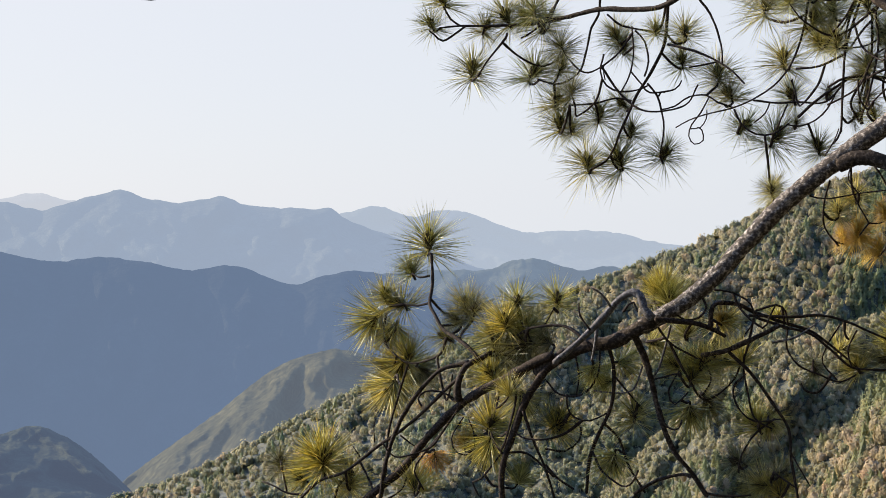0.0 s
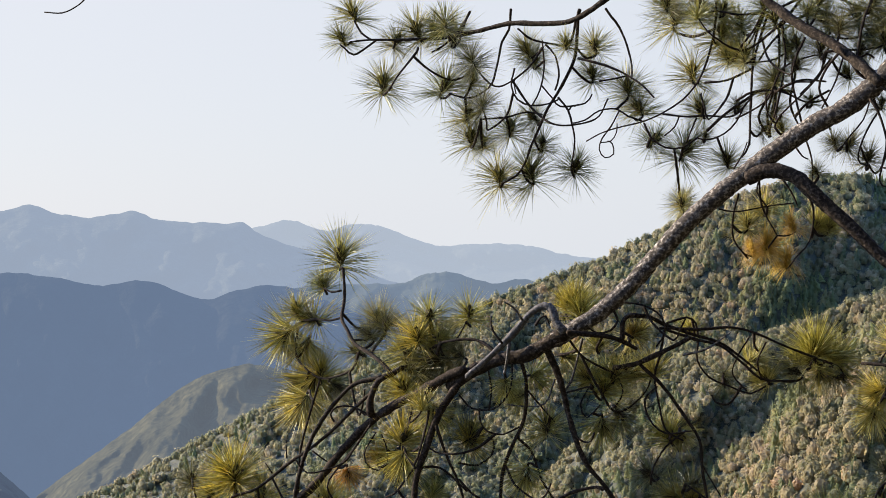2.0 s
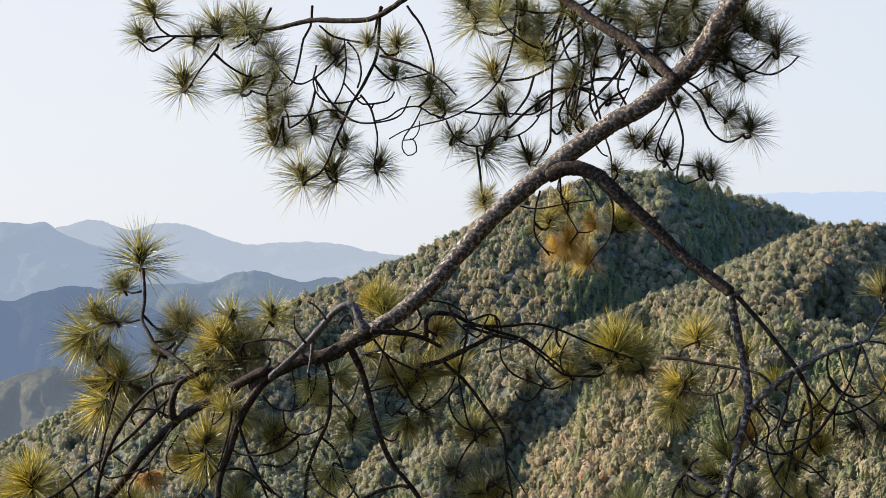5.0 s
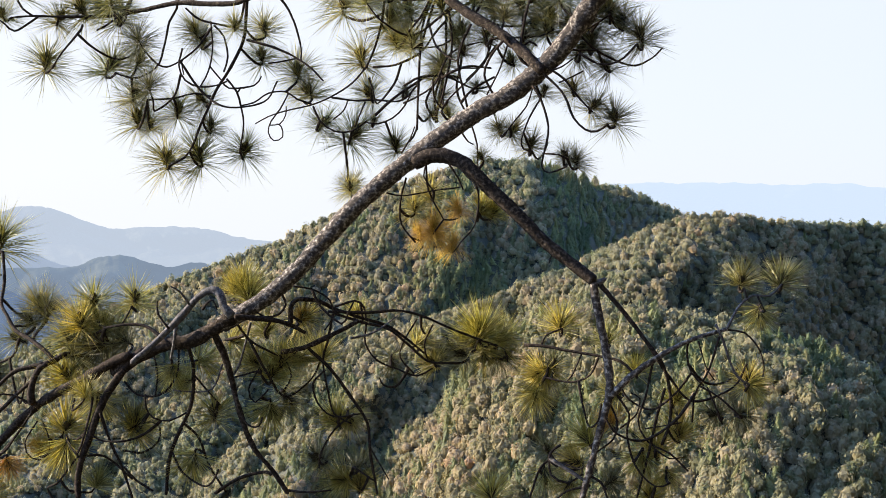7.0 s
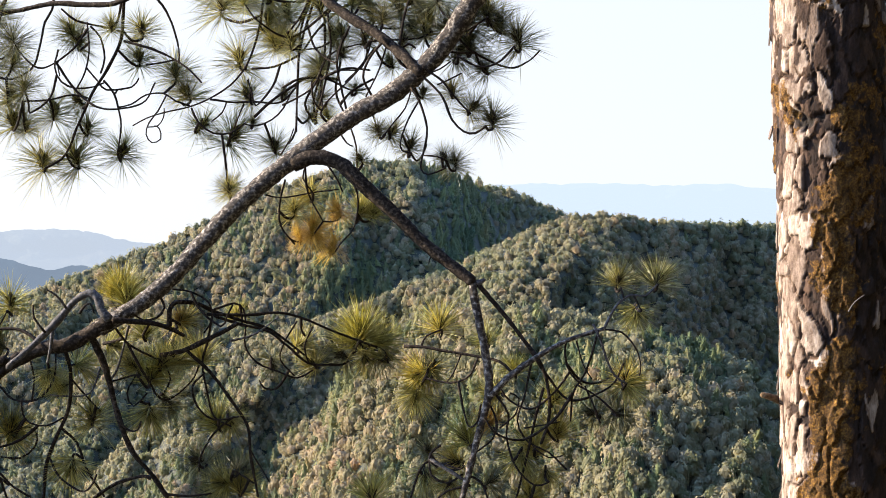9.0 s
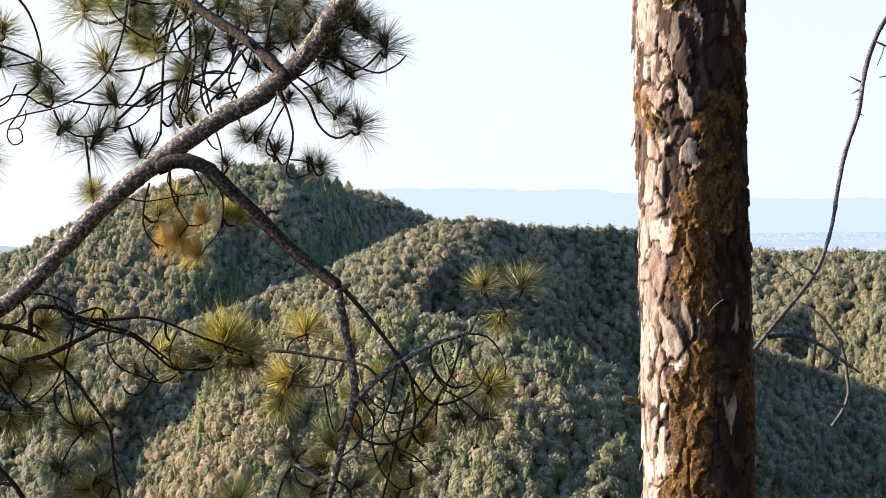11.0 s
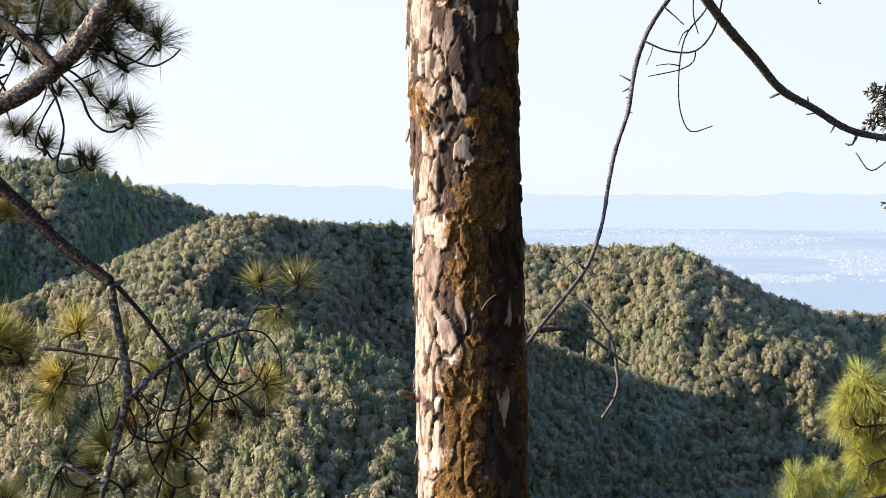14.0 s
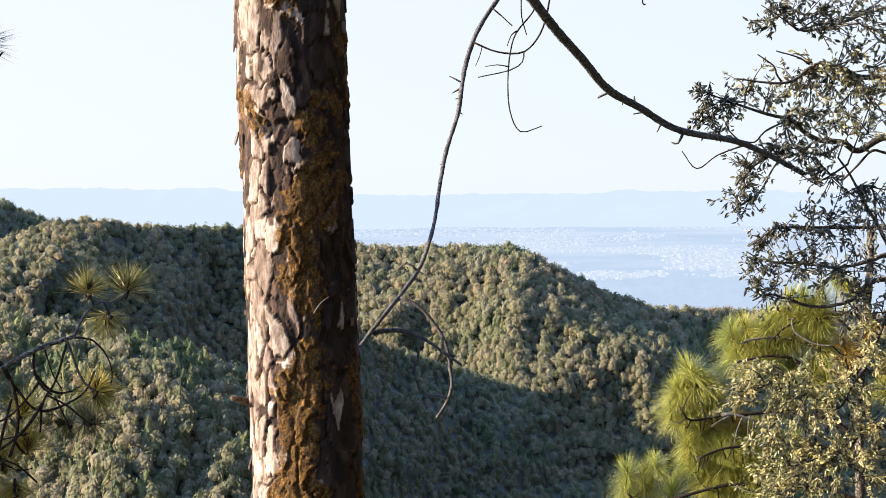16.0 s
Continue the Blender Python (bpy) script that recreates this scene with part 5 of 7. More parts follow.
branch(pine, "branch", [(0.839, 7.704, 2.332), (0.848, 7.713, 2.213), (0.829, 7.722, 2.111), (0.789, 7.731, 2.035)], 0.0046, 0.0046, "twig")
branch(pine, "branch", [(0.735, 7.758, 2.391), (0.797, 7.757, 2.342), (0.897, 7.749, 2.319), (0.997, 7.740, 2.295)], 0.0057, 0.0057, "twig")
branch(pine, "branch", [(0.904, 7.666, 2.077), (0.948, 7.665, 2.021), (0.966, 7.666, 1.958), (0.978, 7.667, 1.881), (0.962, 7.673, 1.760)], 0.0057, 0.0045, "twig")
branch(pine, "branch", [(0.966, 7.665, 1.961), (1.022, 7.658, 1.975), (1.085, 7.648, 2.016), (1.160, 7.637, 2.023), (1.210, 7.631, 1.991), (1.272, 7.622, 1.970)], 0.0045, 0.0045, "twig")
branch(pine, "branch", [(0.954, 7.664, 2.021), (0.966, 7.661, 2.040), (0.979, 7.660, 2.036)], 0.0045, 0.0045, "twig")
branch(pine, "branch", [(0.991, 7.644, 2.248), (1.054, 7.597, 2.227), (1.123, 7.549, 2.200), (1.191, 7.502, 2.160), (1.247, 7.456, 2.114), (1.289, 7.412, 2.060)], 0.0079, 0.0044, "twig")
branch(pine, "branch", [(1.071, 7.541, 2.139), (1.133, 7.531, 2.149), (1.194, 7.521, 2.162)], 0.0045, 0.0045, "twig")
branch(pine, "branch", [(1.080, 7.410, 2.441), (1.105, 7.411, 2.405), (1.142, 7.411, 2.357), (1.172, 7.413, 2.284), (1.194, 7.417, 2.198), (1.194, 7.421, 2.148)], 0.0066, 0.0044, "twig")
branch(pine, "branch", [(1.501, 7.135, 2.437), (1.506, 7.159, 2.391), (1.500, 7.191, 2.297), (1.481, 7.224, 2.202), (1.449, 7.257, 2.117), (1.393, 7.293, 2.045), (1.313, 7.330, 1.990), (1.231, 7.366, 1.954), (1.125, 7.404, 1.929), (1.055, 7.435, 1.905), (1.003, 7.463, 1.875)], 0.0064, 0.0033, "twig")
branch(pine, "branch", [(1.143, 7.438, 2.006), (1.107, 7.446, 1.937), (1.070, 7.454, 1.887), (1.058, 7.457, 1.838), (1.082, 7.455, 1.803), (1.119, 7.449, 1.819), (1.113, 7.449, 1.863), (1.094, 7.451, 1.875)], 0.0044, 0.0033, "twig")
branch(pine, "branch", [(1.064, 7.455, 1.869), (1.107, 7.449, 1.875), (1.131, 7.444, 1.912), (1.133, 7.442, 1.950)], 0.0033, 0.0033, "twig")
branch(pine, "branch", [(1.231, 7.326, 1.946), (1.261, 7.324, 1.884), (1.321, 7.315, 1.841), (1.394, 7.302, 1.842), (1.454, 7.289, 1.885)], 0.0065, 0.0043, "twig")
branch(pine, "branch", [(1.454, 7.289, 1.879), (1.503, 7.280, 1.873), (1.563, 7.267, 1.898), (1.611, 7.254, 1.947), (1.641, 7.245, 2.009)], 0.0043, 0.0043, "twig")
branch(pine, "branch", [(1.309, 7.311, 1.983), (1.406, 7.294, 1.971), (1.490, 7.278, 1.974), (1.599, 7.256, 1.972), (1.671, 7.236, 2.046)], 0.0054, 0.0054, "twig")
branch(pine, "branch", [(1.472, 7.282, 1.971), (1.472, 7.278, 2.033), (1.466, 7.277, 2.070)], 0.0033, 0.0033, "twig")
branch(pine, "branch", [(1.406, 7.299, 1.860), (1.430, 7.292, 1.922), (1.448, 7.287, 1.965)], 0.0043, 0.0043, "twig")
branch(pine, "branch", [(1.315, 7.314, 1.891), (1.358, 7.305, 1.928), (1.376, 7.300, 1.971)], 0.0043, 0.0043, "twig")
branch(pine, "branch", [(1.471, 7.183, 1.906), (1.542, 7.165, 1.973), (1.625, 7.144, 2.032), (1.696, 7.126, 2.074), (1.815, 7.098, 2.063)], 0.0075, 0.0075, "twig")
branch(pine, "branch", [(1.697, 7.097, 2.391), (1.658, 7.119, 2.270), (1.649, 7.136, 2.089), (1.644, 7.143, 1.992), (1.644, 7.149, 1.845)], 0.0064, 0.0043, "twig")
branch(pine, "branch", [(1.740, 7.042, 2.326), (1.745, 7.053, 2.206), (1.738, 7.064, 2.086), (1.721, 7.074, 1.989), (1.708, 7.082, 1.874)], 0.0064, 0.0053, "twig")
branch(pine, "branch", [(1.816, 7.073, 2.355), (1.729, 7.102, 2.271), (1.671, 7.123, 2.186), (1.659, 7.127, 2.174)], 0.0054, 0.0054, "twig")
branch(pine, "branch", [(1.694, 7.097, 2.403), (1.646, 7.120, 2.282), (1.605, 7.134, 2.234), (1.581, 7.138, 2.240)], 0.0054, 0.0043, "twig")
branch(pine, "branch", [(1.812, 7.084, 2.247), (1.742, 7.106, 2.198), (1.659, 7.126, 2.186), (1.612, 7.136, 2.186)], 0.0043, 0.0043, "twig")
branch(pine, "branch", [(1.537, 6.970, 1.743), (1.572, 6.961, 1.803), (1.589, 6.956, 1.850)], 0.0042, 0.0031, "twig")
branch(pine, "branch", [(1.683, 7.000, 2.368), (1.633, 7.030, 2.178), (1.624, 7.045, 1.986), (1.618, 7.052, 1.842), (1.589, 7.060, 1.793)], 0.0063, 0.0053, "twig")
branch(pine, "branch", [(1.730, 6.943, 2.316), (1.744, 6.952, 2.174), (1.712, 6.973, 1.984), (1.681, 6.985, 1.888)], 0.0063, 0.0042, "twig")
branch(pine, "branch", [(1.806, 6.877, 2.265), (1.762, 6.898, 2.159), (1.763, 6.904, 2.076), (1.797, 6.903, 1.931)], 0.0063, 0.0052, "twig")
branch(pine, "branch", [(1.898, 6.856, 2.230), (1.855, 6.878, 2.100), (1.774, 6.900, 2.088), (1.717, 6.916, 2.064)], 0.0052, 0.0042, "twig")
branch(pine, "branch", [(1.924, 6.750, 2.175), (1.897, 6.764, 2.081), (1.848, 6.784, 1.976)], 0.0051, 0.0041, "twig")
branch(pine, "branch", [(1.565, 7.056, 2.022), (1.635, 7.038, 2.058), (1.740, 7.013, 2.059), (1.846, 6.990, 2.011), (1.916, 6.971, 2.023)], 0.0063, 0.0042, "twig")
branch(pine, "branch", [(1.852, 6.866, 2.253), (1.877, 6.868, 2.159), (1.832, 6.886, 2.076), (1.718, 6.922, 1.957), (1.695, 6.929, 1.910)], 0.0052, 0.0042, "twig")
branch(pine, "branch", [(1.555, 7.011, 1.948), (1.624, 6.993, 1.984), (1.682, 6.977, 2.031), (1.739, 6.955, 2.151), (1.866, 6.920, 2.198), (1.924, 6.906, 2.175)], 0.0053, 0.0042, "twig")
branch(pine, "branch", [(1.665, 7.003, 2.380), (1.631, 7.018, 2.309), (1.585, 7.034, 2.249)], 0.0053, 0.0042, "twig")
branch(pine, "branch", [(1.861, 6.765, 2.198), (1.986, 6.730, 2.204), (2.053, 6.710, 2.209), (2.097, 6.694, 2.233)], 0.0062, 0.0041, "twig")
branch(pine, "branch", [(1.951, 6.693, 2.147), (1.995, 6.677, 2.182), (2.023, 6.670, 2.165)], 0.0061, 0.0051, "twig")
branch(pine, "branch", [(1.880, 6.656, 2.201), (1.914, 6.649, 2.166), (1.954, 6.643, 2.103), (1.994, 6.633, 2.075)], 0.0101, 0.0061, "twig")
branch(pine, "branch", [(2.009, 6.524, 2.079), (2.043, 6.516, 2.056), (2.087, 6.504, 2.022), (2.120, 6.496, 1.977), (2.165, 6.485, 1.925), (2.192, 6.477, 1.899)], 0.0060, 0.0040, "twig")
branch(pine, "branch", [(1.999, 6.529, 2.051), (2.030, 6.514, 2.022), (2.072, 6.496, 1.976), (2.093, 6.485, 1.930), (2.113, 6.474, 1.873), (2.155, 6.455, 1.827), (2.196, 6.434, 1.821), (2.231, 6.413, 1.846)], 0.0060, 0.0050, "twig")
branch(pine, "branch", [(1.967, 6.542, 2.000), (1.998, 6.527, 1.942), (2.024, 6.515, 1.839), (2.011, 6.513, 1.759), (1.996, 6.510, 1.685), (2.023, 6.493, 1.660), (2.084, 6.466, 1.685)], 0.0060, 0.0040, "twig")
branch(pine, "branch", [(2.004, 6.489, 1.734), (2.053, 6.474, 1.730), (2.086, 6.465, 1.713)], 0.0040, 0.0040, "twig")
branch(pine, "branch", [(2.000, 6.535, 1.954), (1.957, 6.551, 1.874), (1.930, 6.562, 1.794), (1.936, 6.561, 1.754), (1.967, 6.552, 1.746)], 0.0050, 0.0040, "twig")
branch(pine, "branch", [(1.967, 6.543, 1.988), (1.946, 6.552, 1.920), (1.902, 6.567, 1.863), (1.870, 6.578, 1.817)], 0.0040, 0.0040, "twig")
branch(pine, "branch", [(2.032, 6.519, 2.056), (2.075, 6.504, 2.073), (2.113, 6.490, 2.102)], 0.0040, 0.0040, "twig")
branch(pine, "branch", [(2.065, 6.512, 2.011), (2.114, 6.495, 2.034), (2.154, 6.480, 2.056)], 0.0040, 0.0040, "twig")
branch(pine, "branch", [(2.139, 6.480, 2.124), (2.205, 6.461, 2.084), (2.259, 6.443, 2.084), (2.302, 6.427, 2.107), (2.346, 6.407, 2.157)], 0.0060, 0.0050, "twig")
branch(pine, "branch", [(2.081, 6.600, 2.166), (2.135, 6.580, 2.201), (2.211, 6.552, 2.235), (2.276, 6.526, 2.280)], 0.0071, 0.0051, "twig")
branch(pine, "branch", [(2.092, 6.598, 2.155), (2.170, 6.574, 2.143), (2.236, 6.552, 2.143)], 0.0061, 0.0051, "twig")
branch(pine, "branch", [(1.767, 6.708, 1.844), (1.787, 6.705, 1.774), (1.790, 6.706, 1.681), (1.790, 6.707, 1.600)], 0.0041, 0.0030, "twig")
branch(pine, "branch", [(1.604, 6.803, 1.699), (1.593, 6.806, 1.647), (1.632, 6.797, 1.588)], 0.0041, 0.0041, "twig")
branch(pine, "branch", [(1.689, 6.783, 1.699), (1.723, 6.775, 1.647), (1.746, 6.769, 1.594)], 0.0051, 0.0041, "twig")
branch(pine, "branch", [(1.728, 6.719, 1.820), (1.751, 6.714, 1.786), (1.773, 6.709, 1.774)], 0.0041, 0.0030, "twig")
branch(pine, "branch", [(-0.568, 7.903, 2.819), (-0.879, 7.953, 2.699), (-1.141, 7.992, 2.615), (-1.253, 8.046, 2.532), (-1.339, 8.097, 2.499), (-1.429, 8.142, 2.507)], 0.0059, 0.0037, "twig")
branch(pine, "dead_branch", [(3.237, 5.149, 1.031), (3.344, 5.277, 1.051), (3.523, 5.368, 1.169), (3.666, 5.475, 1.236), (3.811, 5.580, 1.322), (3.945, 5.691, 1.463), (4.059, 5.812, 1.627), (4.171, 5.930, 1.765), (4.304, 6.029, 1.943), (4.414, 6.138, 2.129), (4.538, 6.234, 2.284), (4.686, 6.312, 2.427), (4.889, 6.333, 2.647)], 0.0078, 0.0134, "dead")
branch(pine, "dead_branch", [(3.366, 5.219, 1.106), (3.447, 5.168, 1.112), (3.520, 5.117, 1.079), (3.578, 5.072, 1.027), (3.622, 5.037, 0.988)], 0.0104, 0.0046, "dead")
branch(pine, "dead_branch", [(3.553, 5.324, 1.219), (3.612, 5.282, 1.178), (3.665, 5.239, 1.094), (3.686, 5.216, 1.018), (3.689, 5.207, 0.958), (3.691, 5.198, 0.897), (3.667, 5.204, 0.830), (3.636, 5.218, 0.781)], 0.0067, 0.0078, "dead")
branch(pine, "dead_branch", [(3.503, 4.959, 0.885), (3.483, 4.974, 0.896), (3.447, 4.998, 0.893)], 0.0073, 0.0045, "dead")
branch(pine, "dead_branch", [(3.491, 5.113, 1.089), (3.483, 5.110, 1.008), (3.470, 5.115, 0.979), (3.480, 5.099, 0.906)], 0.0056, 0.0038, "dead")
branch(pine, "dead_branch", [(3.578, 5.093, 1.107), (3.575, 5.089, 1.049), (3.558, 5.095, 1.002)], 0.0056, 0.0038, "dead")
branch(pine, "dead_branch", [(3.676, 5.404, 1.313), (3.645, 5.427, 1.340), (3.618, 5.443, 1.316)], 0.0057, 0.0041, "dead")
branch(pine, "dead_branch", [(3.675, 5.430, 1.323), (3.694, 5.417, 1.307), (3.707, 5.407, 1.296)], 0.0041, 0.0025, "dead")
branch(pine, "dead_branch", [(4.497, 6.186, 2.256), (4.562, 6.143, 2.221), (4.628, 6.096, 2.206), (4.679, 6.058, 2.214), (4.719, 6.021, 2.267), (4.744, 5.993, 2.347), (4.756, 5.967, 2.471)], 0.0048, 0.0048, "twig")
branch(pine, "dead_branch", [(4.855, 6.182, 2.480), (4.837, 6.205, 2.407), (4.783, 6.257, 2.316), (4.765, 6.280, 2.224), (4.762, 6.294, 2.094), (4.774, 6.294, 1.964), (4.813, 6.269, 1.874), (4.890, 6.210, 1.898)], 0.0049, 0.0030, "twig")
branch(pine, "dead_branch", [(4.646, 6.020, 2.210), (4.643, 6.026, 2.166), (4.602, 6.061, 2.131), (4.491, 6.144, 2.101)], 0.0037, 0.0028, "twig")
branch(pine, "dead_branch", [(4.557, 6.006, 2.140), (4.516, 6.035, 2.149), (4.473, 6.067, 2.142)], 0.0037, 0.0019, "twig")
branch(pine, "dead_branch", [(4.652, 6.266, 2.424), (4.692, 6.242, 2.384), (4.731, 6.218, 2.342)], 0.0039, 0.0029, "twig")
branch(pine, "dead_branch", [(4.802, 6.244, 2.501), (4.810, 6.253, 2.391), (4.833, 6.246, 2.308)], 0.0039, 0.0030, "twig")
branch(pine, "dead_branch", [(4.684, 6.119, 2.309), (4.665, 6.135, 2.292), (4.652, 6.150, 2.243)], 0.0038, 0.0020, "twig")
branch(pine, "dead_branch", [(4.517, 6.149, 2.237), (4.510, 6.158, 2.196), (4.497, 6.172, 2.152)], 0.0028, 0.0019, "twig")
branch(pine, "dead_branch", [(2.943, 5.304, 3.804), (3.221, 5.407, 3.574), (3.597, 5.481, 3.160), (3.910, 5.533, 2.801), (4.175, 5.566, 2.543), (4.382, 5.610, 2.380), (4.552, 5.669, 2.268), (4.727, 5.719, 2.161), (4.903, 5.764, 2.042), (5.097, 5.786, 1.970), (5.321, 5.779, 1.874), (5.600, 5.711, 1.825), (5.806, 5.705, 1.763), (6.016, 5.690, 1.678)], 0.0338, 0.0129, "dead")
branch(pine, "dead_branch", [(5.686, 5.735, 1.809), (5.599, 5.820, 1.764), (5.530, 5.885, 1.703), (5.480, 5.929, 1.783)], 0.0050, 0.0030, "twig")
branch(pine, "dead_branch", [(4.533, 5.104, 2.406), (4.537, 5.112, 2.331), (4.546, 5.106, 2.325)], 0.0034, 0.0034, "twig")
branch(pine, "stub", [(4.379, 6.104, 2.072), (4.332, 6.134, 2.100)], 0.0064, 0.0021, "dead")
branch(pine, "stub", [(4.368, 6.092, 2.052), (4.333, 6.118, 2.026)], 0.0075, 0.0021, "dead")
branch(pine, "stub", [(4.340, 6.063, 2.002), (4.322, 6.075, 2.000)], 0.0054, 0.0021, "dead")
branch(pine, "stub", [(4.304, 6.029, 1.943), (4.322, 6.017, 1.931)], 0.0043, 0.0011, "dead")
branch(pine, "stub", [(4.420, 6.143, 2.138), (4.412, 6.148, 2.144)], 0.0035, 0.0017, "dead")
branch(pine, "stub", [(4.458, 6.175, 2.189), (4.465, 6.170, 2.183)], 0.0043, 0.0021, "dead")
branch(pine, "stub", [(4.574, 6.257, 2.321), (4.569, 6.259, 2.334)], 0.0043, 0.0021, "dead")
branch(pine, "stub", [(4.134, 5.894, 1.719), (4.122, 5.903, 1.716)], 0.0035, 0.0017, "dead")
branch(pine, "stub", [(4.923, 5.768, 2.033), (4.881, 5.804, 2.006)], 0.0087, 0.0048, "dead")
branch(pine, "stub", [(4.690, 5.709, 2.184), (4.692, 5.706, 2.190)], 0.0057, 0.0038, "dead")
branch(pine, "stub", [(4.754, 5.727, 2.142), (4.758, 5.722, 2.154)], 0.0067, 0.0038, "dead")
branch(pine, "stub", [(4.754, 5.727, 2.142), (4.752, 5.730, 2.130)], 0.0057, 0.0038, "dead")
branch(pine, "stub", [(5.075, 5.785, 1.978), (5.072, 5.786, 2.016)], 0.0078, 0.0039, "dead")
branch(pine, "stub", [(5.142, 5.788, 1.950), (5.100, 5.824, 1.941)], 0.0048, 0.0029, "dead")
branch(pine, "stub", [(5.002, 5.779, 2.003), (5.001, 5.782, 1.978)], 0.0048, 0.0029, "dead")
branch(pine, "stub", [(5.245, 5.787, 1.902), (5.247, 5.785, 1.914)], 0.0059, 0.0029, "dead")
branch(pine, "stub", [(5.233, 5.787, 1.907), (5.218, 5.803, 1.863)], 0.0078, 0.0029, "dead")
branch(pine, "stub", [(5.349, 5.774, 1.867), (5.332, 5.792, 1.814), (5.310, 5.811, 1.819)], 0.0098, 0.0039, "dead")
branch(pine, "stub", [(5.530, 5.726, 1.838), (5.529, 5.728, 1.819)], 0.0040, 0.0020, "dead")
branch(pine, "stub", [(4.589, 5.680, 2.245), (4.587, 5.683, 2.233)], 0.0048, 0.0029, "dead")
branch(pine, "stub", [(2.182, 6.371, 1.238), (2.208, 6.363, 1.251)], 0.0158, 0.0098, "dead")
branch(pine, "stub", [(2.047, 6.454, 1.349), (2.021, 6.462, 1.338), (2.014, 6.463, 1.311)], 0.0050, 0.0020, "twig")
branch(pine, "stub", [(2.020, 6.470, 1.373), (2.031, 6.467, 1.389)], 0.0060, 0.0030, "dead")
branch(pine, "stub", [(1.825, 6.642, 1.930), (1.842, 6.640, 1.884)], 0.0090, 0.0030, "dead")
branch(pine, "broken_stub", [(2.998, 5.304, 0.850), (2.935, 5.311, 0.873), (2.894, 5.305, 0.890), (2.844, 5.303, 0.903)], 0.0255, 0.0097, "moss")
branch(pine, "splinter", [(3.012, 5.024, 1.201), (3.020, 4.999, 1.234), (3.036, 4.968, 1.258)], 0.0034, 0.0017, "dead")
branch(pine, "branch", [(1.791, 6.951, 2.347), (1.888, 6.963, 2.380), (1.985, 6.974, 2.354), (2.065, 6.989, 2.406)], 0.0072, 0.0050, "twig")
branch(pine, "branch", [(1.798, 6.845, 2.291), (1.882, 6.858, 2.269), (2.000, 6.867, 2.260), (2.102, 6.879, 2.302)], 0.0072, 0.0050, "twig")
branch(pine, "branch", [(1.896, 6.681, 2.194), (1.843, 6.704, 2.125), (1.821, 6.724, 2.049), (1.859, 6.739, 1.981)], 0.0072, 0.0050, "twig")
branch(pine, "branch", [(1.731, 6.985, 2.068), (1.824, 6.997, 2.103), (1.926, 7.009, 2.098)], 0.0072, 0.0050, "twig")
branch(pine, "branch", [(1.721, 7.039, 2.071), (1.696, 7.058, 1.968), (1.714, 7.075, 1.875)], 0.0072, 0.0050, "twig")
branch(pine, "branch", [(1.756, 7.019, 2.290), (1.805, 7.032, 2.152), (1.789, 7.050, 2.014), (1.833, 7.064, 1.909)], 0.0072, 0.0050, "twig")
branch(pine, "branch", [(1.697, 7.019, 2.047), (1.656, 7.040, 1.956), (1.695, 7.055, 1.884)], 0.0072, 0.0050, "twig")
branch(pine, "branch", [(1.802, 6.931, 2.041), (1.862, 6.947, 2.099), (1.938, 6.962, 2.192)], 0.0072, 0.0050, "twig")
branch(pine, "branch", [(1.951, 6.663, 2.148), (1.981, 6.683, 2.296), (2.022, 6.702, 2.395)], 0.0072, 0.0050, "twig")
branch(pine, "branch", [(1.723, 6.941, 2.392), (1.816, 6.954, 2.432), (1.936, 6.964, 2.440), (2.113, 6.967, 2.367)], 0.0072, 0.0050, "twig")
branch(pine, "branch", [(1.772, 6.909, 1.948), (1.828, 6.925, 2.006), (1.921, 6.938, 2.057)], 0.0072, 0.0050, "twig")
branch(pine, "branch", [(1.644, 7.111, 2.159), (1.549, 7.139, 2.114), (1.459, 7.166, 2.105)], 0.0072, 0.0050, "twig")
branch(pine, "branch", [(1.701, 7.062, 2.387), (1.589, 7.091, 2.379), (1.500, 7.120, 2.399)], 0.0072, 0.0050, "twig")
tufts(pine, "ball", "green", [(0.002, 7.952, 2.473, 0.123), (-0.051, 7.963, 2.363, 0.103), (0.195, 7.962, 2.351, 0.110), (0.295, 7.955, 2.391, 0.143), (0.459, 7.950, 2.366, 0.143), (0.137, 7.980, 2.153, 0.143), (0.413, 7.971, 2.140, 0.143), (0.542, 7.961, 2.168, 0.123), (0.522, 7.972, 2.017, 0.123), (0.537, 7.976, 1.905, 0.129), (0.595, 7.973, 1.887, 0.091), (0.371, 7.950, 2.408, 0.103)])
tufts(pine, "ball", "green", [(0.647, 7.754, 1.722, 0.144), (0.790, 7.742, 1.736, 0.149), (0.804, 7.732, 1.990, 0.101), (0.698, 7.744, 1.939, 0.122), (0.841, 7.733, 1.870, 0.101), (0.988, 7.720, 1.765, 0.122), (0.773, 7.714, 2.287, 0.115), (0.804, 7.715, 2.237, 0.101), (1.217, 7.673, 2.115, 0.136), (1.267, 7.671, 2.026, 0.129), (1.072, 7.679, 2.298, 0.115), (1.060, 7.691, 2.177, 0.115)])
tufts(pine, "ball", "green", [(1.354, 7.272, 2.374, 0.144), (1.547, 7.241, 2.315, 0.144), (1.602, 7.236, 2.242, 0.116), (1.429, 7.279, 2.149, 0.130), (1.273, 7.322, 1.872, 0.102), (1.400, 7.301, 1.823, 0.144), (1.466, 7.282, 1.996, 0.116), (1.575, 7.268, 1.780, 0.109), (1.813, 7.188, 2.243, 0.097), (1.766, 7.208, 2.139, 0.097), (1.619, 7.222, 2.352, 0.123), (0.901, 7.348, 2.283, 0.082)])
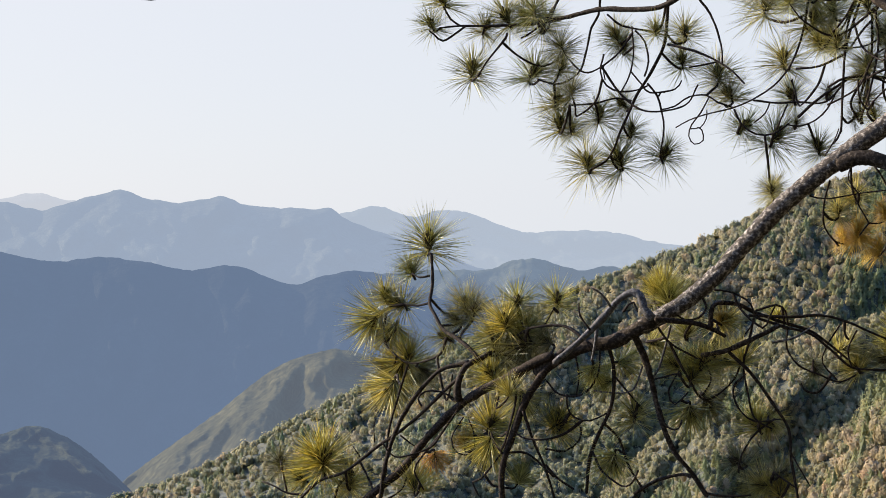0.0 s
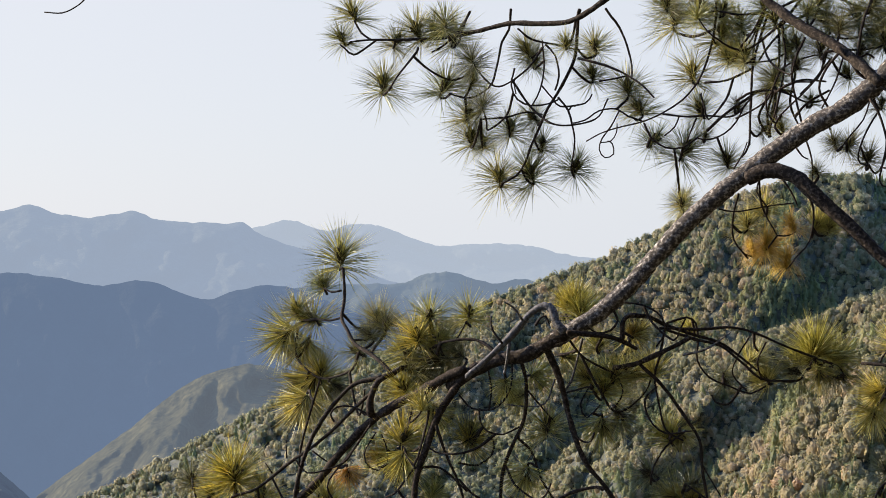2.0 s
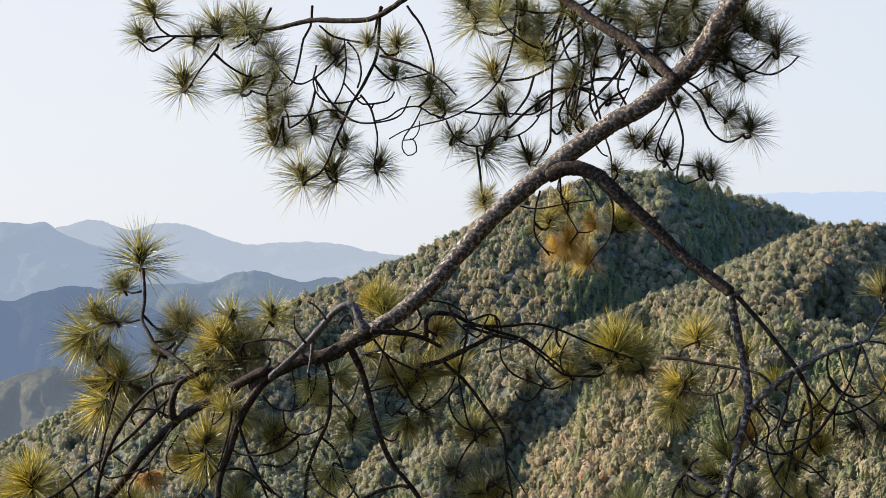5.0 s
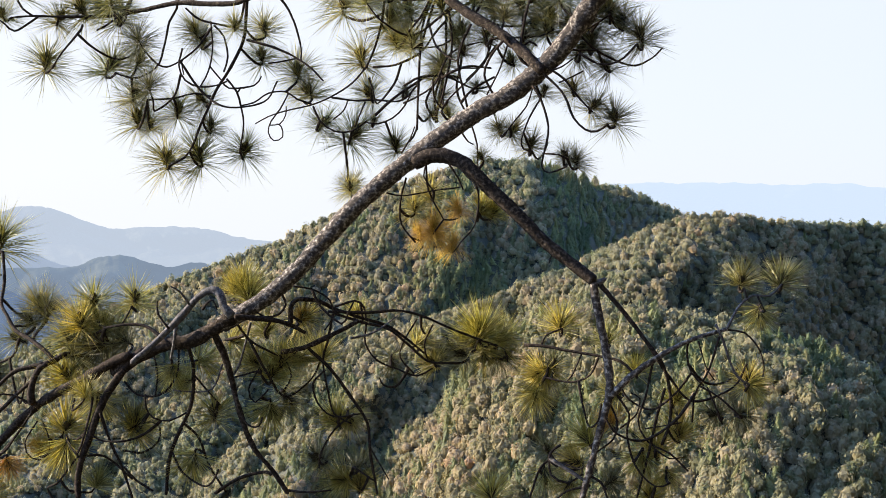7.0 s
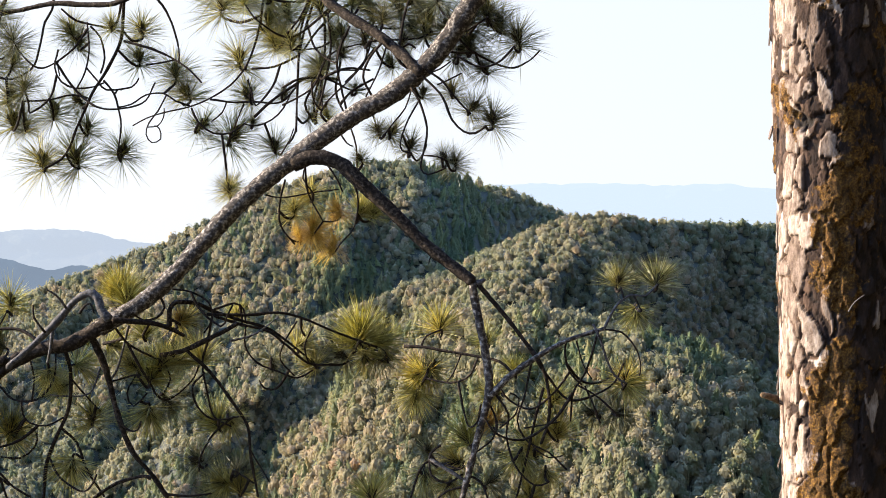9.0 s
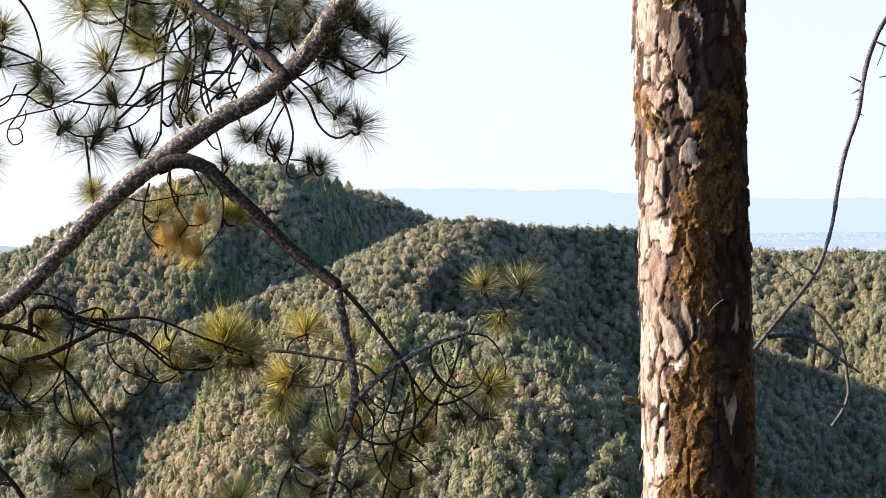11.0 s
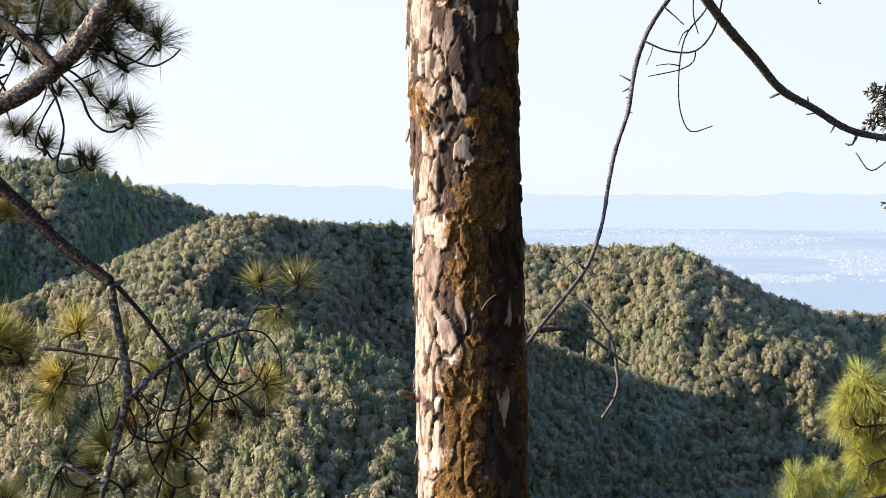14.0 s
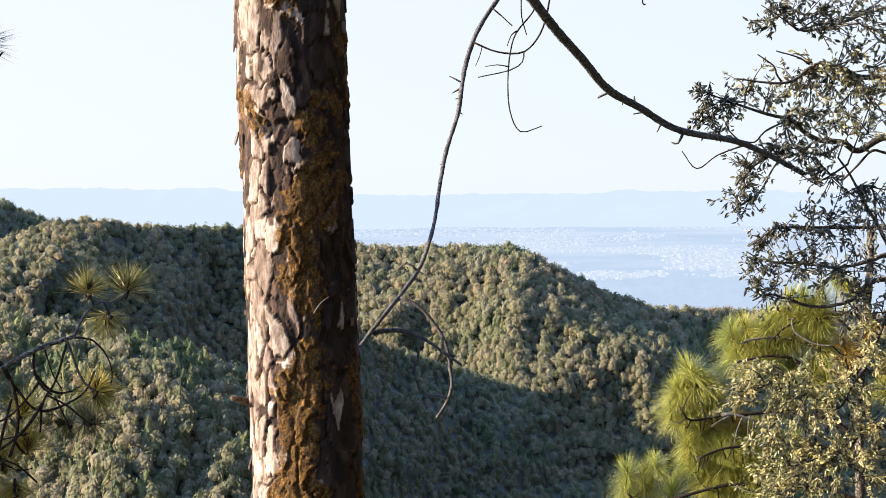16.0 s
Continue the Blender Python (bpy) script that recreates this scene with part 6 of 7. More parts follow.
tufts(pine, "ball", "dark", [(1.606, 7.201, 2.006, 0.068), (1.709, 7.183, 1.908, 0.068), (1.475, 7.234, 1.883, 0.055), (1.384, 7.257, 1.613, 0.081)])
tufts(pine, "ball", "green", [(1.772, 6.888, 2.241, 0.092), (1.693, 6.919, 2.099, 0.085), (1.969, 6.846, 2.118, 0.085), (1.833, 6.890, 2.011, 0.060), (1.576, 6.938, 2.193, 0.098), (1.885, 6.851, 2.323, 0.124), (2.058, 6.809, 2.253, 0.112), (1.999, 6.817, 2.341, 0.131), (1.689, 6.899, 2.334, 0.105)])
tufts(pine, "ball", "dark", [(2.226, 6.596, 2.274, 0.148), (2.291, 6.572, 2.297, 0.135), (2.228, 6.604, 2.182, 0.123), (2.185, 6.622, 2.141, 0.116), (2.286, 6.593, 2.083, 0.097), (2.342, 6.559, 2.256, 0.109), (2.138, 6.627, 2.251, 0.116), (2.070, 6.645, 2.286, 0.128), (2.054, 6.674, 1.985, 0.070)])
tufts(pine, "ball", "dark", [(2.120, 6.496, 1.982, 0.087), (2.197, 6.474, 1.920, 0.094), (2.272, 6.451, 1.872, 0.107), (2.134, 6.502, 1.703, 0.082), (2.095, 6.514, 1.726, 0.076), (1.964, 6.553, 1.771, 0.087), (1.897, 6.570, 1.823, 0.087), (1.842, 6.585, 1.834, 0.069), (2.359, 6.400, 2.185, 0.118), (1.779, 6.605, 1.720, 0.062)])
tufts(pine, "ball", "mix", [(-0.064, 7.662, 1.371, 0.167, 5), (-0.257, 7.660, 1.138, 0.107, -10), (-0.191, 7.656, 1.103, 0.138, -60), (0.306, 7.135, 1.141, 0.121, 0), (0.216, 7.266, 0.984, 0.148, 0), (1.114, 6.867, 1.082, 0.101, 60), (1.889, 6.980, 0.909, 0.103, 180), (1.114, 6.916, 0.924, 0.097, 90)])
tufts(pine, "brush", "green", [(-0.140, 7.677, 1.246, 0.100, -25), (2.696, 6.194, 1.244, 0.105, 8), (2.845, 6.163, 1.242, 0.116, 30)])
tufts(pine, "brush", "mix", [(-0.299, 7.736, 1.038, 0.169, -130), (-0.185, 7.647, 0.831, 0.189, -150), (0.101, 7.470, 1.102, 0.120, -15), (0.340, 7.130, 1.029, 0.114, 0), (-0.617, 7.543, 0.342, 0.099, -60), (-0.216, 7.381, 0.774, 0.161, -160), (0.968, 6.845, 1.034, 0.090, 0), (1.610, 6.978, 0.958, 0.103, 60), (1.675, 6.980, 0.883, 0.099, -60), (0.934, 6.934, 0.901, 0.102, -40), (1.314, 6.948, 0.678, 0.102, 180), (1.302, 7.014, 0.403, 0.113, -90)])
tufts(pine, "brush", "mix", [(2.216, 6.360, 1.016, 0.088, -20), (2.754, 6.163, 1.130, 0.101, 180), (1.994, 6.451, 0.496, 0.108, 180), (2.081, 6.398, 0.456, 0.098, 200), (2.242, 6.333, 0.810, 0.097, -90)])
tufts(pine, "brush", "yellow", [(-0.224, 7.732, 0.987, 0.157, -150), (-0.153, 7.637, 0.864, 0.129, 0), (0.259, 7.135, 1.053, 0.135, -10), (0.900, 6.873, 1.168, 0.121, 0), (-0.535, 7.512, 0.432, 0.153, -20), (-0.122, 7.284, 0.354, 0.127, 0), (0.201, 7.183, 0.838, 0.126, -20), (0.195, 7.070, 0.572, 0.145, 180), (0.152, 7.225, 0.574, 0.116, -120), (0.323, 7.056, 0.758, 0.113, 170), (0.461, 7.055, 0.640, 0.124, 60), (0.721, 6.969, 0.912, 0.112, 90)])
tufts(pine, "brush", "yellow", [(0.665, 6.992, 0.830, 0.102, -100), (0.840, 6.911, 0.996, 0.101, 90), (1.348, 6.937, 1.091, 0.077, 0), (1.877, 6.976, 0.997, 0.154, 0), (1.853, 6.974, 0.967, 0.144, 20), (1.962, 6.989, 0.965, 0.124, 40), (1.001, 6.928, 0.856, 0.132, 20), (0.995, 6.966, 0.714, 0.123, 180), (1.267, 6.945, 0.656, 0.122, -20), (1.369, 7.000, 0.376, 0.103, 0), (2.084, 6.547, 1.059, 0.123, 0), (2.005, 6.531, 0.873, 0.119, -110)])
tufts(pine, "brush", "yellow", [(2.027, 6.525, 0.884, 0.109, 180), (1.983, 6.534, 0.795, 0.109, 200), (2.317, 6.317, 0.898, 0.088, 0), (2.727, 6.175, 0.847, 0.097, 110), (2.474, 6.300, 0.785, 0.098, 10), (2.485, 6.296, 0.653, 0.117, 0), (2.403, 6.327, 0.586, 0.118, -20), (2.339, 6.311, 0.569, 0.117, 180), (2.436, 6.290, 0.502, 0.088, 180), (2.137, 6.359, 0.636, 0.127, -20), (2.101, 6.390, 0.545, 0.107, -90), (1.792, 6.501, 0.404, 0.122, 0)])
tufts(pine, "brush", "yellow", [(2.371, 6.300, 0.411, 0.098, 0)])
tufts(pine, "ball", "dark", [(-0.254, 7.689, 0.820, 0.089, -60), (0.131, 7.382, 1.084, 0.112, 10), (0.061, 7.413, 1.046, 0.091, -30), (0.340, 7.129, 0.964, 0.162, -90), (-0.724, 7.655, 0.395, 0.107, 0), (0.466, 7.055, 0.652, 0.120, 0), (1.502, 6.996, 0.889, 0.093, 180), (1.794, 6.973, 0.915, 0.113, -60), (1.967, 7.007, 0.894, 0.120, 90), (1.067, 6.987, 0.752, 0.127, 160), (1.205, 7.027, 0.495, 0.120, -60), (1.372, 7.012, 0.453, 0.103, 90)])
tufts(pine, "ball", "dark", [(2.048, 6.520, 0.906, 0.089, 0), (2.713, 6.223, 0.732, 0.102, 100), (2.616, 6.245, 0.732, 0.098, -90), (2.002, 6.441, 0.585, 0.088, -20), (2.220, 6.330, 0.472, 0.088, 60)])
tufts(pine, "brush", "dark", [(-0.093, 7.596, 0.818, 0.100, 120), (0.428, 7.044, 0.984, 0.093, -60)])
tufts(pine, "ball", "yellow", [(0.472, 7.168, 1.147, 0.115, 5), (-0.525, 7.504, 0.426, 0.179, 0), (2.721, 6.178, 0.862, 0.107, 10)])
tufts(pine, "ball", "green", [(0.015, 7.450, 0.971, 0.108, -60)])
tufts(pine, "brush", "orange", [(-0.037, 7.261, 0.488, 0.095, 180), (0.093, 7.219, 0.540, 0.084, 0), (1.106, 6.860, 1.087, 0.056, 0), (2.223, 6.344, 0.700, 0.088, -30)])
tufts(pine, "brush", "dark", [(0.248, 7.181, 0.923, 0.160, 85)])
tufts(pine, "brush", "yellow", [(0.195, 7.146, 0.635, 0.140, 10), (0.687, 6.982, 0.518, 0.129, 200), (0.600, 6.906, 0.887, 0.092, 180)])
tufts(pine, "ball", "mix", [(0.768, 6.949, 0.699, 0.124, 0)])
tufts(pine, "brush", "mix", [(1.036, 6.870, 0.912, 0.106, 20)])
tufts(pine, "ball", "yellow", [(-0.406, 7.496, 0.347, 0.134, 0)])
tufts(pine, "ball", "green", [(1.799, 6.805, 2.354, 0.094), (2.047, 6.626, 2.228, 0.088), (1.654, 6.944, 2.402, 0.091), (1.298, 7.153, 2.426, 0.111)])
tufts(pine, "ball", "dark", [(1.887, 6.668, 2.281, 0.092), (2.005, 6.634, 2.365, 0.104), (1.846, 6.796, 2.205, 0.082), (1.960, 6.636, 2.190, 0.076), (1.680, 6.985, 2.061, 0.071), (1.696, 6.941, 1.973, 0.083), (1.764, 6.834, 2.154, 0.074), (2.061, 6.484, 2.348, 0.105), (1.424, 7.069, 2.407, 0.097), (1.844, 6.799, 2.391, 0.090)])
tufts(pine, "ball", "mix", [(1.709, 6.865, 1.899, 0.070), (1.512, 7.066, 2.393, 0.110), (1.532, 7.056, 2.201, 0.097)])
tufts(pine, "plume", "orange", [(1.626, 6.796, 1.429, 0.096), (1.709, 6.774, 1.365, 0.081), (1.577, 6.807, 1.411, 0.068), (1.732, 6.772, 1.512, 0.077)])
tufts(pine, "brush", "yellow", [(1.820, 6.750, 1.512, 0.095), (1.863, 6.738, 1.501, 0.086), (0.884, 6.917, 1.209, 0.109), (0.851, 6.920, 1.192, 0.091)])
tufts(pine, "ball", "mix", [(1.556, 6.813, 1.519, 0.095), (1.304, 6.865, 1.597, 0.082), (1.623, 6.799, 1.580, 0.091)])


def unseen_crown():
    """The unseen high crown, added to keep sky light off the trunk: limbs round its upper part, set with many needle
    tufts.
    """
    rng = np.random.default_rng(404)
    CROWN_TUFTS = [plume_shape(180 + q, 64) for q in range(3)]
    for k in range(16):
        z = 5.6 + 4.0 * (k + rng.random()) / 16
        a, reach = k * 2.4 + rng.uniform(-0.3, 0.3), (2.6 - 0.42 * (z - 5.6)) * rng.uniform(0.75, 1.1)
        root = trunk_line(z)
        out = np.array([math.cos(a), math.sin(a), 0])
        pts = [root, root + out * reach * 0.4 + (0, 0, 0.25), root + out * reach * 0.8 + (0, 0, 0.2), root + out * reach + (0, 0, 0.45)]
        ob = branch(pine, "crown_limb", pts, 0.0295 - 0.004 * (z - 5.6), 0.012, "bough")
        line, share = spline(pts, 0.05)
        vs, fs, n = [], [], 0
        for q in range(16):
            v, f = CROWN_TUFTS[q % 3]
            p = line[int(len(line) * rng.uniform(0.25, 0.999))] + rng.normal(0, 0.16, 3)
            turn = np.array(pose(0, 0, 0, rng.uniform(-40, 40), rng.uniform(-40, 40), rng.uniform(0, 360)))[:3, :3]
            vs.append((v * rng.uniform(0.18, 0.27)) @ turn.T + p - np.array(pine.location))
            fs.append(f + n)
            n += len(v)
        tuft = new("crown_needles", tri_mesh("crown_needles", np.vstack(vs), np.vstack(fs), [M_NEEDLE["green"]]))
        tuft.parent = ob
        tagged(tuft, kind="stuff")


unseen_crown()


def hanging_twigs(count, seed):
    """Thin twigs that hang in curls from the boughs, some with a tuft at the turned-up end."""
    rng = np.random.default_rng(seed)
    hosts = [(ob, line, r) for ob, line, r in PATHS["pine_tree"] if ob.name.split(".")[0] == "branch" and 0.003 < r < 0.04 and len(line) > 6]
    weights = np.array([len(line) for ob, line, r in hosts], float)
    for k in range(count):
        COUNT[0] += 1
        ob, line, r = hosts[rng.choice(len(hosts), p=weights / weights.sum())]
        i = int(rng.uniform(0.15, 0.98) * (len(line) - 1))
        long, a, sink = rng.uniform(0.12, 0.42), rng.uniform(0, 2 * math.pi), rng.uniform(0.3, 0.9)
        h = np.array([math.cos(a), math.sin(a) * 0.6, 0])
        p = line[i]
        pts = [p, p + h * long * 0.25 - (0, 0, sink * long * 0.45), p + h * long * 0.6 - (0, 0, sink * long * 0.75) + rng.normal(0, 0.02, 3), p + h * long * 0.95 - (0, 0, sink * long * 0.6), p + h * long * 1.1 - (0, 0, sink * long * 0.3)]
        v, f, mid = tube(pts, rng.uniform(0.0045, 0.0065), 0.0035, 6, 0.02, 0.1, COUNT[0])
        tw = mesh_object("twig", v - np.array(pine.location), f, M_TWIG)
        tw.parent = ob
        if rng.random() < 0.08:
            end, size = pts[-1], rng.uniform(0.09, 0.135)
            colour = ("green", "mix", "dark")[rng.integers(3)] if end[2] > 2.0 else ("mix", "yellow", "dark", "green")[rng.integers(4)]
            m = Matrix.Translation(end - np.array(pine.location)) @ pose(0, 0, 0, rng.uniform(-25, 25), rng.uniform(-25, 25), rng.uniform(0, 360)) @ Matrix.Diagonal((size, size, size, 1))
            tf = new("needle_tuft", tuft_mesh("ball" if end[2] > 2.0 else "brush", colour, int(rng.integers(4))))
            tf.parent, tf.matrix_basis = ob, m


hanging_twigs(36, 515)

# young pine and oak below the path on the east side
sapling = base("young_pine", (6.60, 5.90, -2.62), "young pine with bright yellow-green needle tufts", "tree")
branch(sapling, "stem", [(6.037, 5.369, -2.523), (6.446, 5.737, -1.215), (6.645, 5.914, -0.220), (6.703, 5.964, 0.199), (6.725, 5.995, 0.457), (6.752, 6.005, 0.687), (6.785, 6.003, 0.949), (6.807, 5.999, 1.181), (6.817, 5.999, 1.398)], 0.0400, 0.0212, "limb")
branch(sapling, "branch", [(6.738, 6.000, 0.564), (6.682, 6.027, 0.720), (6.585, 6.081, 0.784), (6.456, 6.167, 0.847), (6.344, 6.226, 0.864), (6.228, 6.281, 0.851)], 0.0159, 0.0065, "dead")
branch(sapling, "branch", [(6.730, 5.998, 0.503), (6.622, 6.075, 0.612), (6.535, 6.117, 0.660), (6.449, 6.160, 0.747), (6.338, 6.220, 0.773), (6.189, 6.306, 0.744)], 0.0145, 0.0065, "twig")
branch(sapling, "branch", [(6.714, 5.979, 0.320), (6.600, 6.054, 0.445), (6.401, 6.197, 0.492), (6.236, 6.289, 0.480), (6.113, 6.336, 0.477), (5.966, 6.401, 0.459), (5.903, 6.399, 0.510)], 0.0159, 0.0064, "twig")
branch(sapling, "branch", [(6.702, 5.972, 0.229), (6.508, 6.091, 0.325), (6.307, 6.189, 0.331), (6.103, 6.282, 0.323), (5.948, 6.315, 0.287)], 0.0145, 0.0064, "twig")
branch(sapling, "branch", [(6.683, 5.949, 0.048), (6.502, 6.085, 0.110), (6.321, 6.203, 0.127), (6.134, 6.315, 0.131), (5.962, 6.397, 0.091), (5.752, 6.503, 0.036), (5.663, 6.528, 0.103)], 0.0159, 0.0077, "twig")
branch(sapling, "branch", [(6.785, 5.999, 0.918), (6.701, 6.025, 0.983), (6.560, 6.099, 0.954), (6.418, 6.172, 0.926), (6.314, 6.197, 0.853)], 0.0106, 0.0052, "twig")
branch(sapling, "branch", [(6.757, 6.004, 0.718), (6.760, 5.916, 0.663), (6.776, 5.811, 0.594)], 0.0106, 0.0065, "twig")
branch(sapling, "branch", [(6.770, 6.006, 0.841), (6.714, 6.077, 0.917), (6.676, 6.125, 0.979)], 0.0106, 0.0066, "dead")
branch(sapling, "branch", [(6.430, 6.163, 0.957), (6.420, 6.142, 0.897), (6.472, 6.057, 0.838), (6.521, 5.980, 0.829)], 0.0078, 0.0052, "dead")
branch(sapling, "branch", [(5.977, 6.192, 0.503), (6.020, 6.152, 0.511), (6.101, 6.067, 0.476)], 0.0101, 0.0051, "dead")
branch(sapling, "branch", [(6.072, 6.100, 0.505), (6.060, 6.098, 0.424), (6.059, 6.087, 0.365)], 0.0051, 0.0025, "dead")
branch(sapling, "branch", [(6.086, 6.083, 0.483), (6.070, 6.081, 0.394), (6.063, 6.070, 0.306)], 0.0051, 0.0025, "dead")
branch(sapling, "branch", [(6.051, 6.121, 0.504), (6.024, 6.135, 0.437), (6.006, 6.138, 0.363)], 0.0051, 0.0025, "dead")
branch(sapling, "branch", [(6.102, 6.067, 0.483), (6.116, 6.040, 0.410), (6.099, 6.044, 0.351)], 0.0051, 0.0025, "dead")
branch(sapling, "branch", [(6.009, 6.162, 0.503), (5.969, 6.195, 0.480), (5.934, 6.223, 0.450)], 0.0051, 0.0025, "dead")
tufts(sapling, "plume", "lime", [(6.231, 6.284, 0.897, 0.111), (6.318, 6.200, 0.914, 0.126), (6.376, 6.152, 1.006, 0.141), (6.468, 6.054, 0.984, 0.141), (6.403, 6.115, 0.922, 0.126), (6.191, 6.308, 0.775, 0.111), (6.288, 6.213, 0.776, 0.141), (6.266, 6.244, 0.852, 0.119), (6.585, 5.939, 1.099, 0.104), (6.018, 6.457, 0.681, 0.134), (6.076, 6.397, 0.636, 0.111), (5.964, 6.493, 0.589, 0.119)])
tufts(sapling, "plume", "lime", [(5.993, 6.453, 0.505, 0.126), (6.059, 6.390, 0.491, 0.126), (6.028, 6.401, 0.392, 0.119), (5.977, 6.435, 0.331, 0.104), (6.096, 6.319, 0.303, 0.111), (6.002, 6.396, 0.249, 0.104), (6.087, 6.309, 0.213, 0.126), (6.166, 6.239, 0.245, 0.126), (6.138, 6.297, 0.395, 0.111), (6.188, 6.198, 0.157, 0.126), (6.301, 6.120, 0.309, 0.111), (6.489, 5.991, 0.667, 0.126)])
tufts(sapling, "plume", "lime", [(5.731, 6.619, 0.176, 0.119), (5.791, 6.567, 0.169, 0.104), (5.722, 6.609, 0.093, 0.111), (6.675, 5.781, 0.635, 0.104), (6.465, 6.050, 0.916, 0.126), (6.378, 6.133, 0.854, 0.119), (6.430, 6.100, 1.052, 0.104), (6.314, 6.197, 0.853, 0.119), (6.190, 6.242, 0.366, 0.119), (6.238, 6.163, 0.218, 0.126), (6.120, 6.257, 0.125, 0.126), (6.025, 6.353, 0.152, 0.119)])
tufts(sapling, "plume", "lime", [(6.176, 6.336, 0.882, 0.100), (6.303, 6.213, 0.893, 0.113), (6.439, 6.080, 0.952, 0.126), (6.487, 6.029, 0.941, 0.126), (6.352, 6.161, 0.869, 0.113), (6.224, 6.271, 0.733, 0.100), (6.259, 6.250, 0.838, 0.126), (6.351, 6.163, 0.874, 0.106), (6.554, 5.978, 1.151, 0.093), (6.033, 6.436, 0.631, 0.119), (6.037, 6.430, 0.613, 0.100), (5.974, 6.483, 0.581, 0.106)])
tufts(sapling, "plume", "lime", [(5.932, 6.505, 0.488, 0.113), (6.074, 6.382, 0.528, 0.113), (5.988, 6.421, 0.313, 0.106), (6.018, 6.381, 0.251, 0.093), (6.098, 6.294, 0.192, 0.100), (5.979, 6.411, 0.223, 0.093), (6.062, 6.308, 0.109, 0.113), (6.124, 6.279, 0.241, 0.113), (6.215, 6.222, 0.395, 0.100), (6.077, 6.282, 0.060, 0.113), (6.349, 6.077, 0.338, 0.100), (6.442, 6.041, 0.674, 0.113)])
tufts(sapling, "plume", "lime", [(5.722, 6.600, 0.055, 0.106), (5.843, 6.533, 0.223, 0.093), (5.800, 6.546, 0.112, 0.100), (6.683, 5.767, 0.608, 0.093), (6.448, 6.073, 0.964, 0.113), (6.480, 6.022, 0.820, 0.106), (6.490, 6.038, 1.064, 0.093), (6.345, 6.166, 0.851, 0.106), (6.201, 6.209, 0.259, 0.106), (6.191, 6.201, 0.184, 0.113), (6.129, 6.218, 0.005, 0.113), (6.078, 6.303, 0.152, 0.106)])
tufts(sapling, "plume", "lime", [(6.078, 6.558, 0.589, 0.145), (6.038, 6.577, 0.461, 0.130), (6.111, 6.489, 0.378, 0.137), (6.063, 6.513, 0.264, 0.125), (6.185, 6.403, 0.281, 0.124), (6.088, 6.456, 0.154, 0.129), (6.207, 6.344, 0.143, 0.136), (6.296, 6.267, 0.110, 0.124), (6.123, 6.411, 0.079, 0.124), (6.279, 6.410, 0.854, 0.112)])
tufts(sapling, "plume", "lime", [(6.406, 6.286, 0.921, 0.119), (6.484, 6.206, 0.960, 0.124), (6.560, 6.136, 0.960, 0.114), (6.244, 6.415, 0.720, 0.120), (6.346, 6.318, 0.765, 0.114), (6.449, 6.183, 0.718, 0.109), (6.155, 6.486, 0.585, 0.105), (5.986, 6.563, 0.078, 0.112), (6.189, 6.448, 0.505, 0.112), (6.249, 6.348, 0.382, 0.112)])
tufts(sapling, "plume", "orange", [(6.560, 5.935, 0.811, 0.096), (6.078, 6.365, 0.454, 0.067), (6.166, 6.282, 0.455, 0.067), (6.646, 5.856, 0.934, 0.086), (6.091, 6.354, 0.457, 0.060), (6.151, 6.294, 0.444, 0.060)])
oak = base("oak_tree", (7.05, 4.70, -2.52), "small-leaved evergreen oak with olive leaves, some darkened as if backlit", "tree")
branch(oak, "limb", [(7.079, 5.040, 1.587), (6.843, 5.245, 1.948), (6.596, 5.443, 2.093), (6.420, 5.552, 2.126), (6.291, 5.606, 2.131), (6.195, 5.619, 2.167), (6.091, 5.641, 2.184), (6.006, 5.645, 2.162), (5.922, 5.650, 2.109), (5.820, 5.670, 2.089), (5.646, 5.756, 2.110)], 0.0303, 0.0035, "dark")
branch(oak, "limb", [(7.160, 5.099, 1.587), (6.853, 5.410, 1.772), (6.690, 5.520, 1.826), (6.518, 5.637, 1.853), (6.393, 5.697, 1.788), (6.300, 5.716, 1.827), (6.191, 5.752, 1.837), (6.099, 5.769, 1.877), (6.023, 5.766, 1.927), (5.895, 5.816, 1.959), (5.748, 5.880, 2.009), (5.627, 5.916, 2.050)], 0.0332, 0.0036, "dark")
branch(oak, "branch", [(6.688, 5.520, 2.100), (6.533, 5.554, 2.420), (6.395, 5.599, 2.443), (6.261, 5.647, 2.395), (6.143, 5.673, 2.359), (6.024, 5.697, 2.337), (5.918, 5.698, 2.376), (5.828, 5.679, 2.438)], 0.0152, 0.0036, "dark")
branch(oak, "branch", [(5.947, 5.589, 2.175), (5.876, 5.588, 2.203), (5.770, 5.621, 2.230)], 0.0060, 0.0035, "dark")
branch(oak, "branch", [(5.865, 5.681, 2.097), (5.823, 5.673, 2.132), (5.789, 5.657, 2.167), (5.712, 5.680, 2.216)], 0.0060, 0.0035, "dark")
branch(oak, "branch", [(5.904, 5.616, 2.328), (5.804, 5.638, 2.390), (5.710, 5.655, 2.436)], 0.0048, 0.0024, "dark")
branch(oak, "branch", [(6.818, 5.381, 1.771), (6.652, 5.521, 1.721), (6.507, 5.627, 1.774), (6.434, 5.649, 1.787), (6.363, 5.670, 1.722), (6.283, 5.699, 1.645)], 0.0126, 0.0049, "dark")
branch(oak, "branch", [(6.611, 5.617, 1.196), (6.481, 5.664, 1.441), (6.388, 5.658, 1.540), (6.290, 5.654, 1.670), (6.195, 5.644, 1.753)], 0.0126, 0.0061, "dark")
branch(oak, "branch", [(6.462, 5.648, 1.461), (6.376, 5.596, 1.605), (6.260, 5.576, 1.618)], 0.0075, 0.0037, "dark")
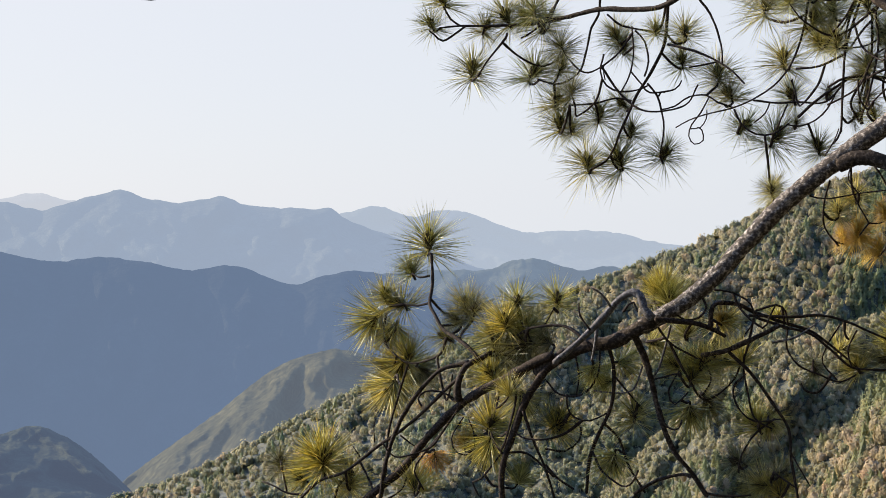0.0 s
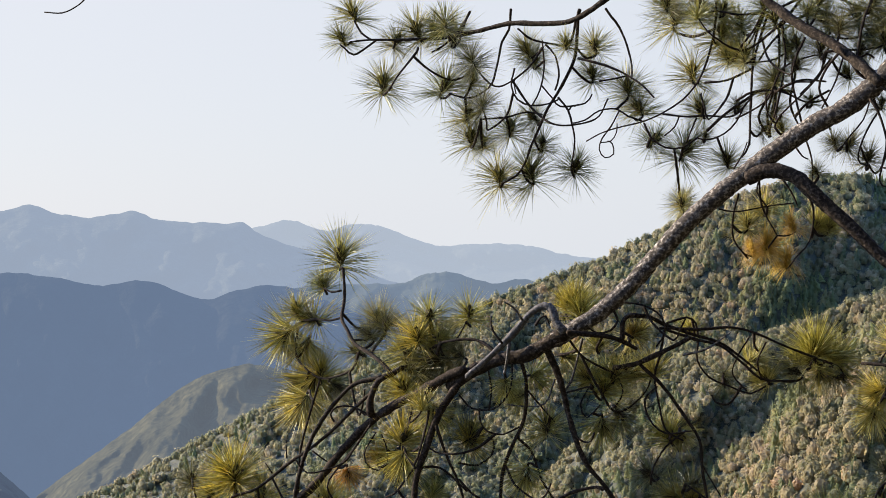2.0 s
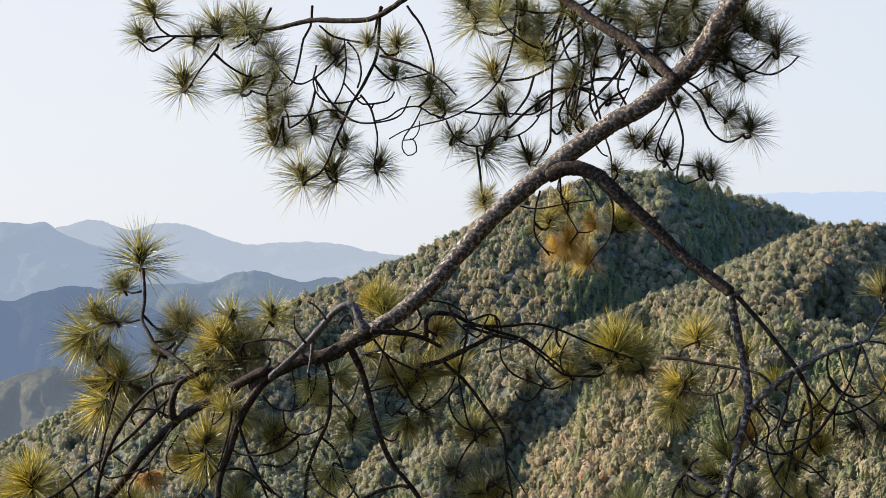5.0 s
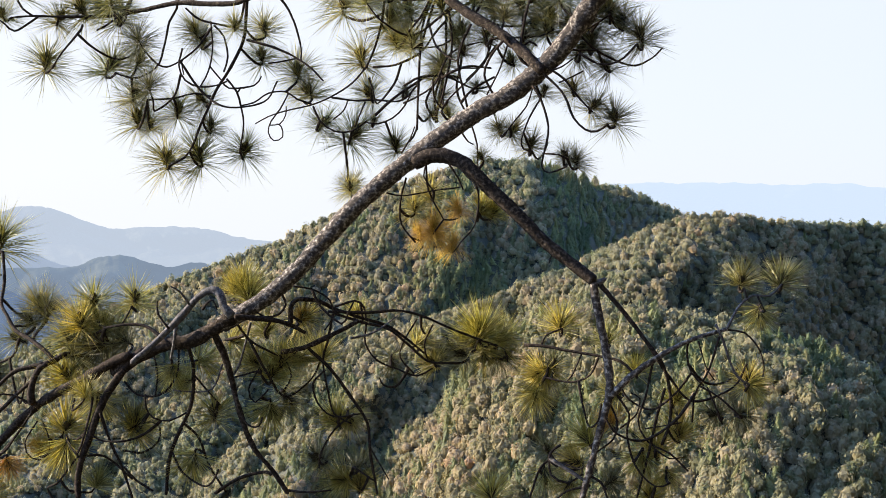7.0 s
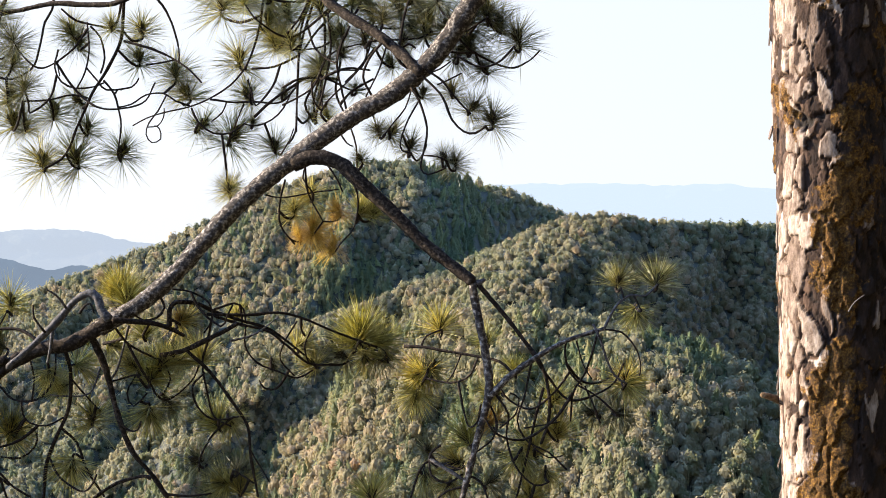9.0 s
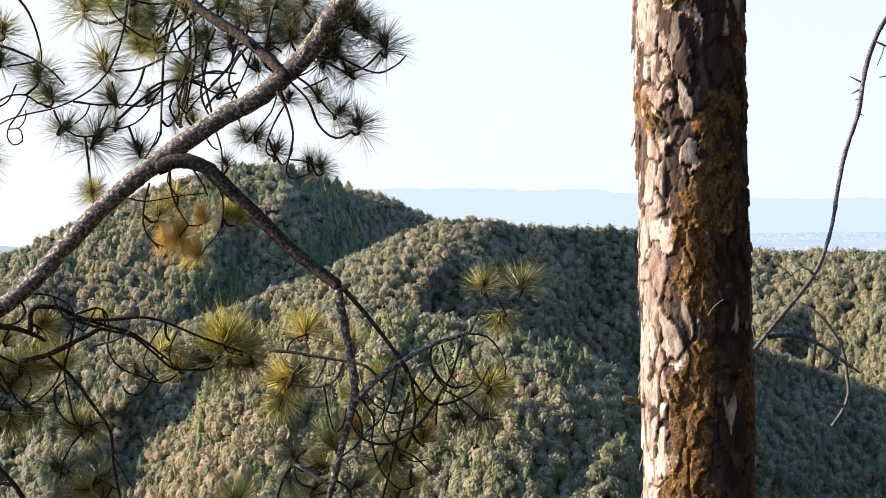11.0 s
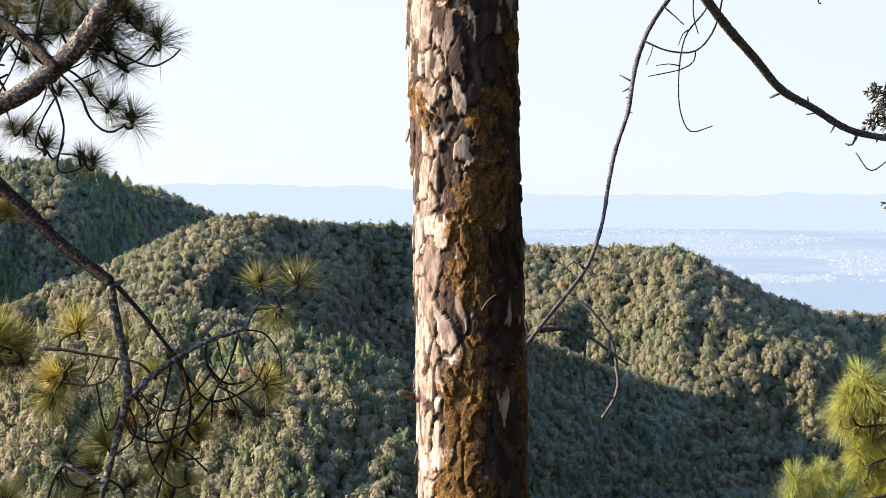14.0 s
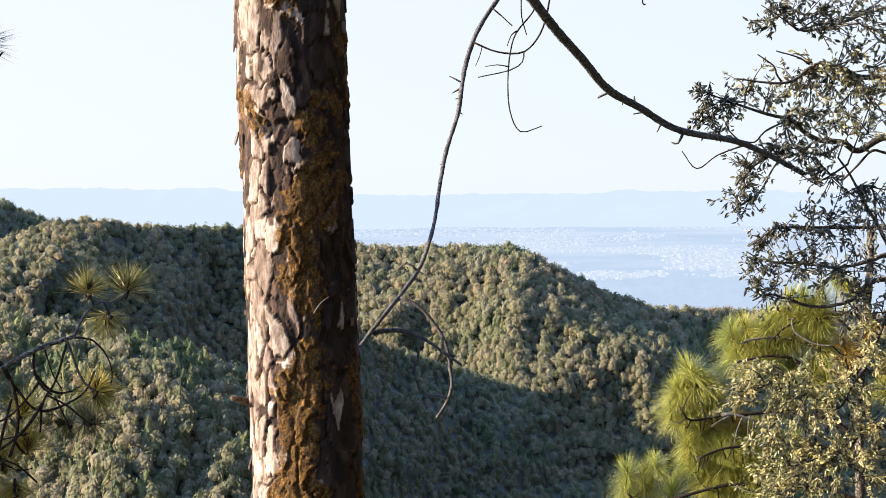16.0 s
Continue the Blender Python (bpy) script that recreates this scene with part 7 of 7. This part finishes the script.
branch(oak, "branch", [(6.972, 5.342, 1.326), (6.711, 5.536, 1.406), (6.499, 5.655, 1.421), (6.318, 5.731, 1.423), (6.136, 5.804, 1.425), (5.987, 5.836, 1.421), (5.837, 5.864, 1.340)], 0.0205, 0.0036, "dark")
branch(oak, "branch", [(6.280, 5.697, 1.826), (6.186, 5.712, 1.774), (6.056, 5.762, 1.774), (5.943, 5.792, 1.723), (5.848, 5.804, 1.596), (5.725, 5.839, 1.521)], 0.0086, 0.0036, "dark")
branch(oak, "branch", [(5.928, 5.778, 1.773), (5.852, 5.808, 1.735), (5.785, 5.828, 1.672), (5.753, 5.813, 1.596)], 0.0060, 0.0036, "dark")
branch(oak, "branch", [(5.960, 5.739, 1.925), (5.867, 5.788, 1.875), (5.810, 5.800, 1.824), (5.733, 5.828, 1.836)], 0.0060, 0.0036, "dark")
branch(oak, "branch", [(6.225, 5.612, 1.721), (6.138, 5.634, 1.670), (6.051, 5.654, 1.632)], 0.0061, 0.0036, "dark")
branch(oak, "branch", [(6.882, 5.450, 1.228), (6.599, 5.705, 1.169), (6.508, 5.731, 1.156), (6.409, 5.758, 1.070), (6.253, 5.849, 1.042), (6.079, 5.962, 1.103), (5.981, 5.986, 1.076)], 0.0205, 0.0049, "dark")
branch(oak, "branch", [(6.713, 5.400, 0.505), (6.495, 5.611, 0.468), (6.403, 5.674, 0.460), (6.302, 5.717, 0.314), (6.232, 5.759, 0.330)], 0.0177, 0.0075, "dark")
branch(oak, "branch", [(6.565, 5.675, 1.290), (6.396, 5.785, 1.232), (6.221, 5.899, 1.248), (6.064, 5.988, 1.264), (5.968, 6.014, 1.310)], 0.0126, 0.0037, "dark")
branch(oak, "branch", [(6.558, 5.661, 1.009), (6.446, 5.695, 0.762), (6.361, 5.713, 0.662), (6.284, 5.720, 0.564), (6.182, 5.781, 0.625), (6.081, 5.842, 0.714)], 0.0126, 0.0049, "dark")
branch(oak, "trunk", [(6.440, 4.214, -3.017), (6.888, 4.552, -1.827), (7.149, 4.797, -0.660), (7.240, 4.957, 0.362), (7.193, 5.083, 1.158), (7.059, 5.208, 1.828), (6.812, 5.439, 2.073), (6.541, 5.687, 2.133)], 0.1046, 0.0253, "dark")
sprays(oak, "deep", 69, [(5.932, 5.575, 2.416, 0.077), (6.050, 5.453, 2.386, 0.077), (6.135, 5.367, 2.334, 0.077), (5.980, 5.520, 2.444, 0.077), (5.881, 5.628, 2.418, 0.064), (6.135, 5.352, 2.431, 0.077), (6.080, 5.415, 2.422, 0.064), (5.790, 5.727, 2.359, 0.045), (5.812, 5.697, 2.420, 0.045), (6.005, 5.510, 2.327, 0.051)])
sprays(oak, "olive", 81, [(5.838, 5.847, 2.118, 0.065), (5.903, 5.788, 2.066, 0.065), (5.973, 5.717, 2.051, 0.078), (6.041, 5.645, 2.075, 0.078), (6.102, 5.583, 2.048, 0.078), (6.162, 5.521, 1.996, 0.078), (6.219, 5.458, 1.995, 0.078), (6.062, 5.630, 1.974, 0.078), (5.993, 5.702, 1.975, 0.071), (6.136, 5.532, 2.197, 0.071), (6.185, 5.477, 2.208, 0.065), (6.243, 5.414, 2.181, 0.065)])
sprays(oak, "olive", 81, [(6.241, 5.428, 2.057, 0.078), (6.107, 5.571, 2.123, 0.065), (6.038, 5.642, 2.138, 0.058), (6.175, 5.500, 2.084, 0.065), (6.097, 5.596, 1.922, 0.078), (6.165, 5.524, 1.908, 0.071), (6.230, 5.451, 1.919, 0.078)])
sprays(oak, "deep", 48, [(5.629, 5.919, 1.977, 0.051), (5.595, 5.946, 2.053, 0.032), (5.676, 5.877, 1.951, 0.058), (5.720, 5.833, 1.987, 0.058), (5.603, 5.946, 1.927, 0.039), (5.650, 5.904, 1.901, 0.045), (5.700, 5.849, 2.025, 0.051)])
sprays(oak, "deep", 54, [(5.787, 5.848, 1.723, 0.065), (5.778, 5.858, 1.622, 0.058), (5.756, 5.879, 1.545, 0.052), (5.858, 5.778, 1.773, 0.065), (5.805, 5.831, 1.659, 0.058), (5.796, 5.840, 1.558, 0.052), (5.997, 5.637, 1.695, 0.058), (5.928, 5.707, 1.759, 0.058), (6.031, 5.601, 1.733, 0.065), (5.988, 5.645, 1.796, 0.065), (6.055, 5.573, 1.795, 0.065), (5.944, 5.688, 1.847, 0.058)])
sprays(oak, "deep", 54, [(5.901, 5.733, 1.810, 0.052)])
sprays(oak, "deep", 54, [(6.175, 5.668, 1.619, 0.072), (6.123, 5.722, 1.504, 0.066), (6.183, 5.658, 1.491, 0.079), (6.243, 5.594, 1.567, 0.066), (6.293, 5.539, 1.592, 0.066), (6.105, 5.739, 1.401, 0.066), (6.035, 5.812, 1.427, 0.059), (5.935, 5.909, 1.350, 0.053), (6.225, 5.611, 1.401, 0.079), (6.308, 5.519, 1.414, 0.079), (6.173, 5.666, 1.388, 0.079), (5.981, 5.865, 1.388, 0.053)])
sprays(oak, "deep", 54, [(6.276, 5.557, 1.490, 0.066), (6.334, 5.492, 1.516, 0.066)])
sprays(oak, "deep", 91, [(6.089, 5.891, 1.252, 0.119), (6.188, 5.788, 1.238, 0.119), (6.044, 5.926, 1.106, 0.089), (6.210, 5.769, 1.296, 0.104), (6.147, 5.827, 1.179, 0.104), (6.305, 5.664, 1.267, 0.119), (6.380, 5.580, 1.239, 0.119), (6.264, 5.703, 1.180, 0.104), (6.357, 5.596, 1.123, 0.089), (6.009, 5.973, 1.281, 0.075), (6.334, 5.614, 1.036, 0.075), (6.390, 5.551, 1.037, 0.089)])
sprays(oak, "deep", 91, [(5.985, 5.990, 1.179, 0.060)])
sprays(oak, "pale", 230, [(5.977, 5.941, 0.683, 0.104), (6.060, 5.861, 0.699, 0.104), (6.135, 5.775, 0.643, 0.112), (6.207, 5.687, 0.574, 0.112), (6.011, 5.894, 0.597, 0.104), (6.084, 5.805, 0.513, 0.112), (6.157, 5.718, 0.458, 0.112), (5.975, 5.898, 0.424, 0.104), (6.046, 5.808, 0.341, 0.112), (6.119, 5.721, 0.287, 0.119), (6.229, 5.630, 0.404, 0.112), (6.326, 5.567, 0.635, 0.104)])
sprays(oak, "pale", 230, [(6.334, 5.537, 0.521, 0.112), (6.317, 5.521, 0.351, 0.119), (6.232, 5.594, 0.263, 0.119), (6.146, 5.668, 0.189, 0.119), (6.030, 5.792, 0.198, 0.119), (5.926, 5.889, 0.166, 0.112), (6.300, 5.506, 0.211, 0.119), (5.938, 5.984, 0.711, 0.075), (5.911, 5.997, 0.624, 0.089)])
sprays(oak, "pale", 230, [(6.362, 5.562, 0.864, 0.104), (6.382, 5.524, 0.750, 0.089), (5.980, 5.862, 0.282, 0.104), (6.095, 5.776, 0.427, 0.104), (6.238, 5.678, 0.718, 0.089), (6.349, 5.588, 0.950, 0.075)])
